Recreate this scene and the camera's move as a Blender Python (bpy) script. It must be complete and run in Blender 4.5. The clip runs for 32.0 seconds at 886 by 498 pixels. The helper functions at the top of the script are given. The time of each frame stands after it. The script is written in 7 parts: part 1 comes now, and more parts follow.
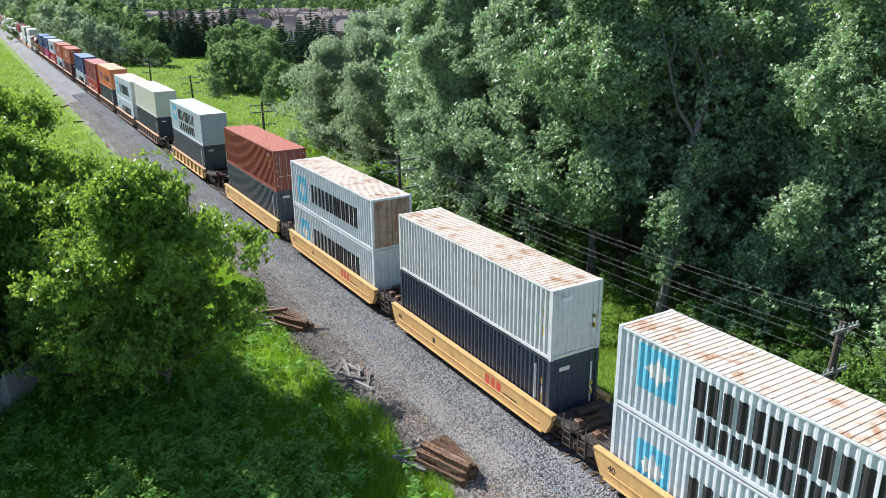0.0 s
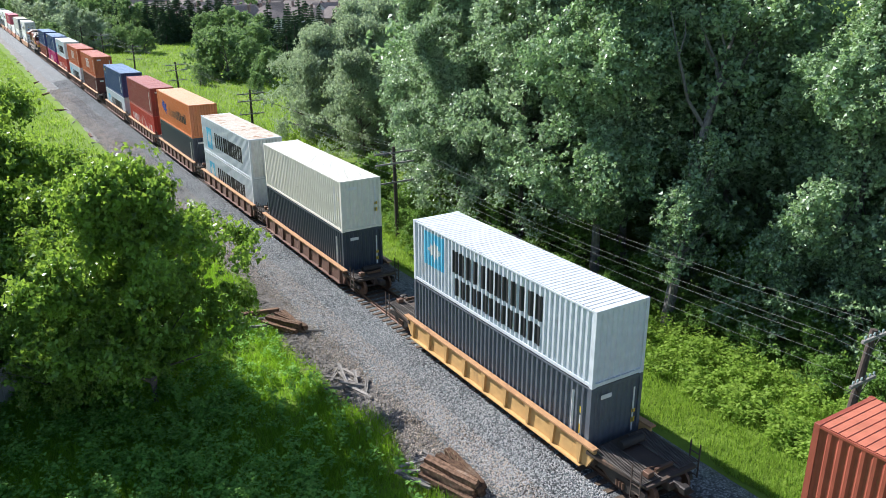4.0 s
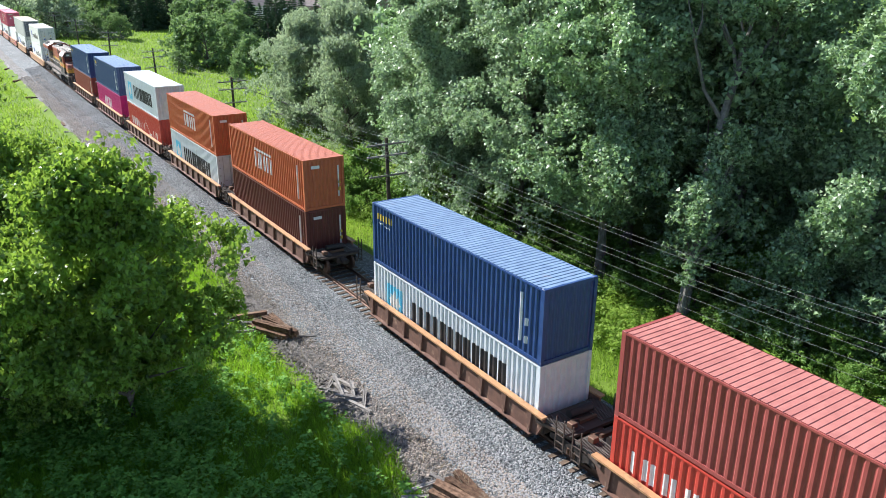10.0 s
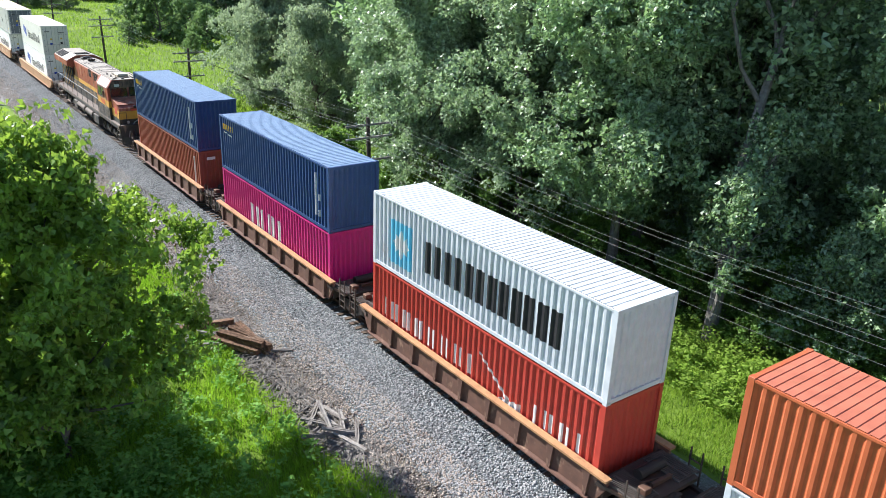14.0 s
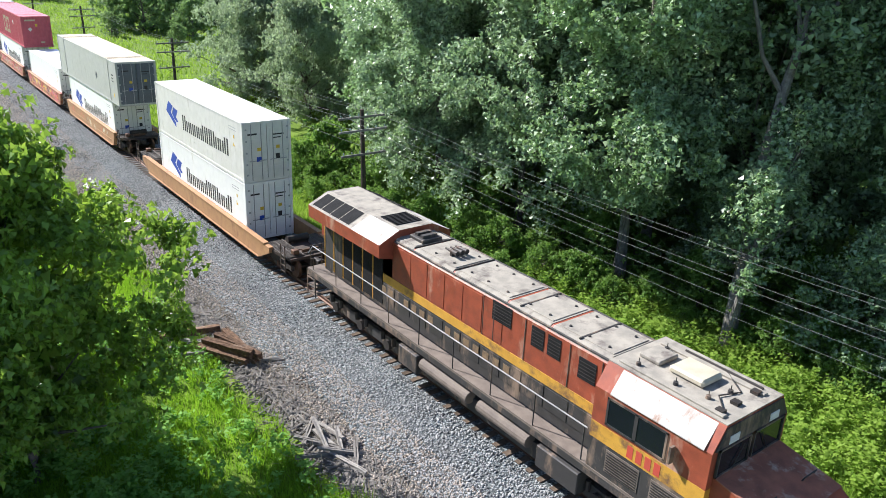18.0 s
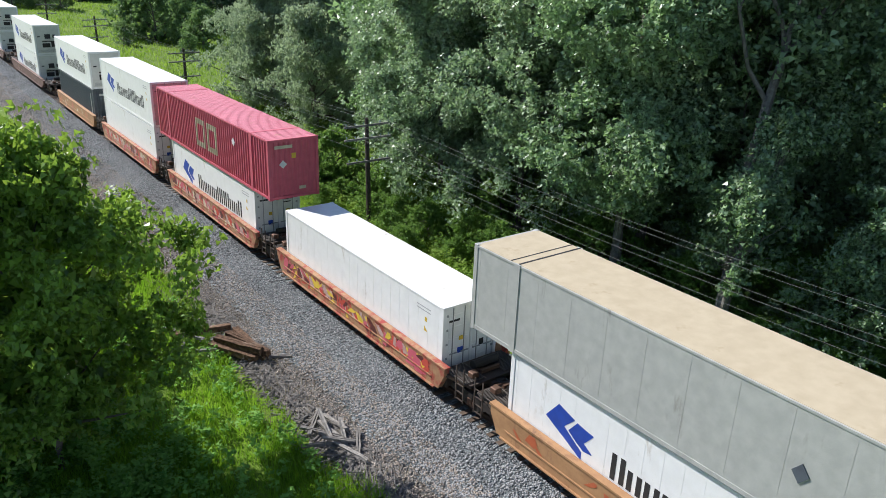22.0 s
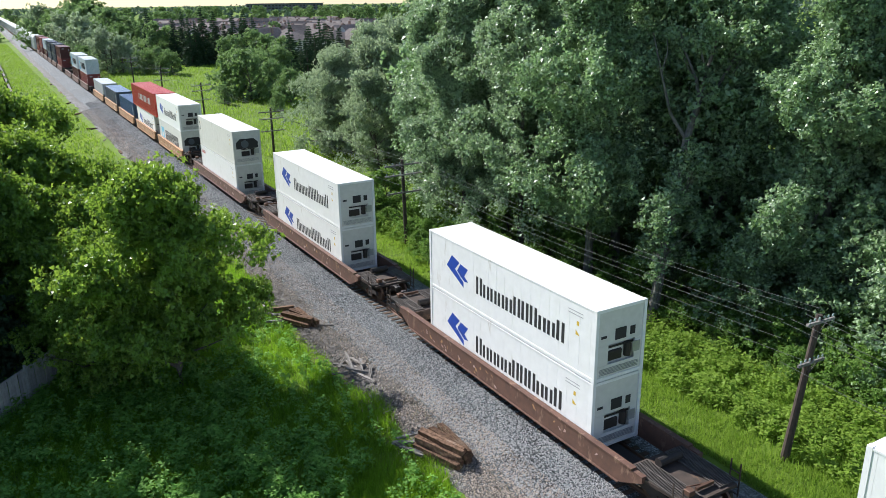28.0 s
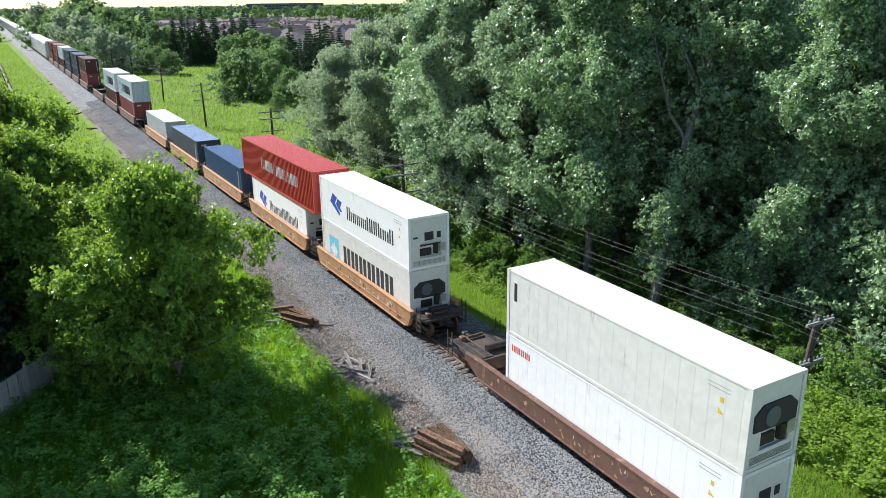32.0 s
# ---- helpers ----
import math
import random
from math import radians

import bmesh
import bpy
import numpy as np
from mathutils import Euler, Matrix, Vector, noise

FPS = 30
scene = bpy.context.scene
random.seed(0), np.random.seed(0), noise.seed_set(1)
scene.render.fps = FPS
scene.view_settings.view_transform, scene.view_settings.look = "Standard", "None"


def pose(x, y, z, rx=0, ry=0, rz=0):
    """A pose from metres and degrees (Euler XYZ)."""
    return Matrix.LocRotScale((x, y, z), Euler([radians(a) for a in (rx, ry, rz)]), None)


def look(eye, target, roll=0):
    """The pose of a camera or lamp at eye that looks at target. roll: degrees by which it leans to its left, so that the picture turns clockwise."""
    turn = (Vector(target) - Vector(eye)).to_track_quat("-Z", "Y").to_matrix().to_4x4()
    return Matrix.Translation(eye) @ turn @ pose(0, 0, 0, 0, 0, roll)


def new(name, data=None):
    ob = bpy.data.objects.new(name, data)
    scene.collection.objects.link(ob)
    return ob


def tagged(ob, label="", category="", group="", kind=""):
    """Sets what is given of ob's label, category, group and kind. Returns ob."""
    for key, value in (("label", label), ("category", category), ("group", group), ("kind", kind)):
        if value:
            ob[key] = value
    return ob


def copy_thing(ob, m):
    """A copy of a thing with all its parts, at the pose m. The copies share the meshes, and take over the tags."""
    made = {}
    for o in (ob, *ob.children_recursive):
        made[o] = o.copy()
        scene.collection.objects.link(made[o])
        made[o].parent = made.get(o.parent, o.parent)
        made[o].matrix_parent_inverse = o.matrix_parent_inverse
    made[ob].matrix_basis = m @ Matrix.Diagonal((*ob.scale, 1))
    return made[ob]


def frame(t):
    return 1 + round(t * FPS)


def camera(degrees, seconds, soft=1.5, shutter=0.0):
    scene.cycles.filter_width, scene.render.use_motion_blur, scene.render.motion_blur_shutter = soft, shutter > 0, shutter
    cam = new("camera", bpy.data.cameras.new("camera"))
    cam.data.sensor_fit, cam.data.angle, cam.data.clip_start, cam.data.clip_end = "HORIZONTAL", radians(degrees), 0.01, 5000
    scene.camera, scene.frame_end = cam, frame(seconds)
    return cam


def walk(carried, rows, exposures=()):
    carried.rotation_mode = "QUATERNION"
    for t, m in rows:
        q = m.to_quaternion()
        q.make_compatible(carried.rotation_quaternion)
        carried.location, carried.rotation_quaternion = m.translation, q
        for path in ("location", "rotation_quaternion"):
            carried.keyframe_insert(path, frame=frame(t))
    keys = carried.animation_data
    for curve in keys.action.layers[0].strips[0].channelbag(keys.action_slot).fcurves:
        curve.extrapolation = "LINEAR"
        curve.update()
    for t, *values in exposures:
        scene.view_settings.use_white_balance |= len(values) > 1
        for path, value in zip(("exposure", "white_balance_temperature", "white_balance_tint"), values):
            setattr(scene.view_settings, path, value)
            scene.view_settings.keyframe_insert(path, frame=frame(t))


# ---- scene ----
# The lens and the path: the camera hangs over the meadow west of the line and glides along it.
cam = camera(60.0, 32.0, soft=0.75, shutter=0.0)
walk(cam, [
    (0.0, pose(-18.085, -3.344, 16.663, 71.362, 0.521, -30.924)),
    (0.5, pose(-18.077, -3.319, 16.662, 71.347, 0.506, -30.925)),
    (1.0, pose(-18.001, -3.056, 16.638, 71.236, 0.471, -31.010)),
    (1.5, pose(-17.887, -2.639, 16.643, 71.006, 0.504, -31.180)),
    (2.0, pose(-17.850, -2.429, 16.647, 70.889, 0.508, -31.282)),
    (2.5, pose(-17.850, -2.425, 16.650, 70.876, 0.506, -31.285)),
    (3.0, pose(-17.825, -2.257, 16.650, 70.792, 0.459, -31.378)),
    (3.5, pose(-17.745, -1.816, 16.614, 70.622, 0.327, -31.594)),
    (4.0, pose(-17.652, -1.345, 16.532, 70.500, 0.186, -31.819)),
    (4.5, pose(-17.566, -0.940, 16.459, 70.399, 0.085, -32.014)),
    (5.0, pose(-17.474, -0.538, 16.384, 70.303, -0.003, -32.204)),
    (5.5, pose(-17.421, -0.225, 16.331, 70.239, -0.083, -32.352)),
    (6.0, pose(-17.399, -0.128, 16.324, 70.205, -0.077, -32.395)),
    (6.5, pose(-17.401, -0.129, 16.324, 70.201, -0.078, -32.388)),
    (7.0, pose(-17.400, -0.124, 16.321, 70.190, -0.069, -32.385)),
    (7.5, pose(-17.400, -0.123, 16.321, 70.181, -0.039, -32.382)),
    (8.0, pose(-17.401, -0.129, 16.322, 70.179, -0.013, -32.378)),
    (8.5, pose(-17.405, -0.141, 16.322, 70.183, -0.021, -32.371)),
    (9.0, pose(-17.358, 0.060, 16.292, 70.130, -0.059, -32.457)),
    (9.5, pose(-17.244, 0.663, 16.169, 70.009, -0.186, -32.759)),
    (10.0, pose(-17.095, 1.493, 15.969, 69.872, -0.431, -33.186)),
    (10.5, pose(-16.955, 2.284, 15.813, 69.701, -0.661, -33.602)),
    (11.0, pose(-16.801, 3.046, 15.677, 69.523, -0.868, -33.982)),
    (11.5, pose(-16.691, 3.719, 15.517, 69.418, -1.145, -34.376)),
    (12.0, pose(-16.567, 4.367, 15.378, 69.266, -1.433, -34.765)),
    (12.5, pose(-16.345, 5.220, 15.224, 69.032, -1.510, -35.142)),
    (13.0, pose(-16.154, 5.863, 15.001, 68.959, -1.808, -35.519)),
    (13.5, pose(-15.932, 6.492, 14.835, 68.812, -1.961, -35.827)),
    (14.0, pose(-15.685, 6.983, 14.678, 68.709, -2.112, -36.041)),
    (14.5, pose(-15.378, 7.870, 14.467, 68.530, -2.035, -36.339)),
    (15.0, pose(-15.084, 8.331, 14.233, 68.549, -2.163, -36.473)),
    (15.5, pose(-14.939, 8.819, 14.095, 68.448, -2.279, -36.765)),
    (16.0, pose(-14.863, 9.048, 14.029, 68.401, -2.337, -36.889)),
    (16.5, pose(-14.850, 9.108, 14.015, 68.387, -2.350, -36.920)),
    (17.0, pose(-14.850, 9.107, 14.016, 68.387, -2.338, -36.907)),
    (17.5, pose(-14.855, 9.086, 14.021, 68.389, -2.331, -36.901)),
    (18.0, pose(-14.861, 9.056, 14.027, 68.397, -2.339, -36.916)),
    (18.5, pose(-14.866, 9.037, 14.031, 68.411, -2.359, -36.935)),
    (19.0, pose(-14.868, 9.032, 14.032, 68.430, -2.373, -36.948)),
    (19.5, pose(-14.870, 9.032, 14.032, 68.456, -2.383, -36.968)),
    (20.0, pose(-14.871, 9.031, 14.032, 68.485, -2.391, -36.991)),
    (20.5, pose(-14.875, 9.021, 14.035, 68.512, -2.400, -37.001)),
    (21.0, pose(-14.880, 9.007, 14.038, 68.539, -2.414, -36.999)),
    (21.5, pose(-14.980, 8.675, 14.128, 68.639, -2.321, -36.792)),
    (22.0, pose(-15.459, 7.647, 14.526, 68.748, -2.044, -36.346)),
    (22.5, pose(-16.193, 5.754, 15.086, 69.067, -1.770, -35.617)),
    (23.0, pose(-16.650, 3.771, 15.501, 69.538, -1.191, -34.537)),
    (23.5, pose(-17.074, 1.631, 15.942, 69.990, -0.588, -33.369)),
    (24.0, pose(-17.473, -0.519, 16.379, 70.420, -0.001, -32.236)),
    (24.5, pose(-17.894, -2.667, 16.637, 71.062, 0.421, -31.205)),
    (25.0, pose(-18.363, -4.327, 16.718, 71.718, 0.529, -30.554)),
    (25.5, pose(-18.534, -4.979, 16.764, 71.947, 0.599, -30.308)),
    (26.0, pose(-18.547, -5.029, 16.766, 71.962, 0.620, -30.294)),
    (26.5, pose(-18.549, -5.038, 16.767, 71.955, 0.637, -30.296)),
    (27.0, pose(-18.551, -5.048, 16.768, 71.947, 0.651, -30.297)),
    (27.5, pose(-18.553, -5.055, 16.768, 71.941, 0.662, -30.298)),
    (28.0, pose(-18.554, -5.057, 16.768, 71.938, 0.667, -30.299)),
    (28.5, pose(-18.554, -5.057, 16.768, 71.938, 0.663, -30.298)),
    (29.0, pose(-18.555, -5.063, 16.769, 71.943, 0.643, -30.294)),
    (29.5, pose(-18.558, -5.073, 16.769, 71.952, 0.614, -30.286)),
    (30.0, pose(-18.559, -5.079, 16.769, 71.957, 0.595, -30.281)),
    (30.5, pose(-18.559, -5.079, 16.769, 71.958, 0.590, -30.281)),
    (31.0, pose(-18.559, -5.079, 16.769, 71.958, 0.590, -30.281)),
    (31.5, pose(-18.559, -5.079, 16.769, 71.958, 0.590, -30.281)),
    (32.0, pose(-18.559, -5.079, 16.769, 71.958, 0.590, -30.281)),
], [(0, 0.97, 5980, 14), (3, 1.02, 5980, 14), (6, 0.99, 5980, 14), (8, 1.01, 5980, 14), (9, 1.07, 5980, 14), (11, 1.26, 5980, 14), (13, 1.17, 5980, 14), (15, 1.19, 5980, 14), (17, 1.12, 5980, 14), (18, 1.12, 5980, 14), (19, 0.79, 5980, 14), (20, 0.69, 5980, 14), (22, 0.57, 5980, 14), (24, 0.77, 5980, 14), (25, 0.91, 5980, 14), (27, 0.74, 5980, 14), (29, 0.72, 5980, 14), (30, 0.87, 5980, 14), (31, 0.74, 5980, 14), (32, 0.91, 5980, 14)])
# Seconds and metres by which the train is ahead of or behind its even speed.
DRIFT = [(0, -0.46), (0.5, -0.42), (1, -0.35), (1.5, -0.24), (2, -0.18), (2.5, -0.15), (3, -0.09), (3.5, 0.00), (4, 0.11), (4.5, 0.20), (5, 0.30), (5.5, 0.39), (6, 0.44), (6.5, 0.46), (7, 0.47), (7.5, 0.49), (8, 0.51), (8.5, 0.52), (9, 0.57), (9.5, 0.66), (10, 0.74), (10.5, 0.86), (11, 0.98), (11.5, 1.04), (12, 1.09), (12.5, 1.30), (13, 1.23), (13.5, 1.31), (14, 1.33), (14.5, 1.58), (15, 1.59), (15.5, 1.61), (16, 1.64), (16.5, 1.64), (17, 1.63), (17.5, 1.62), (18, 1.60), (18.5, 1.59), (19, 1.58), (19.5, 1.57), (20, 1.55), (20.5, 1.53), (21, 1.52), (21.5, 1.45), (22, 1.38), (22.5, 1.13), (23, 0.85), (23.5, 0.56), (24, 0.25), (24.5, -0.14), (25, -0.39), (25.5, -0.48), (26, -0.52), (26.5, -0.55), (27, -0.59), (27.5, -0.62), (28, -0.66), (28.5, -0.70), (29, -0.73), (29.5, -0.77), (30, -0.82), (30.5, -0.86), (31, -0.90), (31.5, -0.95), (32, -0.99)]
SPEED = 13.25


# ---- light ----
SUN_WAY = Vector((-0.47, 1.13, 1.0)).normalized()
world = bpy.data.worlds.new("sky")
scene.world = world
world.use_nodes = True
wt = world.node_tree
sky = wt.nodes.new("ShaderNodeTexSky")
sky.sky_type = "NISHITA"
sky.sun_disc = False
sky.sun_elevation = math.asin(SUN_WAY.z)
sky.sun_rotation = math.atan2(SUN_WAY.x, SUN_WAY.y)
sky.air_density, sky.dust_density, sky.ozone_density = 1.0, 0.4, 1.0
wt.links.new(sky.outputs[0], wt.nodes["Background"].inputs[0])
wt.nodes["Background"].inputs[1].default_value = 0.085
sun_data = bpy.data.lights.new("sun", "SUN")
sun_data.energy, sun_data.angle, sun_data.color = 5.0, radians(0.55), (1.0, 0.95, 0.86)
sun = new("sun", sun_data)
sun.matrix_world = look(SUN_WAY * 100, (0, 0, 0))


# ---- tools ----
RNG = np.random.default_rng(7)


def link(name, me, parent=None, label="", m=None):
    ob = new(name, me)
    if parent is not None:
        ob.parent = parent
    if m is not None:
        ob.matrix_basis = m
    if label:
        ob["label"] = label
    return ob


def to_mesh(name, bm, material):
    bmesh.ops.recalc_face_normals(bm, faces=bm.faces)
    me = bpy.data.meshes.new(name)
    bm.to_mesh(me)
    bm.free()
    me.materials.append(material)
    return me


def part(name, bm, material, parent=None, label="", m=None):
    """One mesh object from a bmesh, under a thing or a part."""
    return link(name, to_mesh(name, bm, material), parent, label, m)


KEPT = {}


def kept(key, material, maker):
    """A mesh made once for each shape and material."""
    k = (key, material.name)
    if k not in KEPT:
        bm = bmesh.new()
        maker(bm)
        KEPT[k] = to_mesh(str(key[0]) if isinstance(key, tuple) else key, bm, material)
    return KEPT[k]


def box(bm, x0, x1, y0, y1, z0, z1, bevel=0.0):
    vs = [bm.verts.new((x, y, z)) for z in (z0, z1) for y in (y0, y1) for x in (x0, x1)]
    fs = [bm.faces.new([vs[i] for i in q]) for q in
          ((0, 2, 3, 1), (4, 5, 7, 6), (0, 1, 5, 4), (2, 6, 7, 3), (0, 4, 6, 2), (1, 3, 7, 5))]
    if bevel:
        es = {e for f in fs for e in f.edges}
        bmesh.ops.bevel(bm, geom=list(es), offset=bevel, segments=1, affect="EDGES")
    return vs


def prism(bm, outline, axis, a, b):
    """A flat outline of (u, v) drawn out along an axis from a to b."""
    def at(u, v, w):
        return {"x": (w, u, v), "y": (u, w, v), "z": (u, v, w)}[axis]
    lo = [bm.verts.new(at(u, v, a)) for u, v in outline]
    hi = [bm.verts.new(at(u, v, b)) for u, v in outline]
    n = len(outline)
    bm.faces.new(lo), bm.faces.new(hi)
    for i in range(n):
        bm.faces.new((lo[i], lo[(i + 1) % n], hi[(i + 1) % n], hi[i]))


def rod(bm, p, q, r, r2=None, n=8, caps=True):
    """A round bar from p to q."""
    p, q = Vector(p), Vector(q)
    turn = (q - p).to_track_quat("Z", "Y").to_matrix()
    rings = []
    for c, rad in ((p, r), (q, r if r2 is None else r2)):
        rings.append([bm.verts.new(c + turn @ Vector((rad * math.cos(2 * math.pi * i / n), rad * math.sin(2 * math.pi * i / n), 0))) for i in range(n)])
    for i in range(n):
        bm.faces.new((rings[0][i], rings[0][(i + 1) % n], rings[1][(i + 1) % n], rings[1][i]))
    if caps:
        bm.faces.new(rings[0][::-1]), bm.faces.new(rings[1])


def tube(bm, pts, radii, n=7):
    """A tapered, bent limb through points."""
    rings = []
    for i, p in enumerate(pts):
        d = Vector(pts[min(i + 1, len(pts) - 1)]) - Vector(pts[max(i - 1, 0)])
        turn = d.to_track_quat("Z", "Y").to_matrix()
        rings.append([bm.verts.new(Vector(p) + turn @ Vector((radii[i] * math.cos(2 * math.pi * k / n), radii[i] * math.sin(2 * math.pi * k / n), 0))) for k in range(n)])
    for a, b in zip(rings, rings[1:]):
        for k in range(n):
            bm.faces.new((a[k], a[(k + 1) % n], b[(k + 1) % n], b[k]))
    bm.faces.new(rings[-1])


def raw_mesh(name, verts, faces, material, smooth=False):
    """A mesh from numpy arrays of corners and of equal-sized faces."""
    me = bpy.data.meshes.new(name)
    k = faces.shape[1]
    me.vertices.add(len(verts))
    me.vertices.foreach_set("co", np.asarray(verts, np.float32).ravel())
    me.loops.add(faces.size)
    me.loops.foreach_set("vertex_index", np.asarray(faces, np.int32).ravel())
    me.polygons.add(len(faces))
    me.polygons.foreach_set("loop_start", np.arange(0, faces.size, k, dtype=np.int32))
    me.polygons.foreach_set("loop_total", np.full(len(faces), k, np.int32))
    me.update(calc_edges=True)
    me.validate()
    me.materials.append(material)
    return me


def thing(name, label, category, group="", m=None, kind=""):
    ob = new(name)
    ob.empty_display_size = 0.3
    if m is not None:
        ob.matrix_basis = m
    return tagged(ob, label, category, group, kind)


# ---- materials ----
MATS = {}


def surface(name, a, b=None, scale=3.0, rough=0.6, metal=0.0, bump=0.15, fine=60.0, stain=None, amount=0.0, streak=1.0, vary=0.0, stain_scale=1.2, detail=6.0):
    """A paint, stone or soil: two base colours mixed at two scales, fine relief, and stains with a shape of their own.
    streak below 1 draws the stains out downwards; vary changes the brightness from piece to piece."""
    if name in MATS:
        return MATS[name]
    m = bpy.data.materials.new(name)
    m.use_nodes = True
    t = m.node_tree
    n, l = t.nodes, t.links
    p = n["Principled BSDF"]
    co = n.new("ShaderNodeTexCoord")
    b = b or tuple(c * 0.75 for c in a)
    big, small = n.new("ShaderNodeTexNoise"), n.new("ShaderNodeTexNoise")
    big.inputs["Scale"].default_value, big.inputs["Detail"].default_value = scale, detail
    small.inputs["Scale"].default_value, small.inputs["Detail"].default_value = fine, 4.0
    for q in (big, small):
        l.new(co.outputs["Object"], q.inputs["Vector"])
    add = n.new("ShaderNodeMath")
    add.operation = "MULTIPLY_ADD"
    l.new(small.outputs["Fac"], add.inputs[0])
    add.inputs[1].default_value = 0.5
    l.new(big.outputs["Fac"], add.inputs[2])
    ramp = n.new("ShaderNodeValToRGB")
    ramp.color_ramp.elements[0].position, ramp.color_ramp.elements[1].position = 0.55, 0.95
    ramp.color_ramp.elements[0].color, ramp.color_ramp.elements[1].color = (*b, 1), (*a, 1)
    l.new(add.outputs[0], ramp.inputs[0])
    colour = ramp.outputs[0]
    if stain:
        mp = n.new("ShaderNodeMapping")
        mp.inputs["Scale"].default_value = (1.0, 1.0, streak)
        l.new(co.outputs["Object"], mp.inputs[0])
        st = n.new("ShaderNodeTexNoise")
        st.inputs["Scale"].default_value, st.inputs["Detail"].default_value, st.inputs["Roughness"].default_value = stain_scale, 8.0, 0.68
        l.new(mp.outputs[0], st.inputs["Vector"])
        sr = n.new("ShaderNodeValToRGB")
        sr.color_ramp.elements[0].position, sr.color_ramp.elements[1].position = 0.66 - 0.3 * amount, 0.78 - 0.25 * amount
        l.new(st.outputs["Fac"], sr.inputs[0])
        mix = n.new("ShaderNodeMix")
        mix.data_type = "RGBA"
        l.new(sr.outputs[0], mix.inputs[0])
        l.new(colour, mix.inputs[6])
        mix.inputs[7].default_value = (*stain, 1)
        colour = mix.outputs[2]
    if vary:
        info = n.new("ShaderNodeObjectInfo")
        mr = n.new("ShaderNodeMapRange")
        mr.inputs["To Min"].default_value, mr.inputs["To Max"].default_value = 1 - vary, 1 + vary
        l.new(info.outputs["Random"], mr.inputs["Value"])
        hs = n.new("ShaderNodeHueSaturation")
        l.new(mr.outputs[0], hs.inputs["Value"])
        l.new(colour, hs.inputs["Color"])
        colour = hs.outputs[0]
    l.new(colour, p.inputs["Base Color"])
    rr = n.new("ShaderNodeMapRange")
    rr.inputs["To Min"].default_value, rr.inputs["To Max"].default_value = max(rough - 0.12, 0.05), min(rough + 0.15, 1.0)
    l.new(big.outputs["Fac"], rr.inputs["Value"])
    l.new(rr.outputs[0], p.inputs["Roughness"])
    p.inputs["Metallic"].default_value = metal
    if rough > 0.85:
        p.inputs["Specular IOR Level"].default_value = 0.12
    if bump:
        bp = n.new("ShaderNodeBump")
        bp.inputs["Strength"].default_value, bp.inputs["Distance"].default_value = bump, 0.02
        l.new(small.outputs["Fac"], bp.inputs["Height"])
        l.new(bp.outputs[0], p.inputs["Normal"])
    MATS[name] = m
    return m


def foliage(name, a, b, through_light, share=0.45, rough=0.5, gloss=0.2):
    """Leaves: colour from clump to clump and leaf to leaf, with light that comes through them."""
    m = bpy.data.materials.new(name)
    m.use_nodes = True
    t = m.node_tree
    n, l = t.nodes, t.links
    p = n["Principled BSDF"]
    co, geo = n.new("ShaderNodeTexCoord"), n.new("ShaderNodeNewGeometry")
    no = n.new("ShaderNodeTexNoise")
    no.inputs["Scale"].default_value, no.inputs["Detail"].default_value = 0.45, 3.0
    l.new(co.outputs["Object"], no.inputs["Vector"])
    add = n.new("ShaderNodeMath")
    add.operation = "MULTIPLY_ADD"
    l.new(geo.outputs["Random Per Island"], add.inputs[0])
    add.inputs[1].default_value = 0.9
    l.new(no.outputs["Fac"], add.inputs[2])
    ramp = n.new("ShaderNodeValToRGB")
    ramp.color_ramp.elements[0].position, ramp.color_ramp.elements[1].position = 0.45, 1.2
    ramp.color_ramp.elements[0].color, ramp.color_ramp.elements[1].color = (*a, 1), (*b, 1)
    l.new(add.outputs[0], ramp.inputs[0])
    l.new(ramp.outputs[0], p.inputs["Base Color"])
    p.inputs["Roughness"].default_value = rough
    p.inputs["Specular IOR Level"].default_value = gloss
    tr = n.new("ShaderNodeBsdfTranslucent")
    tint = n.new("ShaderNodeMix")
    tint.data_type = "RGBA"
    tint.inputs[0].default_value = 0.6
    l.new(ramp.outputs[0], tint.inputs[6])
    tint.inputs[7].default_value = (*through_light, 1)
    l.new(tint.outputs[2], tr.inputs["Color"])
    mix = n.new("ShaderNodeMixShader")
    mix.inputs[0].default_value = share
    l.new(p.outputs[0], mix.inputs[1])
    l.new(tr.outputs[0], mix.inputs[2])
    l.new(mix.outputs[0], n["Material Output"].inputs["Surface"])
    return m


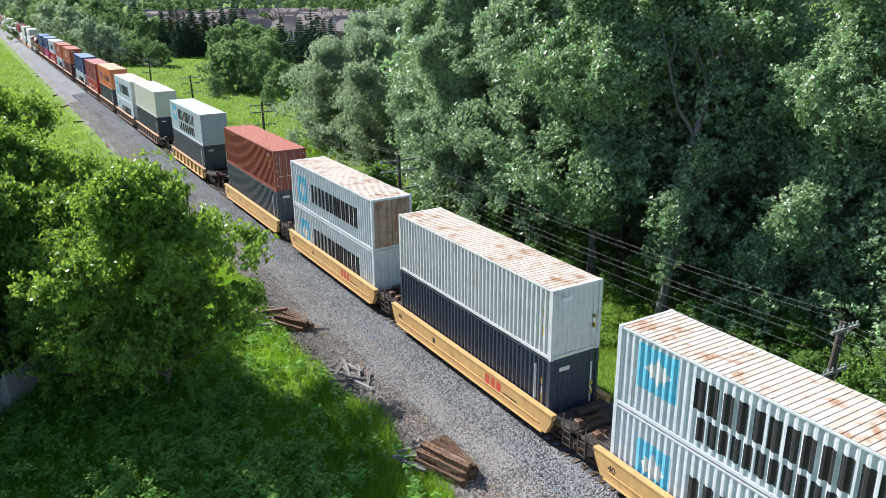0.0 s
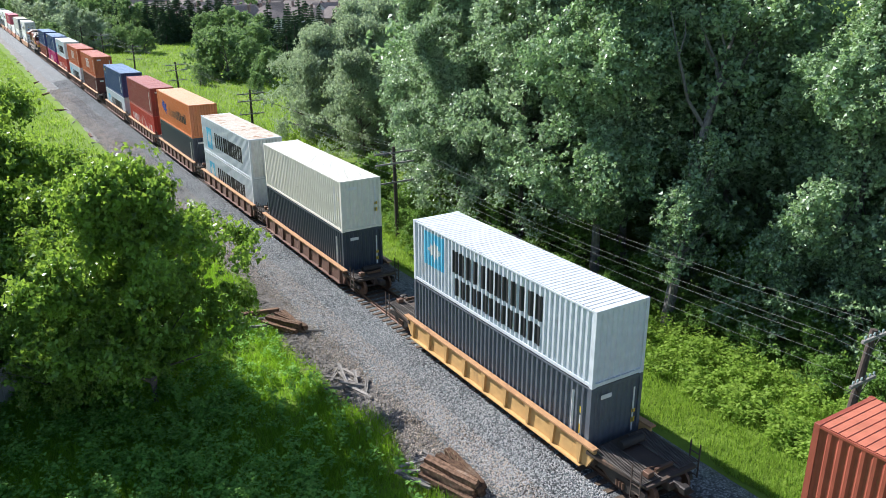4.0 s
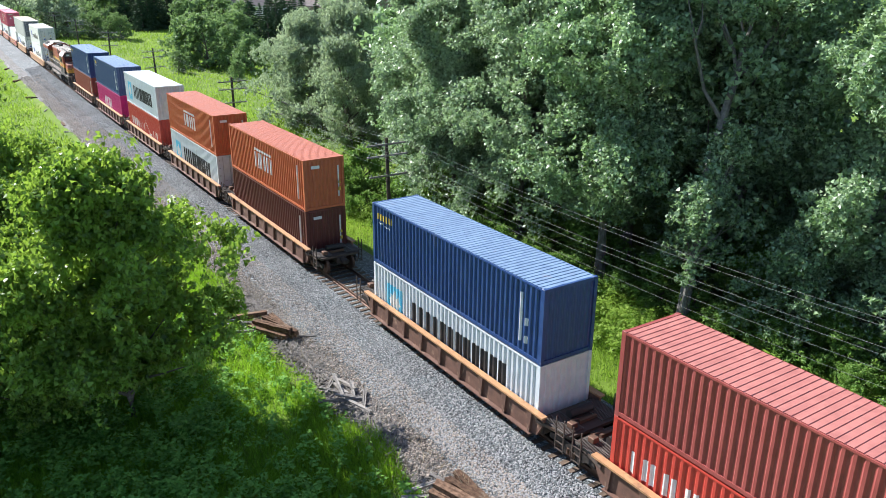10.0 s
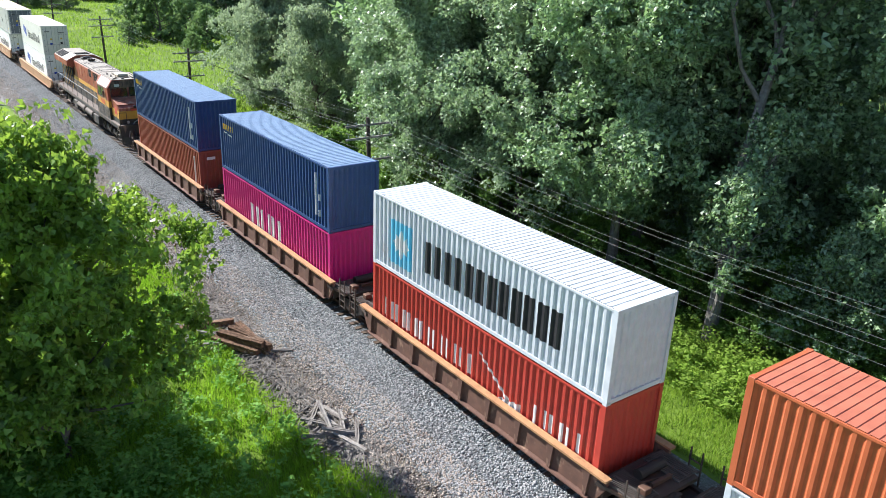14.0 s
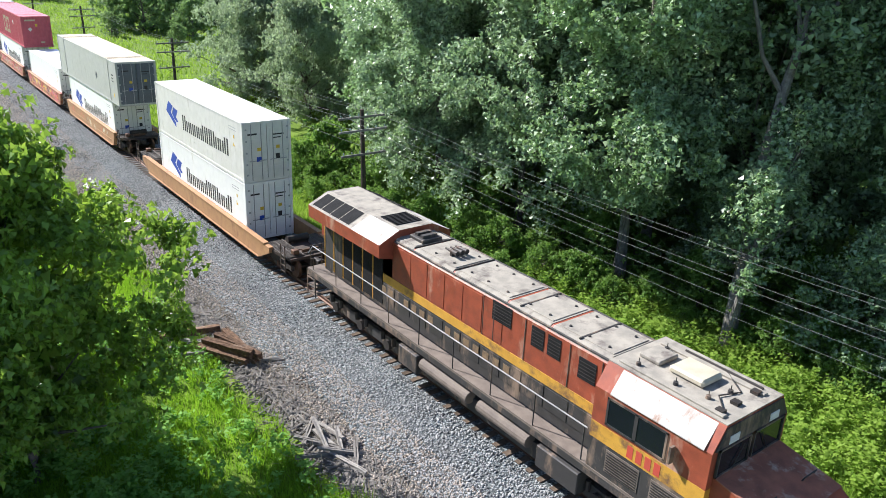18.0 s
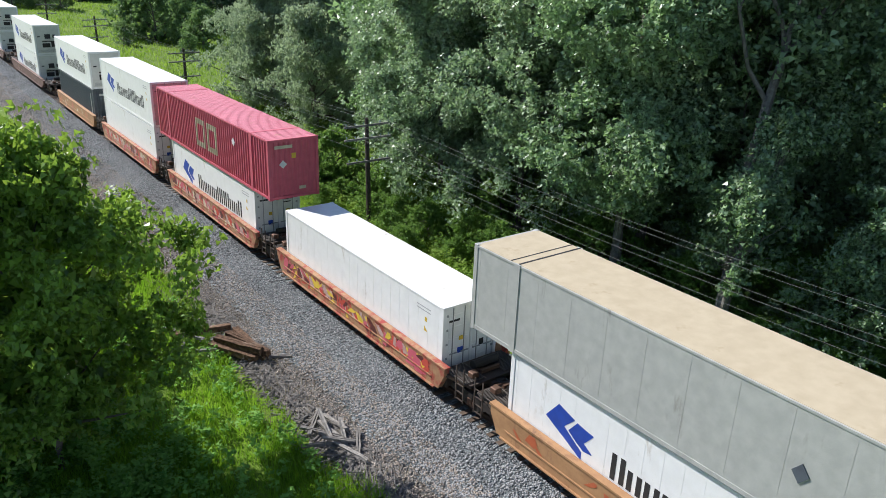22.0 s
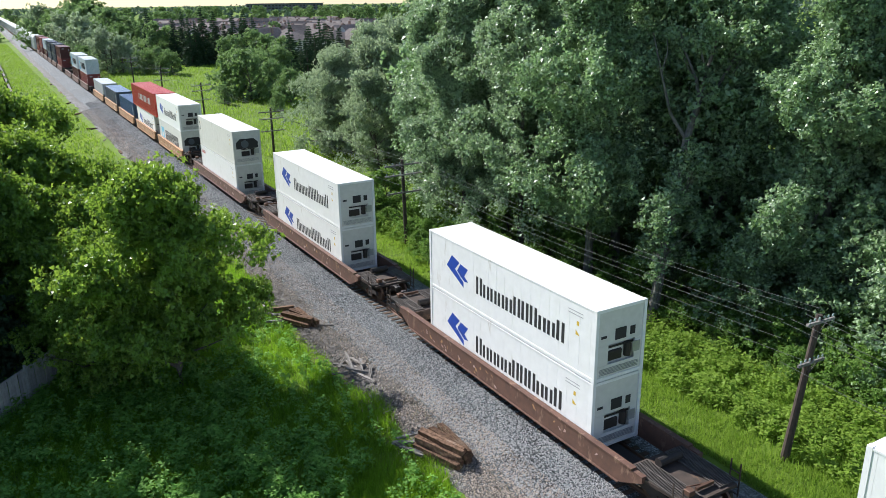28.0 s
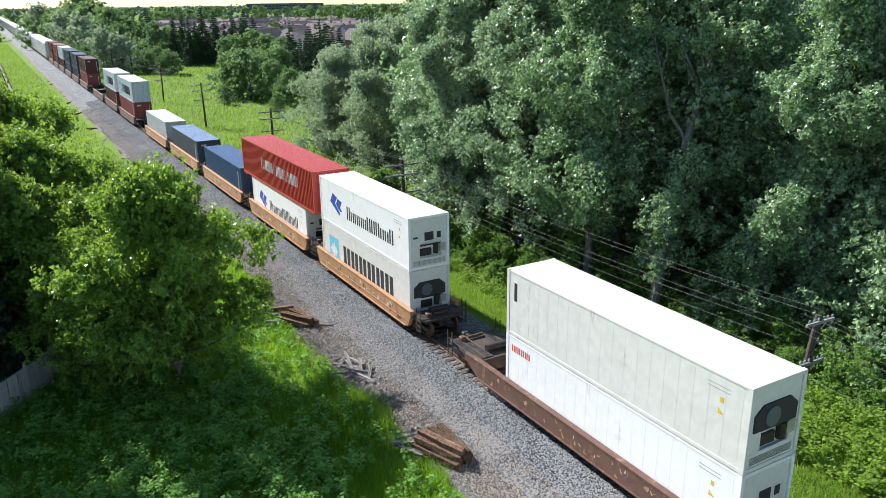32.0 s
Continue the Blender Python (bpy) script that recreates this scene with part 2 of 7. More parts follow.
def stones(name, tones, size, bump=0.9, wash=None):
    """Crushed stone: a cell a stone, each with its own tone, over slow changes of colour."""
    m = bpy.data.materials.new(name)
    m.use_nodes = True
    t = m.node_tree
    n, l = t.nodes, t.links
    p = n["Principled BSDF"]
    co = n.new("ShaderNodeTexCoord")
    vo = n.new("ShaderNodeTexVoronoi")
    vo.inputs["Scale"].default_value = 1.0 / size
    l.new(co.outputs["Object"], vo.inputs["Vector"])
    sep = n.new("ShaderNodeSeparateColor")
    l.new(vo.outputs["Color"], sep.inputs[0])
    ramp = n.new("ShaderNodeValToRGB")
    els = ramp.color_ramp.elements
    while len(els) < len(tones):
        els.new(0.5)
    for i, c in enumerate(tones):
        els[i].position, els[i].color = i / (len(tones) - 1), (*c, 1)
    l.new(sep.outputs[0], ramp.inputs[0])
    no = n.new("ShaderNodeTexNoise")
    no.inputs["Scale"].default_value, no.inputs["Detail"].default_value = 0.5, 6.0
    l.new(co.outputs["Object"], no.inputs["Vector"])
    wr = n.new("ShaderNodeValToRGB")
    wr.color_ramp.elements[0].position, wr.color_ramp.elements[1].position = 0.42, 0.62
    l.new(no.outputs["Fac"], wr.inputs[0])
    mul = n.new("ShaderNodeMath")
    mul.operation = "MULTIPLY"
    mul.inputs[1].default_value = 0.55
    l.new(wr.outputs[0], mul.inputs[0])
    mix = n.new("ShaderNodeMix")
    mix.data_type = "RGBA"
    l.new(mul.outputs[0], mix.inputs[0])
    l.new(ramp.outputs[0], mix.inputs[6])
    mix.inputs[7].default_value = (*(wash or tones[0]), 1)
    l.new(mix.outputs[2], p.inputs["Base Color"])
    p.inputs["Roughness"].default_value = 0.85
    bp = n.new("ShaderNodeBump")
    bp.inputs["Strength"].default_value, bp.inputs["Distance"].default_value = bump, size * 0.6
    bp.invert = True
    l.new(vo.outputs["Distance"], bp.inputs["Height"])
    l.new(bp.outputs[0], p.inputs["Normal"])
    return m


RUST = (0.16, 0.06, 0.025)
PAINT = {
    "maersk": surface("pale_grey_blue_paint", (0.60, 0.64, 0.66), (0.50, 0.54, 0.57), stain=(0.22, 0.12, 0.07), amount=0.12, streak=0.25, rough=0.45),
    "maersk_roof": surface("weathered_pale_roof_paint", (0.62, 0.56, 0.47), (0.50, 0.41, 0.31), stain=(0.33, 0.17, 0.075), amount=0.52, rough=0.6),
    "maersk_clean": surface("clean_grey_roof_paint", (0.60, 0.64, 0.66), (0.50, 0.53, 0.54), stain=(0.25, 0.2, 0.15), amount=0.1, rough=0.5),
    "cream": surface("cream_paint", (0.72, 0.70, 0.60), (0.66, 0.64, 0.55), stain=(0.4, 0.35, 0.25), amount=0.03, rough=0.4),
    "grey_white": surface("grey_white_paint", (0.60, 0.61, 0.60), (0.52, 0.52, 0.50), stain=(0.30, 0.17, 0.08), amount=0.16, streak=0.3, rough=0.5),
    "navy": surface("dark_navy_paint", (0.045, 0.058, 0.084), (0.033, 0.043, 0.063), stain=(0.08, 0.06, 0.05), amount=0.1, streak=0.3, rough=0.4),
    "blue": surface("dark_blue_paint", (0.026, 0.066, 0.19), (0.021, 0.05, 0.15), stain=(0.1, 0.1, 0.12), amount=0.1, streak=0.3, rough=0.4),
    "blue_roof": surface("faded_blue_roof_paint", (0.19, 0.28, 0.40), (0.14, 0.21, 0.32), stain=(0.2, 0.13, 0.1), amount=0.14, rough=0.5),
    "steel_blue": surface("steel_blue_paint", (0.05, 0.11, 0.22), (0.04, 0.09, 0.18), stain=(0.1, 0.1, 0.12), amount=0.1, rough=0.45),
    "oxide": surface("red_oxide_paint", (0.285, 0.07, 0.04), (0.225, 0.055, 0.034), stain=(0.10, 0.04, 0.02), amount=0.14, streak=0.3, rough=0.5),
    "brown": surface("dark_brown_red_paint", (0.115, 0.026, 0.022), (0.09, 0.022, 0.018), stain=(0.05, 0.02, 0.015), amount=0.1, streak=0.3, rough=0.5),
    "maroon": surface("maroon_paint", (0.29, 0.066, 0.056), (0.235, 0.053, 0.045), stain=(0.1, 0.03, 0.025), amount=0.1, streak=0.3, rough=0.5),
    "rust_orange": surface("orange_brown_paint", (0.48, 0.125, 0.048), (0.40, 0.10, 0.04), stain=(0.2, 0.06, 0.03), amount=0.1, streak=0.3, rough=0.45),
    "red": surface("bright_red_paint", (0.48, 0.055, 0.036), (0.40, 0.045, 0.03), stain=(0.25, 0.05, 0.03), amount=0.1, streak=0.3, rough=0.45),
    "orange": surface("orange_paint", (0.66, 0.22, 0.08), (0.58, 0.185, 0.066), stain=(0.4, 0.14, 0.05), amount=0.06, streak=0.3, rough=0.45),
    "orange_roof": surface("faded_orange_roof_paint", (0.70, 0.45, 0.26), (0.60, 0.36, 0.19), stain=(0.35, 0.2, 0.1), amount=0.1, rough=0.55),
    "magenta": surface("magenta_paint", (0.50, 0.015, 0.17), (0.43, 0.013, 0.15), stain=(0.3, 0.02, 0.1), amount=0.05, streak=0.3, rough=0.4),
    "pink_red": surface("faded_pink_red_paint", (0.58, 0.115, 0.155), (0.49, 0.09, 0.125), stain=(0.3, 0.05, 0.06), amount=0.12, streak=0.3, rough=0.55),
    "pale_pink": surface("pale_pinkish_door_paint", (0.60, 0.40, 0.40), (0.52, 0.34, 0.34), stain=(0.45, 0.2, 0.2), amount=0.2, rough=0.55),
    "maroon_roof": surface("sun_faded_maroon_roof", (0.43, 0.165, 0.135), (0.33, 0.12, 0.10), stain=(0.30, 0.14, 0.09), amount=0.2, rough=0.6),
    "pink_roof": surface("sun_faded_pink_roof", (0.68, 0.23, 0.28), (0.58, 0.18, 0.22), stain=(0.36, 0.20, 0.10), amount=0.22, rough=0.6),
    "rust_roof": surface("sun_faded_orange_brown_roof", (0.47, 0.15, 0.085), (0.37, 0.115, 0.066), stain=(0.3, 0.12, 0.06), amount=0.22, rough=0.6),
    "white": surface("white_reefer_paint", (0.85, 0.85, 0.83), (0.79, 0.79, 0.77), stain=(0.5, 0.45, 0.37), amount=0.13, streak=0.3, rough=0.35, bump=0.05),
    "dirty_white": surface("dirty_white_reefer_paint", (0.70, 0.69, 0.64), (0.62, 0.61, 0.56), stain=(0.36, 0.32, 0.26), amount=0.12, streak=0.3, rough=0.45, bump=0.08),
    "grey": surface("grey_box_paint", (0.45, 0.455, 0.42), (0.37, 0.375, 0.35), stain=(0.2, 0.18, 0.15), amount=0.12, streak=0.25, rough=0.5),
    "tan_roof": surface("dusty_tan_roof_paint", (0.52, 0.44, 0.30), (0.45, 0.375, 0.25), stain=(0.36, 0.28, 0.17), amount=0.2, rough=0.6),
    "rusty_door": surface("rust_covered_door_paint", (0.40, 0.33, 0.26), (0.26, 0.17, 0.10), stain=(0.19, 0.09, 0.04), amount=0.62, streak=0.4, rough=0.75),
    "slate": surface("slate_grey_paint", (0.10, 0.12, 0.14), (0.08, 0.09, 0.11), stain=(0.14, 0.12, 0.1), amount=0.15, streak=0.3, rough=0.5),
}
STEEL = surface("dark_oily_steel", (0.045, 0.038, 0.033), (0.028, 0.024, 0.022), rough=0.6, metal=0.3, stain=(0.10, 0.05, 0.03), amount=0.25)
GALV = surface("galvanised_steel", (0.42, 0.43, 0.43), (0.33, 0.34, 0.34), rough=0.45, metal=0.6)
RAIL_STEEL = surface("rusty_rail_steel", (0.16, 0.09, 0.06), (0.10, 0.06, 0.04), rough=0.55, metal=0.4)
SEAL = surface("dark_rubber_seal", (0.03, 0.03, 0.032), rough=0.7, bump=0.05)
BLACK = surface("black_paint_marks", (0.018, 0.018, 0.02), (0.03, 0.03, 0.032), rough=0.6, bump=0.0)
WHITE_MARK = surface("white_paint_marks", (0.72, 0.72, 0.70), (0.6, 0.6, 0.58), rough=0.6, bump=0.0)
YELLOW_MARK = surface("yellow_paint_marks", (0.75, 0.52, 0.05), rough=0.6, bump=0.0)
BLUE_MARK = surface("blue_paint_marks", (0.02, 0.07, 0.42), rough=0.5, bump=0.0)
CYAN_MARK = surface("light_blue_paint_marks", (0.10, 0.48, 0.68), (0.2, 0.52, 0.66), rough=0.5, bump=0.0)
RED_MARK = surface("red_paint_marks", (0.55, 0.06, 0.035), (0.45, 0.08, 0.05), rough=0.6, bump=0.0)
CREAM_MARK = surface("cream_paint_marks", (0.62, 0.55, 0.38), rough=0.6, bump=0.0)
PRINT_MARK = surface("faint_grey_print", (0.40, 0.40, 0.41), (0.5, 0.5, 0.5), rough=0.7, bump=0.0, scale=9)
GREY_MARK = surface("faded_white_paint_marks", (0.52, 0.40, 0.36), (0.40, 0.22, 0.18), rough=0.7, bump=0.0, scale=6)
WELL_YELLOW = surface("worn_yellow_wagon_paint", (0.55, 0.34, 0.125), (0.45, 0.27, 0.10), stain=(0.24, 0.13, 0.07), amount=0.3, streak=0.35, rough=0.6)
WELL_ORANGE = surface("worn_orange_wagon_paint", (0.42, 0.235, 0.105), (0.33, 0.175, 0.08), stain=(0.18, 0.09, 0.05), amount=0.38, streak=0.4, rough=0.65)
WELL_BROWN = surface("rusty_brown_wagon_paint", (0.145, 0.075, 0.05), (0.095, 0.05, 0.035), stain=(0.30, 0.19, 0.125), amount=0.3, streak=0.5, stain_scale=2.5, rough=0.7)
WELL_GRAF = surface("painted_over_rusty_wagon_paint", (0.40, 0.24, 0.12), (0.30, 0.15, 0.08), stain=(0.30, 0.03, 0.025), amount=0.6, rough=0.65, stain_scale=2.2)
DECK_STEEL = surface("dirty_deck_steel", (0.085, 0.062, 0.048), (0.05, 0.038, 0.03), rough=0.75, metal=0.2, stain=(0.17, 0.10, 0.06), amount=0.25)
WIRE = surface("weathered_wire", (0.15, 0.15, 0.15), rough=0.6, bump=0.0)
GRATE = surface("rusty_steel_grating", (0.13, 0.115, 0.10), (0.08, 0.07, 0.062), rough=0.7, metal=0.3)
TIE_WOOD = surface("weathered_tie_wood", (0.15, 0.11, 0.08), (0.08, 0.06, 0.045), scale=8, rough=0.9, bump=0.4, vary=0.3)
OLD_WOOD = surface("split_old_timber", (0.20, 0.125, 0.08), (0.075, 0.045, 0.03), scale=7, rough=0.9, bump=0.6, vary=0.3, stain=(0.30, 0.25, 0.20), amount=0.25)
GREY_WOOD = surface("silvered_timber", (0.30, 0.28, 0.25), (0.18, 0.165, 0.15), scale=9, rough=0.9, bump=0.5, vary=0.3)
FENCE_WOOD = surface("grey_fence_wood", (0.42, 0.42, 0.41), (0.30, 0.30, 0.29), scale=6, rough=0.85, bump=0.3, vary=0.18)
POLE_WOOD = surface("tarred_pole_wood", (0.085, 0.062, 0.048), (0.05, 0.037, 0.029), scale=6, rough=0.85, bump=0.4)
BARK = surface("grey_bark", (0.17, 0.15, 0.125), (0.09, 0.08, 0.066), scale=5, rough=0.9, bump=0.8, fine=18)
PALE_BARK = surface("pale_bark", (0.24, 0.225, 0.195), (0.13, 0.12, 0.104), scale=4, rough=0.9, bump=0.6, fine=18)
BALLAST = stones("grey_crushed_stone", [(0.026, 0.033, 0.034), (0.070, 0.084, 0.086), (0.132, 0.152, 0.153), (0.33, 0.355, 0.355)], 0.06, 1.0, wash=(0.08, 0.08, 0.078))
ROAD_STONE = stones("brown_crushed_stone", [(0.028, 0.027, 0.024), (0.07, 0.068, 0.061), (0.13, 0.125, 0.114), (0.31, 0.30, 0.28)], 0.05, 1.0, wash=(0.072, 0.06, 0.046))
POPLAR = foliage("poplar_leaves", (0.029, 0.062, 0.033), (0.345, 0.475, 0.265), (0.29, 0.48, 0.13), 0.37, 0.38, 0.5)
PALE_POPLAR = foliage("pale_poplar_leaves", (0.044, 0.087, 0.047), (0.41, 0.525, 0.32), (0.32, 0.49, 0.17), 0.36, 0.38, 0.5)
WILLOW = foliage("willow_leaves", (0.17, 0.23, 0.135), (0.40, 0.48, 0.33), (0.32, 0.42, 0.18), 0.45, 0.5)
MAPLE = foliage("maple_leaves", (0.020, 0.055, 0.014), (0.18, 0.30, 0.048), (0.52, 0.76, 0.08), 0.36, 0.38, 0.35)
VERGE = foliage("sunny_verge_grass", (0.10, 0.19, 0.022), (0.25, 0.37, 0.055), (0.34, 0.52, 0.05), 0.45, 0.6)
# Pale bluish green: the haze of distance is painted into this leaf colour.
HAZE_LEAF = foliage("haze_tinted_far_leaves", (0.10, 0.145, 0.11), (0.16, 0.22, 0.16), (0.10, 0.16, 0.08), 0.2, 0.8)
SPRUCE = foliage("spruce_needles", (0.025, 0.058, 0.03), (0.06, 0.105, 0.05), (0.05, 0.1, 0.03), 0.2, 0.6)
SHRUB = foliage("shrub_leaves", (0.07, 0.145, 0.032), (0.20, 0.33, 0.08), (0.30, 0.50, 0.07), 0.42, 0.5)
FAR_LEAF = foliage("distant_leaves", (0.075, 0.14, 0.06), (0.22, 0.31, 0.14), (0.26, 0.42, 0.10), 0.42, 0.6)
GRASS = foliage("meadow_grass", (0.06, 0.15, 0.014), (0.19, 0.36, 0.03), (0.38, 0.64, 0.03), 0.5, 0.6, 0.12)
WEED = foliage("tall_weeds", (0.06, 0.17, 0.025), (0.22, 0.42, 0.08), (0.22, 0.44, 0.06), 0.42, 0.6, 0.15)
DRY = foliage("dry_stalks", (0.16, 0.13, 0.08), (0.32, 0.27, 0.18), (0.3, 0.25, 0.15), 0.2, 0.8)
SOIL = surface("grassy_soil", (0.15, 0.225, 0.03), (0.09, 0.15, 0.02), scale=0.35, fine=9.0, rough=0.95, bump=0.6, stain=(0.24, 0.29, 0.05), amount=0.3, stain_scale=0.12)


# ---- ground and track ----
def ground_height(x, y):
    """The meadow: a low bank at the line, a swale to the east, soft swells far off."""
    side = np.where(x < 0, np.clip((-x - 5.2) / 2.5, 0, 1), np.clip((x - 2.8) / 2.2, 0, 1))
    z = -0.62 - 0.45 * side - 0.05
    z = z + 0.10 * np.sin(x * 0.55 + 0.3 * y) * np.sin(y * 0.42) * np.clip((np.abs(x) - 6) / 4, 0, 1)
    far = np.clip((np.hypot(x, y - 20) - 120) / 500, 0, 1)
    z = z + far * (1.2 * np.sin(x * 0.006 + 1) * np.cos(y * 0.005)) * np.clip((np.abs(x) - 14) / 60, 0, 1)
    return z


def build_ground():
    xs = np.r_[-2600, -1500, -800, -450, -260, -160, -110, -80, -60, -48, -40, np.arange(-34, 40, 1.0), 44, 50, 60, 74, 92, 120, 160, 220, 300, 420, 600, 900, 1500, 2600]
    ys = np.r_[-2600, -1500, -800, -500, -300, -160, -80, -40, -20, -8, np.arange(-2, 110, 1.5), np.arange(112, 200, 8), 220, 260, 320, 400, 500, 700, 1000, 1500, 2200, 3400]
    gx, gy = np.meshgrid(xs, ys)
    v = np.stack([gx, gy, ground_height(gx, gy)], -1).reshape(-1, 3)
    w, h = len(xs), len(ys)
    i = (np.arange(h - 1)[:, None] * w + np.arange(w - 1)).ravel()
    me = raw_mesh("ground", v, np.stack([i, i + 1, i + w + 1, i + w], 1), SOIL)
    me.polygons.foreach_set("use_smooth", np.ones(len(me.polygons), bool))
    tagged(link("ground", me), "rough green meadow ground reaching the horizon", "ground", kind="structure")


def strip(name, outline, y0, y1, step, material, label, wob=0.0):
    """A long low body with a fixed cross-section (x, z), its edges slightly uneven."""
    ys = np.arange(y0, y1 + step, step)
    o = np.array(outline)
    v = np.zeros((len(ys), len(o), 3))
    v[:, :, 0], v[:, :, 2] = o[:, 0], o[:, 1]
    v[:, :, 1] = ys[:, None]
    if wob:
        for k in (0, len(o) - 1):
            v[:, k, 0] += wob * (np.sin(ys * 0.31 + k) + 0.6 * np.sin(ys * 0.83 + 2) + 0.5 * RNG.standard_normal(len(ys)))
    w = len(o)
    i = (np.arange(len(ys) - 1)[:, None] * w + np.arange(w - 1)).ravel()
    me = raw_mesh(name, v.reshape(-1, 3), np.stack([i, i + 1, i + w + 1, i + w], 1), material)
    return tagged(link(name, me), label, "ballast", kind="structure")


build_ground()
strip("service_track", [(-6.1, -0.98), (-5.4, -0.60), (-4.4, -0.52), (-2.9, -0.47), (-2.0, -0.6)], -60, 700, 1.0, ROAD_STONE,
      "brown gravel service strip scattered with old wood beside the railway", 0.22)
strip("ballast_bed", [(-4.3, -0.512), (-3.4, -0.44), (-2.5, -0.30), (-1.75, -0.205), (1.75, -0.205), (2.5, -0.30), (3.6, -0.78), (4.3, -1.12)], -700, 1500, 2.0, BALLAST,
      "grey crushed stone ballast bed under the track", 0.10)
PIECES = foliage("loose_stone_faces", (0.062, 0.064, 0.065), (0.375, 0.375, 0.365), (0.1, 0.1, 0.1), 0.0, 0.85, 0.2)


def loose_stones(name, label, n, x0, x1, y0, y1, size, profile, material, seed):
    """Crushed stone lying loose on the bed: small uneven eight-sided lumps."""
    rng = np.random.default_rng(seed)
    x = rng.uniform(x0, x1, n)
    y = y0 + (y1 - y0) * rng.uniform(0, 1, n) ** 2.1
    z = np.interp(x, [p[0] for p in profile], [p[1] for p in profile])
    r = size * rng.uniform(0.55, 1.25, n)
    way = np.array([(1, 0, 0), (-1, 0, 0), (0, 1, 0), (0, -1, 0), (0, 0, 1), (0, 0, -1)], float)
    q = rng.standard_normal((n, 4))
    q /= np.linalg.norm(q, axis=1, keepdims=True)
    a, b, c, d = q.T
    turn = np.stack([1 - 2 * (c * c + d * d), 2 * (b * c - a * d), 2 * (b * d + a * c), 2 * (b * c + a * d), 1 - 2 * (b * b + d * d), 2 * (c * d - a * b), 2 * (b * d - a * c), 2 * (c * d + a * b), 1 - 2 * (b * b + c * c)], 1).reshape(n, 3, 3)
    v = way[None] * rng.uniform(0.6, 1.15, (n, 6, 1)) * r[:, None, None]
    v = np.einsum("nij,nkj->nki", turn, v) + np.stack([x, y, z + 0.25 * r], 1)[:, None]
    f = np.array([(0, 2, 4), (2, 1, 4), (1, 3, 4), (3, 0, 4), (2, 0, 5), (1, 2, 5), (3, 1, 5), (0, 3, 5)])
    f = (f[None] + 6 * np.arange(n)[:, None, None]).reshape(-1, 3)
    tagged(link(name, raw_mesh(name, v.reshape(-1, 3), f, material)), label, "stones", kind="stuff")


BED = [(-6.1, -0.98), (-5.4, -0.60), (-4.4, -0.52), (-3.4, -0.44), (-2.5, -0.30), (-1.75, -0.205), (1.75, -0.205)]
loose_stones("ballast_stones", "grey crushed stones lying loose on the ballast", 60000, -4.05, -1.3, 8, 150, 0.045, BED, PIECES, 31)
loose_stones("brown_stones", "brown-grey stones strewn over the service strip", 60000, -6.1, -2.9, 8, 140, 0.042, BED, foliage("brown_stone_faces", (0.062, 0.05, 0.04), (0.42, 0.36, 0.30), (0.1, 0.1, 0.1), 0.0, 0.9, 0.2), 32)
track = thing("railway_track", "single railway track with rusty rails on wooden ties", "track", kind="structure")
for gx in (-0.7535, 0.7535):
    bm = bmesh.new()
    prism(bm, [(gx - 0.07, -0.165), (gx + 0.07, -0.165), (gx + 0.07, -0.15), (gx + 0.012, -0.13), (gx + 0.012, -0.045), (gx + 0.036, -0.03), (gx + 0.036, 0.0), (gx - 0.036, 0.0), (gx - 0.036, -0.03), (gx - 0.012, -0.045), (gx - 0.012, -0.13), (gx - 0.07, -0.15)], "y", -700, 1500)
    part("rail", bm, RAIL_STEEL, track)


# ---- containers ----
WIDE = 1.219


def corrugation(length, pitch, depth, edge):
    """Points (y, depth) of a trapezoid corrugation between two edges."""
    n = max(1, round((length - 2 * edge) / pitch))
    p = (length - 2 * edge) / n
    pts = [(edge, 0.0)]
    for i in range(n):
        y = edge + i * p
        pts += [(y + 0.20 * p, 0.0), (y + 0.38 * p, depth), (y + 0.72 * p, depth), (y + 0.90 * p, 0.0)]
    return pts + [(length - edge, 0.0)]


def depth_at(pts, y):
    return float(np.interp(y, [p[0] for p in pts], [p[1] for p in pts]))


def side_sheet(bm, pts, x, sign, z0, z1):
    rows = [[bm.verts.new((x - sign * d, y, z)) for y, d in pts] for z in (z0, z1)]
    for i in range(len(pts) - 1):
        bm.faces.new((rows[0][i], rows[0][i + 1], rows[1][i + 1], rows[1][i]))


class Skin:
    """What a container's side looks like, so that painted marks can follow it."""
    def __init__(self, length, high, wide, pts):
        self.length, self.high, self.wide, self.pts = length, high, wide, pts


def painted(parent, skin, name, rects, material, label=""):
    """Painted marks on the side towards the meadow: (u0, u1, z0, z1), u from the rear end, or outlines of (u, z)."""
    bm = bmesh.new()
    x = -skin.wide + 0.018 - 0.005

    def sheet(y0, y1, lo, hi):
        ys = sorted({y0, y1, *[p[0] for p in skin.pts if y0 < p[0] < y1]})
        f = [(y - y0) / max(y1 - y0, 1e-6) for y in ys]
        rows = [[bm.verts.new((x + depth_at(skin.pts, y), y, a[0] + (a[1] - a[0]) * k)) for y, k in zip(ys, f)] for a in (lo, hi)]
        for i in range(len(ys) - 1):
            bm.faces.new((rows[0][i], rows[0][i + 1], rows[1][i + 1], rows[1][i]))
    for r in rects:
        if len(r) == 4:
            sheet(skin.length - r[1], skin.length - r[0], (r[2], r[2]), (r[3], r[3]))
        else:  # u0, u1, lower edge at u1 and u0, upper edge at u1 and u0
            sheet(skin.length - r[1], skin.length - r[0], (r[2], r[3]), (r[4], r[5]))
    return part(name, bm, material, parent, label)


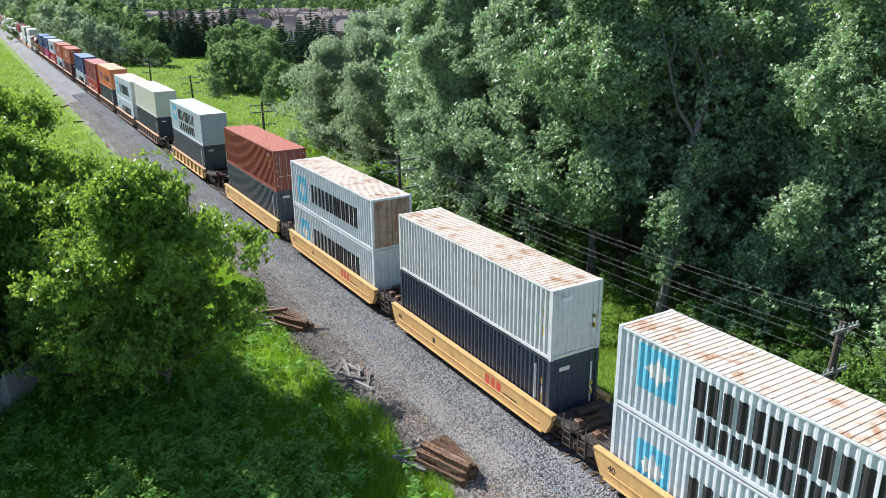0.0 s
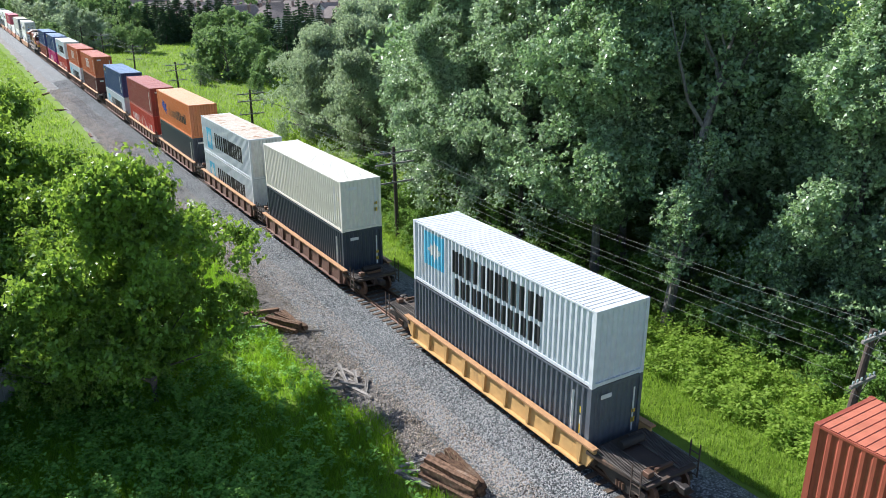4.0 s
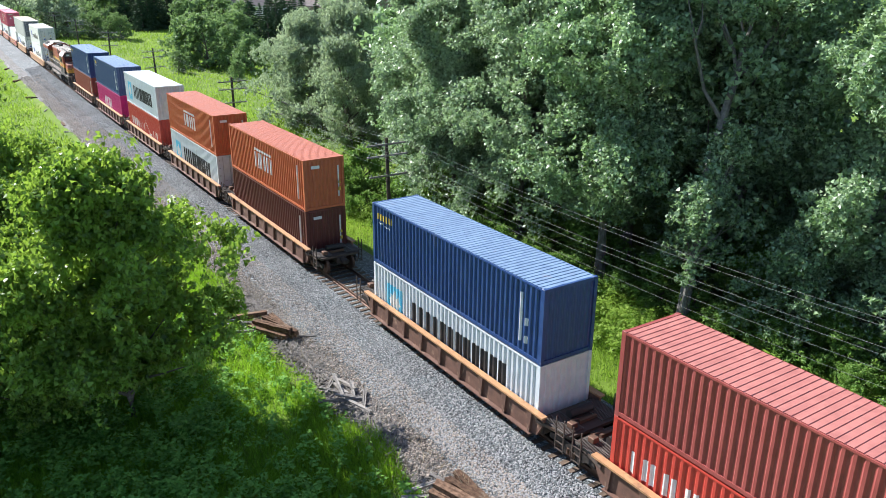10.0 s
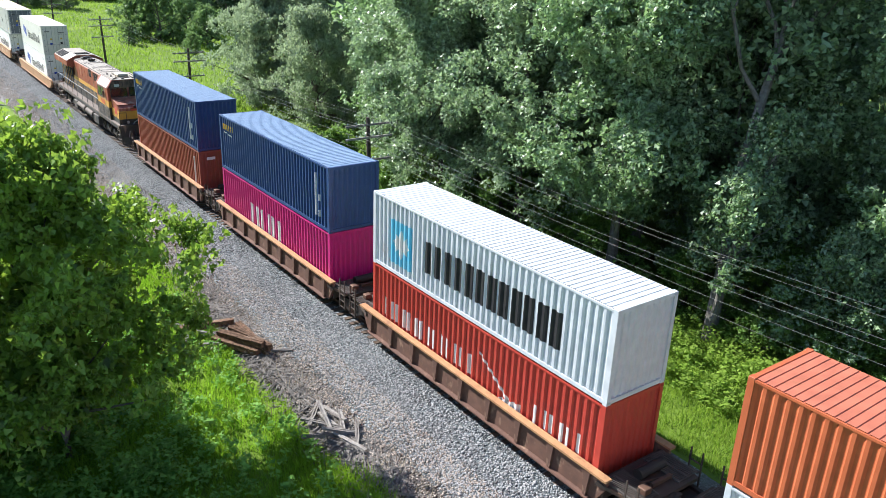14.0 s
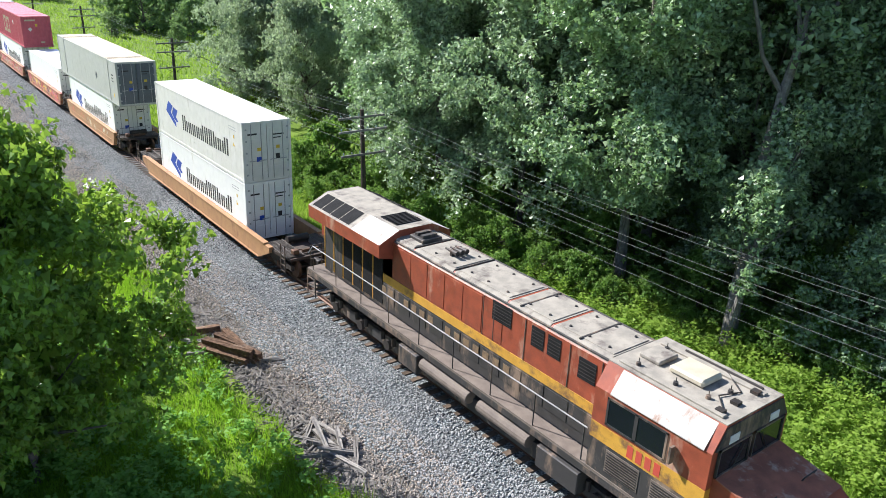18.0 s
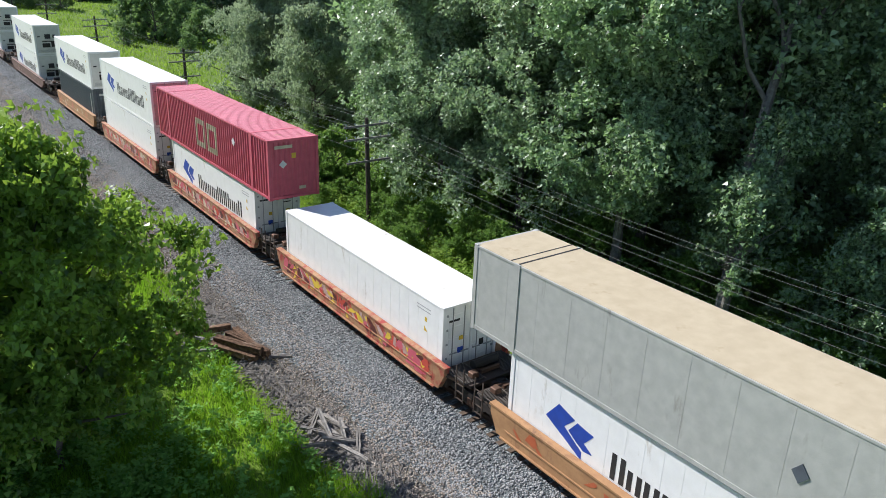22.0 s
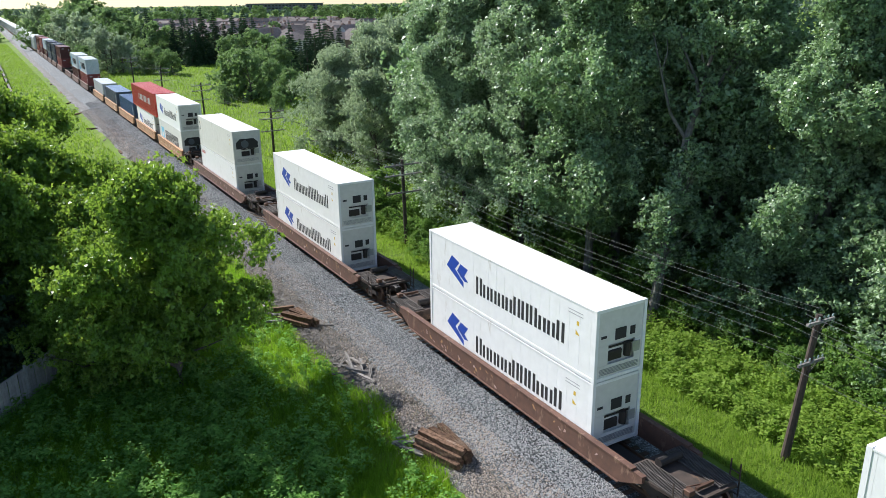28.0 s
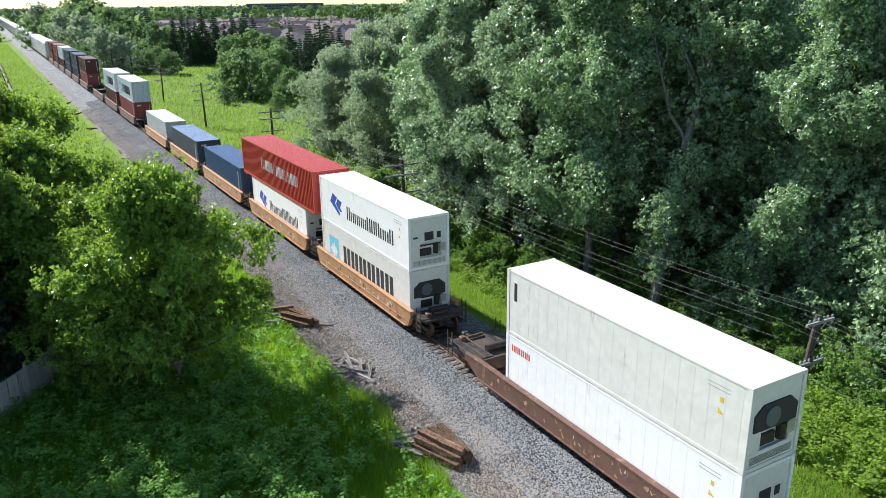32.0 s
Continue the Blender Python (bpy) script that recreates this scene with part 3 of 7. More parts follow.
def letter_bars(u0, u1, z0, z1, n, stroke=0.3, low=None):
    """Plain upright bars in place of a word of n letters: two bars for each."""
    step, out = (u1 - u0) / n, []
    for i in range(n):
        a, b, s = u0 + i * step, u0 + (i + 0.84) * step, step * stroke
        top = z1 if low is None or i in low else z0 + (z1 - z0) * 0.74
        out += [(a, a + s, z0, top), (b - s, b, z0, top)]
    return out


def corner_box(bm):
    box(bm, -0.089, 0.089, -0.081, 0.081, -0.059, 0.059, 0.008)


def frame_parts(ob, L, H, w, paint, posts=None):
    posts = posts or (0.0, L)
    for sx in (-1, 1):
        for y in (0.0, L):
            y0, y1 = (0.0, 0.16) if y == 0 else (L - 0.16, L)
            link("corner_post", kept(("corner_post", sx, y, L, H, w), paint, lambda bm: box(bm, *sorted((sx * (w - 0.14), sx * w)), y0, y1, 0.06, H - 0.06)), ob)
        link("top_rail", kept(("top_rail", sx, L, H, w), paint, lambda bm: box(bm, *sorted((sx * (w - 0.06), sx * (w - 0.002))), 0.16, L - 0.16, H - 0.09, H - 0.028)), ob)
        link("bottom_rail", kept(("bottom_rail", sx, L, w), paint, lambda bm: box(bm, *sorted((sx * (w - 0.05), sx * (w - 0.002))), 0.16, L - 0.16, 0.045, 0.17)), ob)
        for y in (0.081, L - 0.081):
            for z in (0.059, H - 0.059):
                link("corner_casting", kept("corner_casting", paint, corner_box), ob, m=pose(sx * (w - 0.087), y, z))
    for y in (0.02, L - 0.14):
        link("end_header", kept(("end_header", L, H, w, y), paint, lambda bm: box(bm, -w + 0.14, w - 0.14, y, y + 0.12, H - 0.13, H - 0.01)), ob)
        link("end_sill", kept(("end_sill", L, w, y), paint, lambda bm: box(bm, -w + 0.14, w - 0.14, y, y + 0.12, 0.02, 0.16)), ob)


def corrugated_roof(bm, L, H, w, pitch=0.225):
    n = round((L - 0.24) / pitch)
    p = (L - 0.24) / n
    pts = [(0.12, 0.0)]
    for i in range(n):
        y = 0.12 + i * p
        pts += [(y + 0.72 * p, 0.0), (y + 0.78 * p, 0.02), (y + 0.91 * p, 0.02), (y + 0.97 * p, 0.0)]
    pts.append((L - 0.12, 0.0))
    rows = [[bm.verts.new((x, y, H - 0.008 - d)) for y, d in pts] for x in (-w + 0.05, w - 0.05)]
    for i in range(len(pts) - 1):
        bm.faces.new((rows[0][i], rows[0][i + 1], rows[1][i + 1], rows[1][i]))


def end_sheet(bm, w, H, y, sign):
    pts = corrugation(2 * w - 0.28, 0.25, 0.04, 0.0)
    rows = [[bm.verts.new((-w + 0.14 + p, y + sign * d, z)) for p, d in pts] for z in (0.15, H - 0.12)]
    for i in range(len(pts) - 1):
        bm.faces.new((rows[0][i], rows[0][i + 1], rows[1][i + 1], rows[1][i]))


def doors(ob, H, w, paint, gear):
    """Two door leaves with lock rods, handles and hinges at the end towards the locomotive."""
    for s in (-1, 1):
        x0, x1 = sorted((s * 0.012, s * (w - 0.15)))

        def leaf(bm):
            box(bm, x0, x1, 0.03, 0.08, 0.16, H - 0.13, 0.006)
            for k in range(5):
                z = 0.32 + k * (H - 0.62) / 5
                box(bm, x0 + 0.12, x1 - 0.12, 0.018, 0.031, z + 0.04, z + (H - 0.62) / 5 - 0.06)
        door = link("door", kept(("door", s, H, w), paint, leaf), ob)
        for x in (x0 + 0.28, x1 - 0.28):
            link("lock_rod", kept(("lock_rod", H), gear, lambda bm: rod(bm, (0, 0, 0.12), (0, 0, H - 0.1), 0.02, n=6)), door, m=pose(x, 0.0, 0))
            link("handle", kept("door_handle", gear, lambda bm: box(bm, -0.02, 0.32, -0.03, 0.005, -0.02, 0.02)), door, m=pose(x - (0.15 if s > 0 else 0.1), 0, 1.05))
        for z in (0.4, 0.9, 1.45, 2.0, H - 0.35):
            link("hinge", kept("hinge", gear, lambda bm: box(bm, -0.06, 0.06, -0.012, 0.028, -0.04, 0.04)), door, m=pose(s * (w - 0.17), 0.02, z))


def door_labels(ob, H):
    """Plates and stickers on the doors, each a plain shape of its own."""
    for name, mat, x0, x1, z0, z1 in (("door_plate", BLUE_MARK, -0.55, -0.3, 1.0, 1.22), ("door_plate", BLACK, -0.95, -0.5, H - 0.62, H - 0.54), ("door_plate", SEAL, 0.42, 0.62, 1.05, 1.3),
                                      ("door_sticker", YELLOW_MARK, -0.5, -0.32, 1.5, 1.66), ("door_sticker", YELLOW_MARK, 0.45, 0.63, 1.55, 1.7), ("door_print", BLACK, 0.3, 0.85, H - 0.7, H - 0.64), ("door_print", BLACK, 0.3, 0.7, H - 0.85, H - 0.8)):
        bm = bmesh.new()
        box(bm, x0, x1, 0.006, 0.014, z0, z1)
        part(name, bm, mat, ob)


def end_wall(ob, L, H, w, paint, y, sign):
    link("end_wall", kept(("end_wall", L, H, w, y), paint, lambda bm: end_sheet(bm, w, H, y, sign)), ob)


def dry_container(label, side, roof, L=12.192, H=2.896, end="wall", end_paint=None, w=WIDE, group="containers on the train", door_gear=None, pitch=0.285):
    ob = thing("shipping_container", label, "container", group)
    skin = Skin(L, H, w, corrugation(L, pitch, 0.052, 0.16))
    for sx in (-1, 1):
        link("side_panel", kept(("side_panel", sx, L, H, w, pitch), side, lambda bm: side_sheet(bm, skin.pts, sx * (w - 0.018), sx, 0.16, H - 0.08)), ob)
    link("roof", kept(("roof", L, H, w), roof, lambda bm: corrugated_roof(bm, L, H, w)), ob)
    link("floor", kept(("floor", L, w), STEEL, lambda bm: box(bm, -w + 0.06, w - 0.06, 0.1, L - 0.1, 0.06, 0.16)), ob)
    frame_parts(ob, L, H, w, side if end != "rusty" else PAINT["rusty_door"])
    end_wall(ob, L, H, w, side, L - 0.06, -1)
    if end == "wall":
        end_wall(ob, L, H, w, end_paint or side, 0.06, 1)
    else:
        doors(ob, H, w, end_paint or side, door_gear or GALV)
    return ob, skin


def reefer(label, side, L=12.192, H=2.896, end="unit", w=WIDE, end_paint=None, seam=0.58, group="containers on the train", dark=False, roof=None):
    ob = thing("refrigerated_container", label, "container", group)
    skin = Skin(L, H, w, [(0.0, 0.0), (L, 0.0)])
    for sx in (-1, 1):
        link("side_panel", kept(("flat_side", sx, L, H, w), side, lambda bm: box(bm, *sorted((sx * (w - 0.018), sx * (w - 0.08))), 0.16, L - 0.16, 0.16, H - 0.08)), ob)

        def seams(bm):
            n = int((L - 0.6) / seam)
            for i in range(n + 1):
                y = 0.3 + i * (L - 0.6) / n
                box(bm, *sorted((sx * (w - 0.019), sx * (w - 0.0155))), y - 0.006, y + 0.006, 0.18, H - 0.1)
        link("panel_seam", kept(("panel_seam", sx, L, H, w), side, seams), ob)
    link("roof", kept(("flat_roof", L, H, w), roof or side, lambda bm: box(bm, -w + 0.05, w - 0.05, 0.1, L - 0.1, H - 0.05, H - 0.008, 0.004)), ob)
    link("floor", kept(("floor", L, w), STEEL, lambda bm: box(bm, -w + 0.06, w - 0.06, 0.1, L - 0.1, 0.06, 0.16)), ob)
    frame_parts(ob, L, H, w, side)
    end_wall(ob, L, H, w, side, L - 0.06, -1)
    if end == "doors":
        doors(ob, H, w, end_paint or side, GALV)
        door_labels(ob, H)
    else:
        ep = end_paint or PAINT["dirty_white"]
        link("unit_housing", kept(("unit_housing", H, w), ep, lambda bm: (box(bm, -w + 0.14, w - 0.14, 0.05, 0.12, 1.42, H - 0.13, 0.01), box(bm, -w + 0.14, w - 0.14, 0.05, 0.12, 0.16, 0.62, 0.01),
             box(bm, -w + 0.14, -0.55, 0.05, 0.12, 0.62, 1.42), box(bm, 0.75, w - 0.14, 0.05, 0.12, 0.62, 1.42), box(bm, -w + 0.14, w - 0.14, 0.20, 0.26, 0.16, H - 0.13))), ob)
        for k, b in enumerate(((-0.25, 0.28, 0.03, 0.06, 1.55, 2.0), (0.48, 0.72, 0.03, 0.06, 1.62, 1.95), (-0.92, -0.66, 0.035, 0.06, 1.72, 1.82))):
            link("fan_grille" if k < 2 else "vent_slot", kept(("fan_grille", k), SEAL, lambda bm: box(bm, *b)), ob)
        link("compressor", kept("compressor", STEEL, lambda bm: (box(bm, -0.5, 0.2, 0.10, 0.22, 0.70, 1.1, 0.03), rod(bm, (0.45, 0.12, 0.75), (0.45, 0.12, 1.3), 0.14, n=10), box(bm, -0.5, 0.7, 0.09, 0.12, 1.25, 1.32))), ob)
        link("control_box", kept("control_box", GALV, lambda bm: box(bm, 0.62, 1.0, 0.02, 0.06, 0.85, 1.28, 0.01)), ob)
        link("louvre", kept("louvre", GALV, lambda bm: [box(bm, -0.95, 0.95, 0.03, 0.055, 0.24 + 0.055 * k, 0.265 + 0.055 * k) for k in range(5)]), ob)
        if dark:
            link("fan_shroud", kept("fan_shroud", SEAL, lambda bm: (prism(bm, [(-0.95, 1.35), (0.95, 1.35), (0.95, 1.9), (0.6, 2.2), (-0.6, 2.2), (-0.95, 1.9)], "y", 0.0, 0.05),)), ob)
            link("fan", kept("fan", PAINT["slate"], lambda bm: rod(bm, (-0.2, 0.0, 1.75), (-0.2, -0.05, 1.75), 0.33, n=16)), ob)
    return ob, skin


# ---- marks in the colours of the lines, as plain shapes ----
def mark_maersk(ob, s, z=0.0, two=False, faded=False):
    k = s.high / 2.9
    e = (0.95, 2.65, 1.1, 2.65) if two else (1.15, 2.65, 0.45 * k, 2.15 * k)
    painted(ob, s, "emblem", [e], CYAN_MARK, "light blue square emblem")
    c = ((e[0] + e[1]) / 2, (e[2] + e[3]) / 2)
    painted(ob, s, "star", [(c[0] + a, c[0] + b, c[1] - hb, c[1] - ha, c[1] + hb, c[1] + ha) for a, b, ha, hb in ((-0.55, -0.34, 0.02, 0.16), (-0.34, -0.17, 0.36, 0.2), (-0.17, 0, 0.2, 0.58), (0, 0.17, 0.58, 0.2), (0.17, 0.34, 0.2, 0.36), (0.34, 0.55, 0.16, 0.02))], WHITE_MARK, "white star shape").location.x = -0.003
    if two:
        painted(ob, s, "lettering", letter_bars(3.3, 9.5, 1.4, 2.4, 6, 0.36), BLACK, "black painted lettering bars")
        painted(ob, s, "lettering", letter_bars(3.5, 9.4, 0.4, 1.2, 7, 0.36), BLACK, "black painted lettering bars")
    else:
        painted(ob, s, "lettering", letter_bars(3.4, 10.4, 0.8 * k, 1.98 * k, 6, 0.36), BLACK, "black painted lettering bars")


def mark_arrow(ob, s, paint=None, ink=None):
    def q(u0, u1, lo0, lo1, up0, up1):
        return (1.65 + 1.85 * u0, 1.65 + 1.85 * u1, 0.82 + 1.35 * lo1, 0.82 + 1.35 * lo0, 0.82 + 1.35 * up1, 0.82 + 1.35 * up0)
    painted(ob, s, "emblem", [q(0, 0.25, 0.54, 0.38, 0.56, 1.0), q(0.25, 0.40, 0.38, 0.29, 1.0, 0.94), q(0.40, 0.60, 0.56, 0.84, 0.94, 0.86), q(0.40, 0.80, 0.29, 0.03, 0.56, 0.22),
                              q(0.50, 0.66, 0.52, 0.38, 0.54, 0.83), q(0.66, 0.83, 0.38, 0.27, 0.83, 0.79), q(0.83, 1.0, 0.46, 0.75, 0.79, 0.76), q(0.83, 1.0, 0.27, 0.30, 0.46, 0.32)], paint or BLUE_MARK, "blue arrow emblem")
    painted(ob, s, "lettering", letter_bars(4.2, 10.5, 0.95, 1.78, 11, 0.3, low={0, 5, 6, 7, 10}), ink or BLACK, "dark painted lettering bars")


def small_print(ob, s, u=None):
    """Rows of unreadable small print, hazard triangles and stickers near the front end."""
    L, H = s.length, s.high
    for k in range(2):
        painted(ob, s, "small_print", [(L - 1.6, L - 0.75, H - 0.42 - 0.13 * k, H - 0.38 - 0.13 * k)], PRINT_MARK)
    for r in ((L - 1.1, L - 0.97, H - 0.92, H - 0.75), (L - 1.14, L - 0.93, H - 1.3, H - 1.3, H - 1.28, H - 1.1)):
        painted(ob, s, "sticker", [r], YELLOW_MARK, "yellow warning sticker")


# ---- wagons ----
def bogie_wheel(bm):
    rod(bm, (-0.065, 0, 0), (0.065, 0, 0), 0.42, n=18)
    rod(bm, (-0.075, 0, 0), (-0.065, 0, 0), 0.46, n=18)
    rod(bm, (0.065, 0, 0), (0.12, 0, 0), 0.13, n=10)


def far_bogie(bm):
    for sx in (-1, 1):
        box(bm, *sorted((sx * 0.98, sx * 1.12)), -1.15, 1.15, 0.25, 0.7)
        for wy in (-0.88, 0.88):
            rod(bm, (sx * 0.69, wy, 0.42), (sx * 0.83, wy, 0.42), 0.43, n=12)
    box(bm, -1.1, 1.1, -0.2, 0.2, 0.38, 0.62)


def bogie(parent, y, far=False):
    """A two-axle truck: side frames, bolster, axles, wheels."""
    if far:
        return link("bogie", kept("far_bogie", STEEL, far_bogie), parent, m=pose(0, y, 0))
    b = link("bogie", kept("bolster", STEEL, lambda bm: box(bm, -1.1, 1.1, -0.2, 0.2, 0.38, 0.62, 0.03)), parent, m=pose(0, y, 0))
    for sx in (-1, 1):
        link("side_frame", kept(("side_frame", sx), STEEL, lambda bm: prism(bm, [(-1.15, 0.42), (-0.75, 0.42), (-0.35, 0.2), (0.35, 0.2), (0.75, 0.42), (1.15, 0.42), (1.1, 0.62), (0.4, 0.72), (-0.4, 0.72), (-1.1, 0.62)], "x", *sorted((sx * 0.98, sx * 1.12)))), b)
        link("spring", kept(("spring", sx), RAIL_STEEL, lambda bm: [rod(bm, (sx * 1.13, k * 0.14, 0.26), (sx * 1.13, k * 0.14, 0.5), 0.06, n=8) for k in (-1, 0, 1)]), b)
        for wy in (-0.88, 0.88):
            link("wheel", kept("bogie_wheel", RAIL_STEEL, bogie_wheel), b, m=pose(sx * 0.76, wy, 0.42) @ pose(0, 0, 0, 0, 0, 0 if sx > 0 else 180))
    for wy in (-0.88, 0.88):
        link("axle", kept("axle", STEEL, lambda bm: rod(bm, (-0.72, 0, 0), (0.72, 0, 0), 0.08, n=8)), b, m=pose(0, wy, 0.42))
    return b


def grating(bm, x0, x1, y0, y1, z):
    n = max(2, int((y1 - y0) / 0.06))
    for i in range(n):
        y = y0 + (i + 0.5) * (y1 - y0) / n
        box(bm, x0, x1, y - 0.012, y + 0.012, z - 0.03, z)
    for x in (x0, (x0 + x1) / 2, x1):
        box(bm, x - 0.02, x + 0.02, y0, y1, z - 0.05, z + 0.005)


def well_wagon(label, paint, well, body, style, front=True, rear=True, marks=None, far=False, group="well wagons of the train"):
    """A well wagon round y = 0. well: inner length; body: length over the platforms; style: plate, ribbed or long."""
    ob = thing("well_wagon", label, "railway wagon", group)
    a, b = well / 2, body / 2
    xo = 1.48
    lo, hi = {"plate": (0.32, 1.20), "ribbed": (0.32, 1.18), "long": (0.34, 1.12)}[style]
    for sx in (-1, 1):
        def web(bm):
            outer, inner = sx * (xo - (0.10 if style == "ribbed" else 0.0)), sx * 1.27
            x0, x1 = sorted((outer, inner))
            end = a + (0.35 if style != "long" else 0.9)
            slope = 0.45 if style == "long" else 0.3
            prism(bm, [(-end, hi), (-end - 0.0, hi - 0.25), (-a + slope - 0.3, lo), (a - slope + 0.3, lo), (end, hi - 0.25), (end, hi)], "x", x0, x1)
        sill = link("side_sill", kept(("side_sill", style, sx, well), paint, web), ob)
        link("top_chord", kept(("top_chord", style, sx, well), WELL_ORANGE if style == "ribbed" else paint, lambda bm: box(bm, *sorted((sx * 1.255, sx * (xo + 0.03))), -a - 0.4, a + 0.4, hi, hi + 0.07)), sill)
        link("bottom_flange", kept(("bottom_flange", style, sx, well), paint, lambda bm: box(bm, *sorted((sx * 1.3, sx * (xo + 0.06))), -a + 0.2, a - 0.2, lo - 0.05, lo)), sill)
        if style == "ribbed":
            n = 9
            for i in range(n):
                y = -a + 0.35 + i * (well - 0.7) / (n - 1)
                link("rib", kept(("rib", sx), paint, lambda bm: prism(bm, [(-0.15, 1.18), (-0.05, 0.32), (0.05, 0.32), (0.15, 1.18)], "x", *sorted((sx * 1.36, sx * 1.485)))), sill, m=pose(0, y, 0))
        elif style == "plate":
            link("hand_rail", kept(("ledge", sx, well), paint, lambda bm: box(bm, *sorted((sx * (xo - 0.005), sx * (xo + 0.03))), -a + 0.4, a - 0.4, 0.60, 0.65)), sill)
    link("well_floor", kept(("well_floor", well), STEEL, lambda bm: ([box(bm, -1.27, 1.27, y - 0.15, y + 0.15, 0.2, 0.345) for y in np.linspace(-a + 0.3, a - 0.3, 7)], box(bm, -0.25, 0.25, -a, a, 0.2, 0.3))), ob)
    for s, truck in ((-1, front), (1, rear)):
        y0, y1 = sorted((s * a, s * (b - 0.15)))
        deck = link("end_platform", kept(("end_platform", s, well, body), DECK_STEEL, lambda bm: (
            prism(bm, [(-1.45, s * a), (1.45, s * a), (1.15, s * (b - 0.15)), (-1.15, s * (b - 0.15))], "z", 0.88, 1.0),
            box(bm, -1.2, 1.2, *sorted((s * (a + 0.02), s * (a + 0.14))), 0.35, 0.9), box(bm, -0.28, 0.28, *sorted((s * (a + 0.1), s * b)), 0.6, 0.9))), ob)
        for sx in (-1, 1):
            link("grating", kept(("grating", s, sx, well, body), GRATE, lambda bm: grating(bm, *sorted((sx * 0.45, sx * 1.25)), y0 + 0.12, y1 - 0.1, 1.06)), deck)
            link("ladder", kept(("ladder", s, sx), DECK_STEEL, lambda bm: (
                [box(bm, *sorted((sx * 1.36, sx * 1.40)), y - 0.02, y + 0.02, 0.35, 1.65) for y in (-0.2, 0.2)],
                [box(bm, *sorted((sx * 1.36, sx * 1.40)), -0.2, 0.2, z, z + 0.03) for z in (0.4, 0.68, 0.96, 1.24)])), deck, m=pose(0, s * (b - 0.45), 0))
        if far:
            bogie(ob, s * (b - 1.35), True)
            continue
        link("brake_cylinder", kept(("brake_cylinder", s), STEEL, lambda bm: rod(bm, (-0.55, 0, 0), (0.5, 0, 0), 0.17, n=12)), deck, m=pose(0.1, s * (a + 0.62), 1.2))
        link("lever", kept("lever", RAIL_STEEL, lambda bm: (box(bm, -0.4, 0.4, -0.05, 0.05, 0, 0.12), rod(bm, (0.3, 0.1, 0), (-0.6, 0.25, 0.06), 0.025, n=6), box(bm, -0.9, -0.62, -0.18, 0.1, 0, 0.2, 0.02))), deck, m=pose(0, s * (b - 0.55), 1.07))
        link("brake_hose", kept(("brake_hose", s), SEAL, lambda bm: tube(bm, [(0.3, 0, 0.75), (0.36, s * 0.15, 0.5), (0.33, s * 0.3, 0.42), (0.3, s * 0.45, 0.55)], [0.03] * 4, 6)), deck, m=pose(0, s * (b - 0.2), 0))
        if truck:
            bogie(ob, s * (b - (0.1 if truck == "shared" else 1.35)), far)
        if truck != "shared":
            link("coupler", kept(("coupler", s), STEEL, lambda bm: (box(bm, -0.09, 0.09, *sorted((0, s * 0.55)), 0.72, 0.92, 0.02), box(bm, -0.16, 0.16, *sorted((s * 0.5, s * 0.78)), 0.68, 0.96, 0.04))), ob, m=pose(0, s * (b - 0.25), 0))
    return ob


def painted_number(ob, text, y, z, size, material):
    """A number painted on the wagon's side towards the meadow."""
    cu = bpy.data.curves.new("painted_number", "FONT")
    cu.body, cu.size, cu.extrude = text, size, 0.002
    cu.materials.append(material)
    o = new("painted_number", cu)
    o.parent = ob
    o.matrix_local = Matrix(((0, 0, -1, -1.487), (-1, 0, 0, y), (0, 1, 0, z), (0, 0, 0, 1)))
    return o


def sill_marks(ob, skin, name, rects, material, label=""):
    """Painted bars on the wagon's side towards the meadow: (y0, y1, z0, z1)."""
    bm = bmesh.new()
    for y0, y1, z0, z1 in rects:
        box(bm, -1.487, -1.482, y0, y1, z0, z1)
    return part(name, bm, material, ob, label)


# ---- the train, from its head to its tail ----
TRAIN = []  # things with the distance of their zero point along the track at 0 s, and their height
BASE = 0.35


def put(ob, y, z=0.0, x=0.0):
    ob.matrix_basis = pose(x, y, z)
    TRAIN.append((ob, x, y, z))
    return ob


STD, HC = 2.591, 2.896


def maersk(lab, H=HC, roof="maersk_roof", end="wall", two=False, paint="maersk", **k):
    ob, s = dry_container(lab, PAINT[paint], PAINT[roof], H=H, end=end, **k)
    mark_maersk(ob, s, two=two)
    return ob


def plain(lab, side, roof=None, H=HC, **k):
    ob, s = dry_container(lab, PAINT[side], PAINT[roof or side], H=H, **k)
    if k.get("end") == "doors":
        small_print(ob, s, 1)
    else:
        edge_strips(ob, s)
    return ob


def arrow_reefer(lab, paint="white", **k):
    ob, s = reefer(lab, PAINT[paint], **k)
    mark_arrow(ob, s)
    small_print(ob, s)
    return ob


def stack(y, low, high, z=BASE):
    put(low, y, z)
    if high:
        h = low["tall"] if "tall" in low else HC
        put(high, y, z + h)


def tall(ob, h):
    ob["tall"] = h
    return ob


def end_marks(ob, s, ink, rects, name="end_print"):
    """Plain marks on the end wall towards the locomotive: (x0, x1, z0, z1)."""
    for x0, x1, z0, z1 in rects:
        bm = bmesh.new()
        box(bm, x0, x1, 0.012, 0.018, z0, z1)
        part(name, bm, ink, ob)


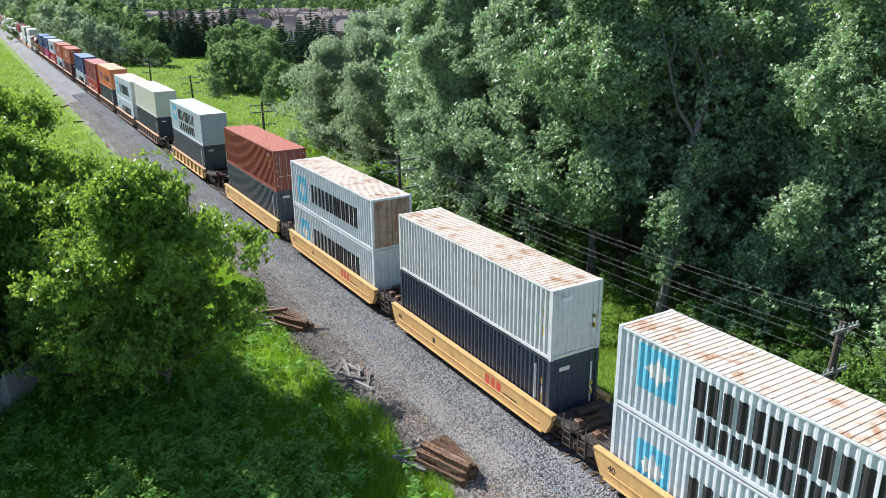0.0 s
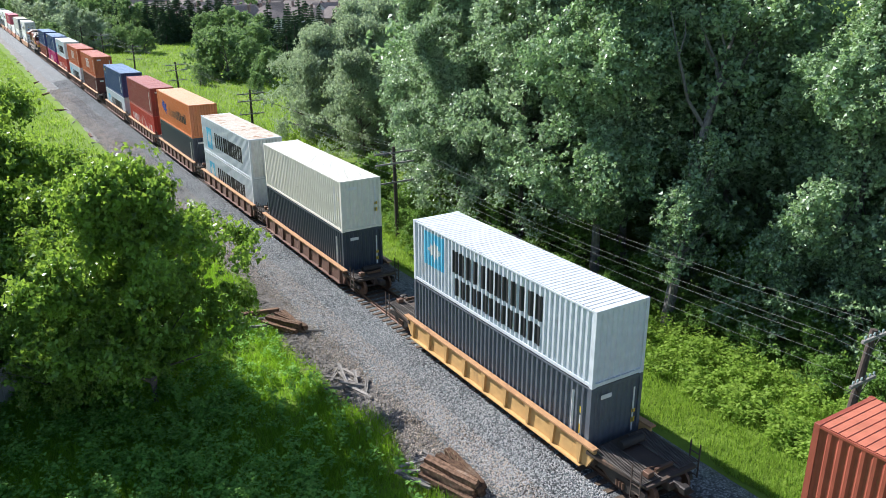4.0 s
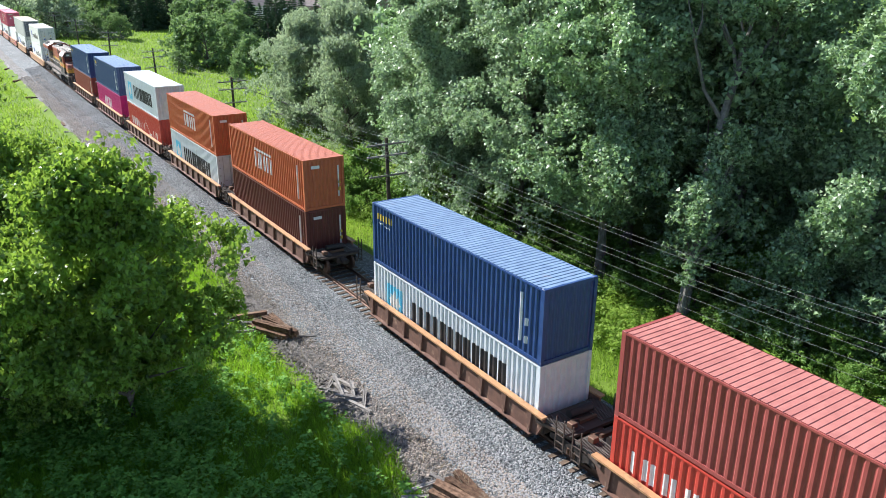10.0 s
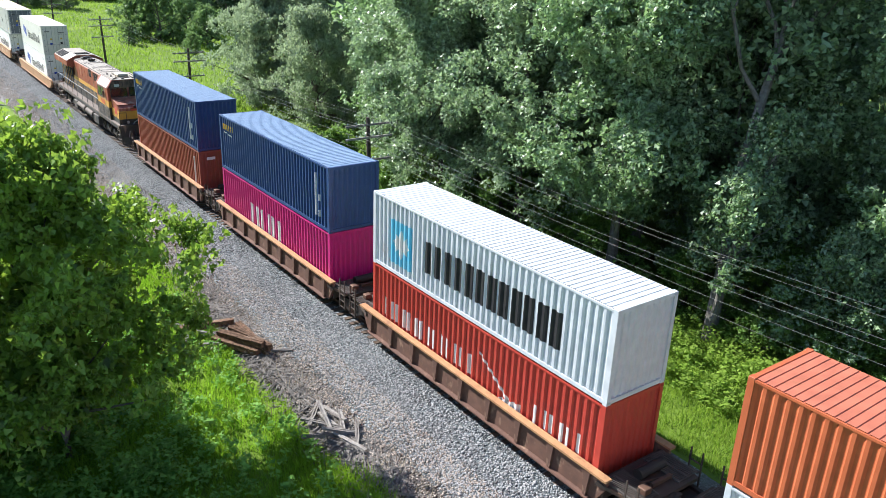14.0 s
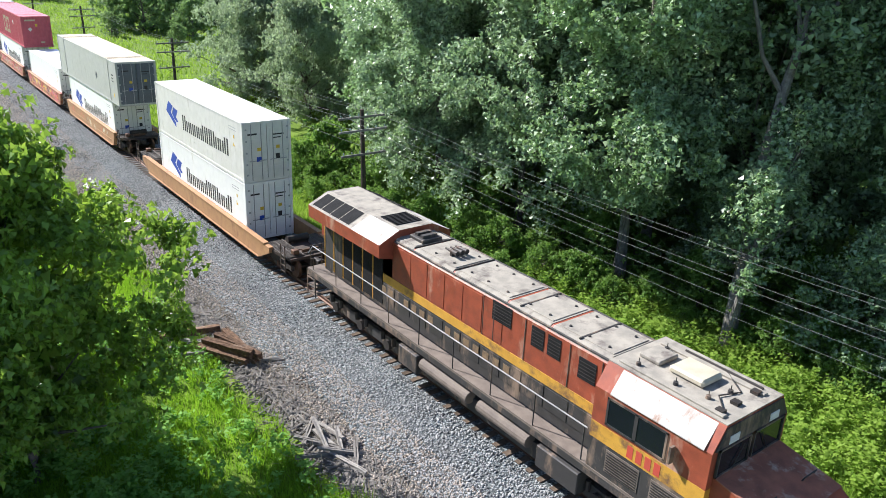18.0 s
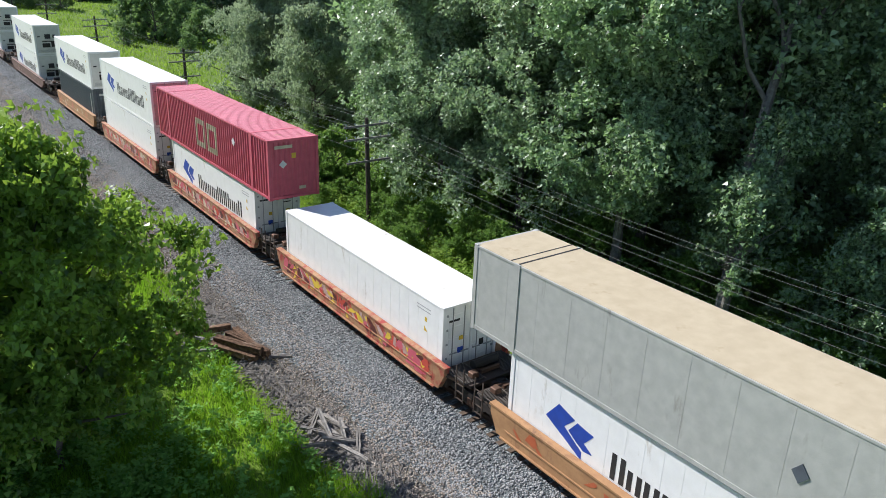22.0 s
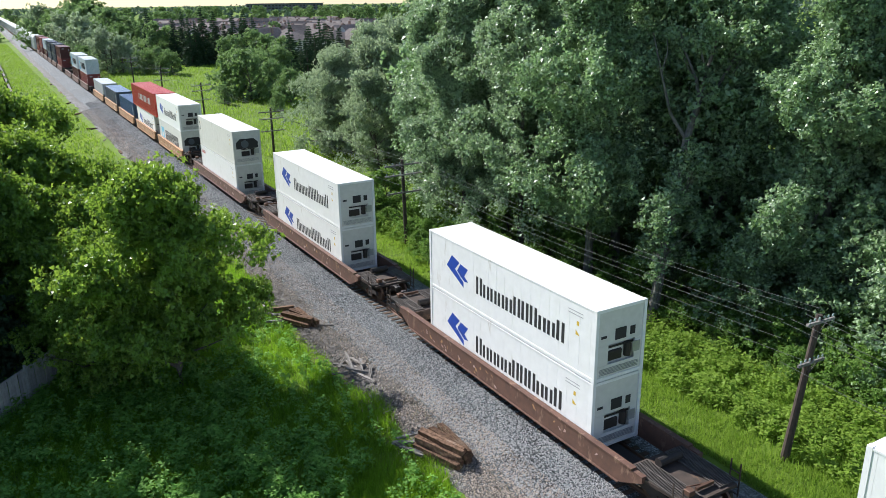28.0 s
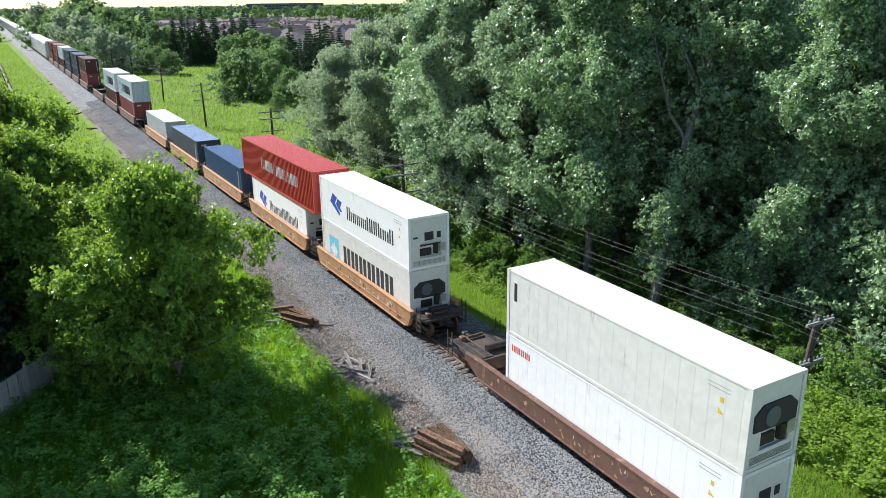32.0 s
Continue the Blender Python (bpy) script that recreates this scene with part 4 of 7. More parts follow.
def edge_strips(ob, s):
    """Reflective strips and placards near the front post."""
    L, H = s.length, s.high
    for r in ((L - 1.0, L - 0.92, 0.5, H - 0.45), (L - 0.62, L - 0.54, 0.45, 0.85), (L - 0.62, L - 0.54, 1.25, 1.6)):
        painted(ob, s, "reflective_strip", [r], WHITE_MARK, "worn white reflective strip")
    for r in ((L - 0.62, L - 0.54, 0.85, 1.25), (L - 0.62, L - 0.54, 1.7, 1.95)):
        painted(ob, s, "yellow_strip", [r], YELLOW_MARK, "yellow reflective strip")
    end_marks(ob, s, WHITE_MARK, [(-0.75, -0.25, H - 0.55, H - 0.38), (0.82, 0.9, 0.6, H - 0.5)])
    end_marks(ob, s, YELLOW_MARK, [(0.8, 0.98, 0.95, 1.15), (0.8, 0.98, 1.35, 1.5)], "end_sticker")


def hapag_orange():
    ob, s = dry_container("orange corrugated container with a blue emblem and black lettering bars", PAINT["orange"], PAINT["orange_roof"])
    mark_arrow(ob, s)
    return ob


def hmm():
    ob, s = dry_container("orange-brown corrugated container with a white block mark", PAINT["rust_orange"], PAINT["rust_roof"])
    painted(ob, s, "lettering", letter_bars(4.5, 7.55, 1.0, 1.95, 3, 0.27) + [(4.5, 7.4, 2.05, 2.2)], WHITE_MARK, "white block mark")
    edge_strips(ob, s)
    return ob


def sud(H=STD):
    ob, s = dry_container("bright red container with worn white lettering bars", PAINT["red"], PAINT["red"], H=H)
    painted(ob, s, "lettering", letter_bars(0.8, 6.4, 0.95, 1.7, 7, 0.2) + letter_bars(9.4, 11.5, 0.85, 1.5, 3, 0.2), WHITE_MARK, "worn white lettering bars")
    painted(ob, s, "emblem", [(6.7, 8.3, 0.85, 1.95, 1.0, 2.05), (7.8, 8.8, 0.75, 0.75, 1.1, 0.9)], WHITE_MARK, "white flag emblem")
    return ob


def seaco(lab, H=HC):
    ob, s = dry_container(lab, PAINT["blue"], PAINT["blue_roof"], H=H)
    painted(ob, s, "lettering", letter_bars(0.45, 1.75, 2.2, 2.5, 5, 0.3), YELLOW_MARK, "yellow lettering bars")
    painted(ob, s, "small_print", [(0.5, 0.95, 2.02, 2.08), (1.05, 1.6, 1.96, 2.02)], WHITE_MARK)
    painted(ob, s, "sticker", [(10.9, 11.0, 0.5, 2.4), (11.2, 11.34, 0.5, 0.8), (11.2, 11.34, 1.2, 1.5)], WHITE_MARK)
    return ob


def one(H=HC):
    ob, s = dry_container("magenta corrugated container with a white block mark", PAINT["magenta"], PAINT["magenta"], H=H)
    painted(ob, s, "lettering", letter_bars(3.6, 7.4, 0.75, 1.9, 3, 0.24), WHITE_MARK, "white block mark")
    return ob


# yellow wagons at the head
stack(1.93, maersk("pale grey container with a blue emblem above a yellow wagon"), maersk("pale grey container with rusty roof and two lettering rows", two=True))
stack(17.57, plain("dark navy corrugated container in a yellow well wagon", "navy"), plain("grey-white corrugated container with a rust-stained roof", "grey_white", "maersk_roof"))
stack(32.87, maersk("pale grey container with a blue emblem in a yellow wagon"), maersk("pale grey container with a rusty roof and rust-covered doors", end="doors", end_paint=PAINT["rusty_door"], door_gear=PAINT["rusty_door"]))
stack(48.50, plain("dark slate corrugated container in a yellow well wagon", "slate"), plain("red-oxide corrugated container with closed doors", "oxide", "rust_roof", end="doors"))
stack(68.48, plain("dark slate corrugated container low in its wagon", "slate"), maersk("pale blue-grey container with streaked end and two rows of lettering bars", two=True, roof="maersk_clean"))
stack(88.62, plain("dark navy container under a cream one", "navy"), plain("cream corrugated container with small yellow stickers", "cream"))
stack(103.93, tall(maersk("pale grey container, lower of two alike", H=STD, roof="maersk_clean"), STD), maersk("pale grey container with rust-streaked end and blue emblem", roof="maersk_roof", end_paint=PAINT["grey_white"]))
stack(119.87, plain("dark navy container under an orange one", "navy"), hapag_orange())
stack(135.40, tall(sud(), STD), plain("maroon corrugated container with closed end", "maroon", "maroon_roof"))
stack(151.14, tall(maersk("pale grey container with a blue emblem under a blue one", H=STD), STD), seaco("dark blue corrugated container with a faded roof"))
stack(171.22, plain("dark brown corrugated container in a rusty wagon", "brown"), hmm())
stack(186.78, maersk("pale grey container with closed doors under an orange-brown one", end="doors"), hmm())
stack(202.76, sud(HC), maersk("pale grey container with blue emblem and patched end", roof="maersk_clean"))
stack(218.53, one(), seaco("dark blue container above a magenta one"))
stack(234.43, plain("red-oxide corrugated container under a blue one", "oxide"), seaco("dark blue container with a pale ribbed roof"))
stack(278.84, arrow_reefer("white refrigerated container with closed doors, lower of two", end="doors"), arrow_reefer("dusty white refrigerated container with closed doors", "dirty_white", end="doors"))
long_grey, gs = reefer("long grey smooth-sided container with a dusty roof and closed doors", PAINT["grey"], L=16.154, w=1.295, end="doors", end_paint=PAINT["slate"], seam=1.2, roof=PAINT["tan_roof"])
put(arrow_reefer("white refrigerated container under a long grey one", end="doors"), 300.70, BASE)
for y0 in (1.98, 14.17):
    link("lifting_post", kept(("grey_post", y0), PAINT["grey"], lambda bm: (box(bm, -1.3, -1.2, y0 - 0.12, y0 + 0.12, 0.02, HC - 0.01), box(bm, 1.2, 1.3, y0 - 0.12, y0 + 0.12, 0.02, HC - 0.01))), long_grey)
    link("roof_strap", kept(("roof_strap", y0), SEAL, lambda bm: (box(bm, -1.25, 1.25, y0 - 0.06, y0 + 0.0, HC - 0.009, HC + 0.002), box(bm, -1.25, 1.25, y0 + 0.3, y0 + 0.34, HC - 0.009, HC + 0.002))), long_grey)
painted(long_grey, gs, "small_print", [(14.9, 15.4, 1.9, 2.0), (14.9, 15.3, 1.7, 1.78), (14.9, 15.35, 1.5, 1.58)], BLACK)
painted(long_grey, gs, "sticker", [(15.1, 15.3, 0.5, 0.75)], YELLOW_MARK)
placard = bmesh.new()
prism(placard, [(4.9, 1.35), (5.1, 1.6), (5.3, 1.35), (5.1, 1.1)], "x", -1.30, -1.275)
part("placard", placard, PAINT["slate"], long_grey, "dark diamond placard holder")
put(long_grey, 298.70, BASE + HC)
single, ss = reefer("single white refrigerated container low in a painted wagon", PAINT["white"], end="doors")
small_print(single, ss)
put(single, 316.39, BASE)
put(arrow_reefer("white refrigerated container under a long pink-red one", end="doors"), 332.06, BASE)
cp, cs = dry_container("long faded pink-red container overhanging a white one", PAINT["pink_red"], PAINT["pink_roof"], L=16.154, w=1.295)
painted(cp, cs, "lettering", [(6.5, 6.85, 0.7, 2.25), (6.85, 7.6, 1.95, 2.25), (6.85, 7.6, 0.7, 1.0), (7.6, 7.95, 0.7, 2.25), (8.25, 8.6, 0.7, 2.25), (8.6, 9.35, 1.95, 2.25), (8.6, 9.35, 0.7, 1.0), (9.35, 9.7, 0.7, 2.25)], CREAM_MARK, "worn cream block mark")
for y0 in (1.98, 14.17):
    link("lifting_post", kept(("lifting_post", y0), PAINT["pink_red"], lambda bm: (box(bm, -1.298, -1.2, y0 - 0.12, y0 + 0.12, 0.02, HC - 0.01), box(bm, 1.2, 1.298, y0 - 0.12, y0 + 0.12, 0.02, HC - 0.01), box(bm, -1.2, 1.2, y0 - 0.12, y0 + 0.12, HC - 0.03, HC + 0.004))), cp)
end_marks(cp, cs, CREAM_MARK, [(-0.95, -0.05, 2.45, 2.6), (0.25, 0.6, 0.4, 0.55)])
end_marks(cp, cs, YELLOW_MARK, [(-0.1, 0.12, 1.95, 2.2)], "end_sticker")
placard = bmesh.new()
prism(placard, [(-0.75, 1.7), (-0.55, 1.9), (-0.35, 1.7), (-0.55, 1.5)], "y", 0.008, 0.016)
part("placard", placard, WHITE_MARK, cp, "white diamond placard")
placard = bmesh.new()
prism(placard, [(3.9, 2.0), (4.1, 2.22), (4.3, 2.0), (4.1, 1.78)], "x", -1.31, -1.29)
part("placard", placard, WHITE_MARK, cp, "white diamond placard")
put(cp, 330.06, BASE + HC)
wlow, wls = reefer("plain white refrigerated container, lower of two", PAINT["white"], end="doors")
small_print(wlow, wls)
stack(347.75, wlow, arrow_reefer("white refrigerated container with pinkish closed doors", end="doors", end_paint=PAINT["pale_pink"]))
stack(363.49, plain("dark slate ribbed container under a white one", "slate"), arrow_reefer("white refrigerated container with a cooling unit end"))
for y in (385.65, 409.21):
    stack(y, arrow_reefer("white refrigerated container, lower of two alike"), arrow_reefer("white refrigerated container with its cooling unit in front"))
lo, ls = reefer("white refrigerated container with a small red mark", PAINT["white"])
painted(lo, ls, "lettering", letter_bars(0.4, 1.7, 2.2, 2.5, 5, 0.3), RED_MARK, "red lettering bars")
hi, hs = reefer("pale grey refrigerated container with a black fan shroud", PAINT["dirty_white"], dark=True)
painted(hi, hs, "lettering", [(0.5, 0.7, 1.6, 2.4)], BLACK)
small_print(hi, hs), small_print(lo, ls)
stack(432.33, lo, hi)
mlow, ms = reefer("white refrigerated container with a pale blue emblem", PAINT["dirty_white"], dark=True)
mark_maersk(mlow, ms)
stack(453.37, mlow, arrow_reefer("white refrigerated container above a marked one"))
put(arrow_reefer("white refrigerated container under a long red one"), 468.57, BASE)
tire, ts_ = dry_container("long bright red container with white lettering bars", PAINT["red"], PAINT["red"], L=16.154, w=1.295)
painted(tire, ts_, "lettering", letter_bars(5.0, 13.2, 1.2, 2.0, 13, 0.28), WHITE_MARK, "white lettering bars")
put(tire, 466.57, BASE + HC)
put(plain("steel blue container alone in its wagon", "steel_blue"), 484.17, BASE)
put(plain("slate blue container alone in its wagon", "slate", "blue_roof"), 499.67, BASE)
put(plain("grey-white container alone in its wagon", "grey_white", "maersk_clean"), 515.17, BASE)
stack(536.97, plain("maroon container under a pale one", "maroon"), maersk("pale grey container above a maroon one", roof="maersk_clean"))
stack(552.97, plain("brown container under a pale one", "brown"), maersk("pale grey container above a brown one", roof="maersk_clean"))
for i, (p, q) in enumerate((("brown", "maroon"), ("navy", "navy"), ("navy", "slate"), ("maersk", "brown"), ("maroon", "brown"), ("brown", "oxide"))):
    stack(590.9 + 16.0 * i, plain("distant stacked container, lower", q), plain("distant stacked container, upper", p))


def wagon_for(y, *a, **k):
    return put(well_wagon(*a, **k), y)


def sprayed(w, seed, half, inks, n, lo=0.40, hi=1.10, size=1.0):
    """Sprayed scrawl on the wagon's side: overlapping slanted plain patches."""
    r = random.Random(seed)
    for name, mat in inks:
        bm = bmesh.new()
        for i in range(n):
            y, z, b, h = r.uniform(-half, half), r.uniform(lo, hi - 0.2), size * r.uniform(0.12, 0.5), size * r.uniform(0.15, 0.55)
            top, sl = min(hi, z + h), size * r.uniform(-0.35, 0.35)
            x = -1.484 - r.uniform(0.0, 0.004)
            bend = size * r.uniform(-0.1, 0.1)
            prism(bm, [(y, z), (y + b, z + bend), (y + b + sl, top), (y + b * 0.4 + sl, top + bend * 0.3), (y + sl * 0.7, (z + top) / 2)], "x", x - 0.002, x)
        tagged(part(name, bm, mat, w), kind="stuff")


for i, y in enumerate((1.93, 17.57, 32.87, 48.50)):
    w = well_wagon("yellow well wagon with a deep plate side", WELL_YELLOW, 12.5, 15.7, "plate", front="shared" if i else True, rear=True if i == 3 else None)
    sill_marks(w, None, "lettering", [(-2.4 - 0.42 * k, -2.1 - 0.42 * k, 0.62, 1.10) for k in range(3)] if i in (1, 2) else [(0, 0.8, 0.75, 0.85)], RED_MARK, "red lettering bars")
    sill_marks(w, None, "small_print", [(2.2, 2.4, 0.72, 0.98), (-4.4, -3.4, 0.72, 0.78)], BLACK)
    painted_number(w, "40", 5.9, 0.7, 0.38, BLACK)
    put(w, y + 6.096)
wagon_for(68.48 + 6.096, "yellow ribbed well wagon", WELL_YELLOW, 12.5, 18.0, "ribbed")
for base in ((88.62, 103.93, 119.87, 135.40, 151.14), (171.22, 186.78, 202.76, 218.53, 234.43)):
    for i, y in enumerate(base):
        wagon_for(y + 6.096, "rusty brown ribbed well wagon with a yellow top edge", WELL_BROWN, 12.5, 15.8, "ribbed", front="shared" if i else True, rear=True if i == 4 else None)
wagon_for(278.84 + 6.096, "long orange well wagon with worn paint", WELL_ORANGE, 16.3, 21.4, "long")
for i, (y, p) in enumerate(((300.70, WELL_ORANGE), (316.39, WELL_GRAF), (332.06, WELL_GRAF), (347.75, WELL_GRAF), (363.49, WELL_ORANGE))):
    w = wagon_for(y + 6.096, "orange well wagon, its sides covered with red spray paint" if p is WELL_GRAF else "worn orange well wagon", p, 12.5, 15.6, "plate", front="shared" if i else True, rear=True if i == 4 else None)
    if i == 2:
        painted_number(w, "40", 5.9, 0.7, 0.38, BLACK)
    if p is WELL_GRAF:
        sprayed(w, i, 5.8, (("red_scrawl", RED_MARK), ("pink_scrawl", PAINT["pink_red"]), ("dark_scrawl", PAINT["brown"]), ("white_scrawl", GREY_MARK), ("yellow_scrawl", YELLOW_MARK if i == 1 else CREAM_MARK)), 22 if i < 3 else 14)
    else:
        sprayed(w, 20 + i, 5.6, (("rust_scrawl", PAINT["rust_orange"]), ("pale_scrawl", CREAM_MARK)), 6)
for y in (385.65, 409.21, 432.33):
    sprayed(wagon_for(y + 6.096, "long rusty brown well wagon with scrawled marks", WELL_BROWN, 16.3, 22.0, "long"), int(y), 7.0, (("pale_scrawl", GREY_MARK), ("tan_scrawl", WELL_ORANGE)), 14, size=0.35)
for i, y in enumerate((453.37, 468.57, 484.17, 499.67, 515.17)):
    sprayed(wagon_for(y + 6.096, "worn orange well wagon of the rear set", WELL_ORANGE, 12.5, 15.5, "plate", front="shared" if i else True, rear=True if i == 4 else None), 40 + i, 5.6, (("pale_scrawl", CREAM_MARK), ("rust_scrawl", WELL_BROWN)), 16, size=0.5)
for y in (536.97, 552.97, 568.97, *[590.9 + 16 * i for i in range(6)]):
    wagon_for(y + 6.096, "distant rusty well wagon", WELL_BROWN, 12.5, 15.9, "plate", far=True)


def autorack():
    ob = thing("autorack_wagon", "distant closed silver-grey car carrier wagon", "railway wagon", "car carriers at the rear of the train")
    part("body", (lambda bm: (prism(bm, [(-1.5, 0.9), (1.5, 0.9), (1.5, 5.0), (1.1, 5.75), (-1.1, 5.75), (-1.5, 5.0)], "y", 0, 27.0), bm)[1])(bmesh.new()), PAINT["grey_white"], ob)
    bm = bmesh.new()
    for k in range(13):
        for sx in (-1, 1):
            box(bm, *sorted((sx * 1.5, sx * 1.55)), 0.4 + k * 2.15, 0.55 + k * 2.15, 0.9, 5.0)
    tagged(part("rib", bm, GALV, ob), kind="stuff")
    part("sill", (lambda bm: (box(bm, -1.4, 1.4, 0, 27.0, 0.6, 0.9), bm)[1])(bmesh.new()), WELL_YELLOW, ob)
    for y in (3.0, 24.0):
        bogie(ob, y, True)
    return ob


rack = autorack()
put(rack, 692)
for i in range(1, 20):
    put(copy_thing(rack, pose(0, 692 + 28.2 * i, 0)), 692 + 28.2 * i)


# ---- the locomotive in the middle of the train ----
L_RED = surface("faded_red_locomotive_paint", (0.34, 0.075, 0.034), (0.21, 0.05, 0.026), stain=(0.44, 0.27, 0.19), amount=0.36, streak=0.4, rough=0.5)
L_YEL = surface("locomotive_yellow_paint", (0.62, 0.34, 0.045), (0.50, 0.26, 0.035), stain=(0.15, 0.08, 0.045), amount=0.45, rough=0.55)
L_BLK = surface("grimy_black_locomotive_paint", (0.045, 0.042, 0.04), (0.03, 0.028, 0.026), stain=(0.24, 0.17, 0.12), amount=0.5, streak=0.4, rough=0.65)
L_ROOF = surface("dusty_locomotive_roof", (0.36, 0.325, 0.265), (0.23, 0.21, 0.175), stain=(0.10, 0.08, 0.07), amount=0.42, rough=0.8)
L_WHITE = surface("bleached_roof_panel", (0.58, 0.56, 0.53), (0.44, 0.41, 0.37), stain=(0.27, 0.17, 0.12), amount=0.42, streak=0.4, stain_scale=2.2, rough=0.6)
L_DECK = surface("brown_walkway_steel", (0.19, 0.155, 0.125), (0.12, 0.095, 0.078), rough=0.8)
SCREEN = surface("black_radiator_screen", (0.025, 0.025, 0.026), (0.014, 0.014, 0.014), rough=0.9, metal=0.0, fine=120, bump=0.5)
GLASS = surface("dark_cab_glass", (0.012, 0.016, 0.02), rough=0.12, bump=0.0)


def locomotive():
    ob = thing("diesel_locomotive", "weathered red, yellow and black diesel locomotive", "locomotive")

    def add(name, mat, make, parent=ob, label=""):
        bm = bmesh.new()
        make(bm)
        return part(name, bm, mat, parent, label)
    deck = add("walkway", L_DECK, lambda bm: box(bm, -1.52, 1.52, -10.4, 10.7, 1.50, 1.58))
    for sx in (-1, 1):
        add("side_sill", L_BLK, lambda bm: box(bm, *sorted((sx * 1.44, sx * 1.53)), -10.4, 10.7, 1.30, 1.50), deck)
    add("underframe", L_BLK, lambda bm: box(bm, -0.9, 0.9, -10.2, 10.4, 1.0, 1.5))
    # long hood in bands: black foot, yellow band, red upper half
    hood = add("hood", L_RED, lambda bm: prism(bm, [(-0.98, 2.98), (0.98, 2.98), (0.98, 4.32), (0.78, 4.46), (-0.78, 4.46), (-0.98, 4.32)], "y", -4.7, 6.0))
    add("hood_foot", L_BLK, lambda bm: box(bm, -0.985, 0.985, -4.7, 10.2, 1.58, 2.66), hood)
    add("yellow_band", L_YEL, lambda bm: box(bm, -0.99, 0.99, -4.7, 10.2, 2.66, 2.98), hood)
    for k, y in enumerate((-4.6, -2.4, -0.6, 2.0, 4.2)):
        y1 = (-2.45, -0.65, 1.95, 4.15, 5.9)[k]
        add("roof_hatch", L_ROOF, lambda bm: prism(bm, [(-0.94, 4.36), (-0.8, 4.475), (0.8, 4.475), (0.94, 4.36), (0.94, 4.30), (-0.94, 4.30)], "y", y + 0.03, y1 - 0.02) or box(bm, -0.7, 0.7, y + 0.1, y1 - 0.1, 4.47, 4.50, 0.01), hood)


    for y, l, z in ((-4.25, 0.62, 3.5), (-2.95, 0.5, 3.62), (-2.3, 0.5, 3.62), (-0.95, 0.85, 3.72)):
        for sx in (-1, 1):
            g = add("intake_grille", SCREEN, lambda bm: box(bm, *sorted((sx * 0.975, sx * 0.995)), y, y + l, z, z + 0.62), hood)
            add("grille_bar", STEEL, lambda bm: [box(bm, *sorted((sx * 0.99, sx * 1.005)), y, y + l, z + 0.1 * k, z + 0.1 * k + 0.015) for k in range(1, 6)], g)
    for k in range(12):
        y = -4.4 + k * 0.95
        for sx in (-1, 1):
            add("hood_door", L_BLK, lambda bm: box(bm, *sorted((sx * 0.985, sx * 1.0)), y + 0.03, y + 0.9, 1.93, 2.6), hood)
            if k > 3 and y < 5:
                add("upper_door", L_RED, lambda bm: box(bm, *sorted((sx * 0.98, sx * 0.992)), y + 0.04, y + 0.9, 3.05, 4.25), hood)
    faded = surface("worn_brown_lettering", (0.26, 0.17, 0.09), (0.13, 0.09, 0.06), scale=8, rough=0.7, bump=0.0)
    for k in range(19):
        if k not in (6, 11):
            y = 7.6 - 0.48 * k
            add("lettering_bar", faded, lambda bm: box(bm, -1.008, -1.0, y, y + 0.28, 2.2, 2.5), hood)
    # radiator section with wide wings
    rad = add("radiator_housing", L_RED, lambda bm: prism(bm, [(-0.98, 2.98), (0.98, 2.98), (0.98, 3.72), (1.55, 3.86), (1.55, 4.34), (0.72, 4.74), (-0.72, 4.74), (-1.55, 4.34), (-1.55, 3.86), (-0.98, 3.72)], "y", 5.3, 10.45))
    for sx in (-1, 1):
        def slope(bm, y0, y1, u0, u1, up):
            def at(u):
                return sx * (1.55 - 0.83 * u), 4.34 + 0.40 * u + up
            a, b = at(u0), at(u1)
            vs = [bm.verts.new((p[0], y, p[1])) for y in (y0, y1) for p in (a, b)]
            bm.faces.new((vs[0], vs[1], vs[3], vs[2]))
        add("roof_panel", L_WHITE, lambda bm: slope(bm, 5.3, 7.2, 0.0, 1.0, 0.008), rad)
        add("roof_panel", L_ROOF, lambda bm: slope(bm, 7.2, 10.45, 0.0, 1.0, 0.006), rad)
        add("radiator_screen", SCREEN, lambda bm: slope(bm, 7.5, 10.25, 0.1, 0.92, 0.02), rad)
        add("screen_bar", L_ROOF, lambda bm: [slope(bm, 7.5 + 0.68 * k, 7.53 + 0.68 * k, 0.1, 0.92, 0.03) for k in range(1, 4)], rad)
        for k in range(6):
            add("side_shutter", SCREEN if k < 4 else L_BLK, lambda bm: box(bm, *sorted((sx * 0.98, sx * 1.01)), 5.9 + k * 0.72, 6.5 + k * 0.72, 1.75, 3.5), rad)
            add("shutter_frame", L_YEL, lambda bm: box(bm, *sorted((sx * 0.98, sx * 1.02)), 6.53 + k * 0.72, 6.565 + k * 0.72, 1.7, 3.55), rad)
    add("roof_deck", L_ROOF, lambda bm: box(bm, -0.72, 0.72, 5.3, 10.45, 4.74, 4.752), rad)
    add("fan_grille", SCREEN, lambda bm: [box(bm, -0.55, 0.55, 5.75 + 0.12 * k, 5.81 + 0.12 * k, 4.752, 4.79) for k in range(9)], rad)
    add("exhaust_stack", L_BLK, lambda bm: (box(bm, -0.42, 0.42, 4.3, 5.1, 4.46, 4.62, 0.02), box(bm, -0.3, 0.3, 4.45, 4.62, 4.62, 4.72), box(bm, -0.3, 0.3, 4.78, 4.95, 4.62, 4.72)), hood)
    for sx in (-1, 1):
        add("roof_gutter", L_BLK, lambda bm: rod(bm, (sx * 0.93, -4.6, 4.42), (sx * 0.93, 5.2, 4.42), 0.03, n=6), hood)
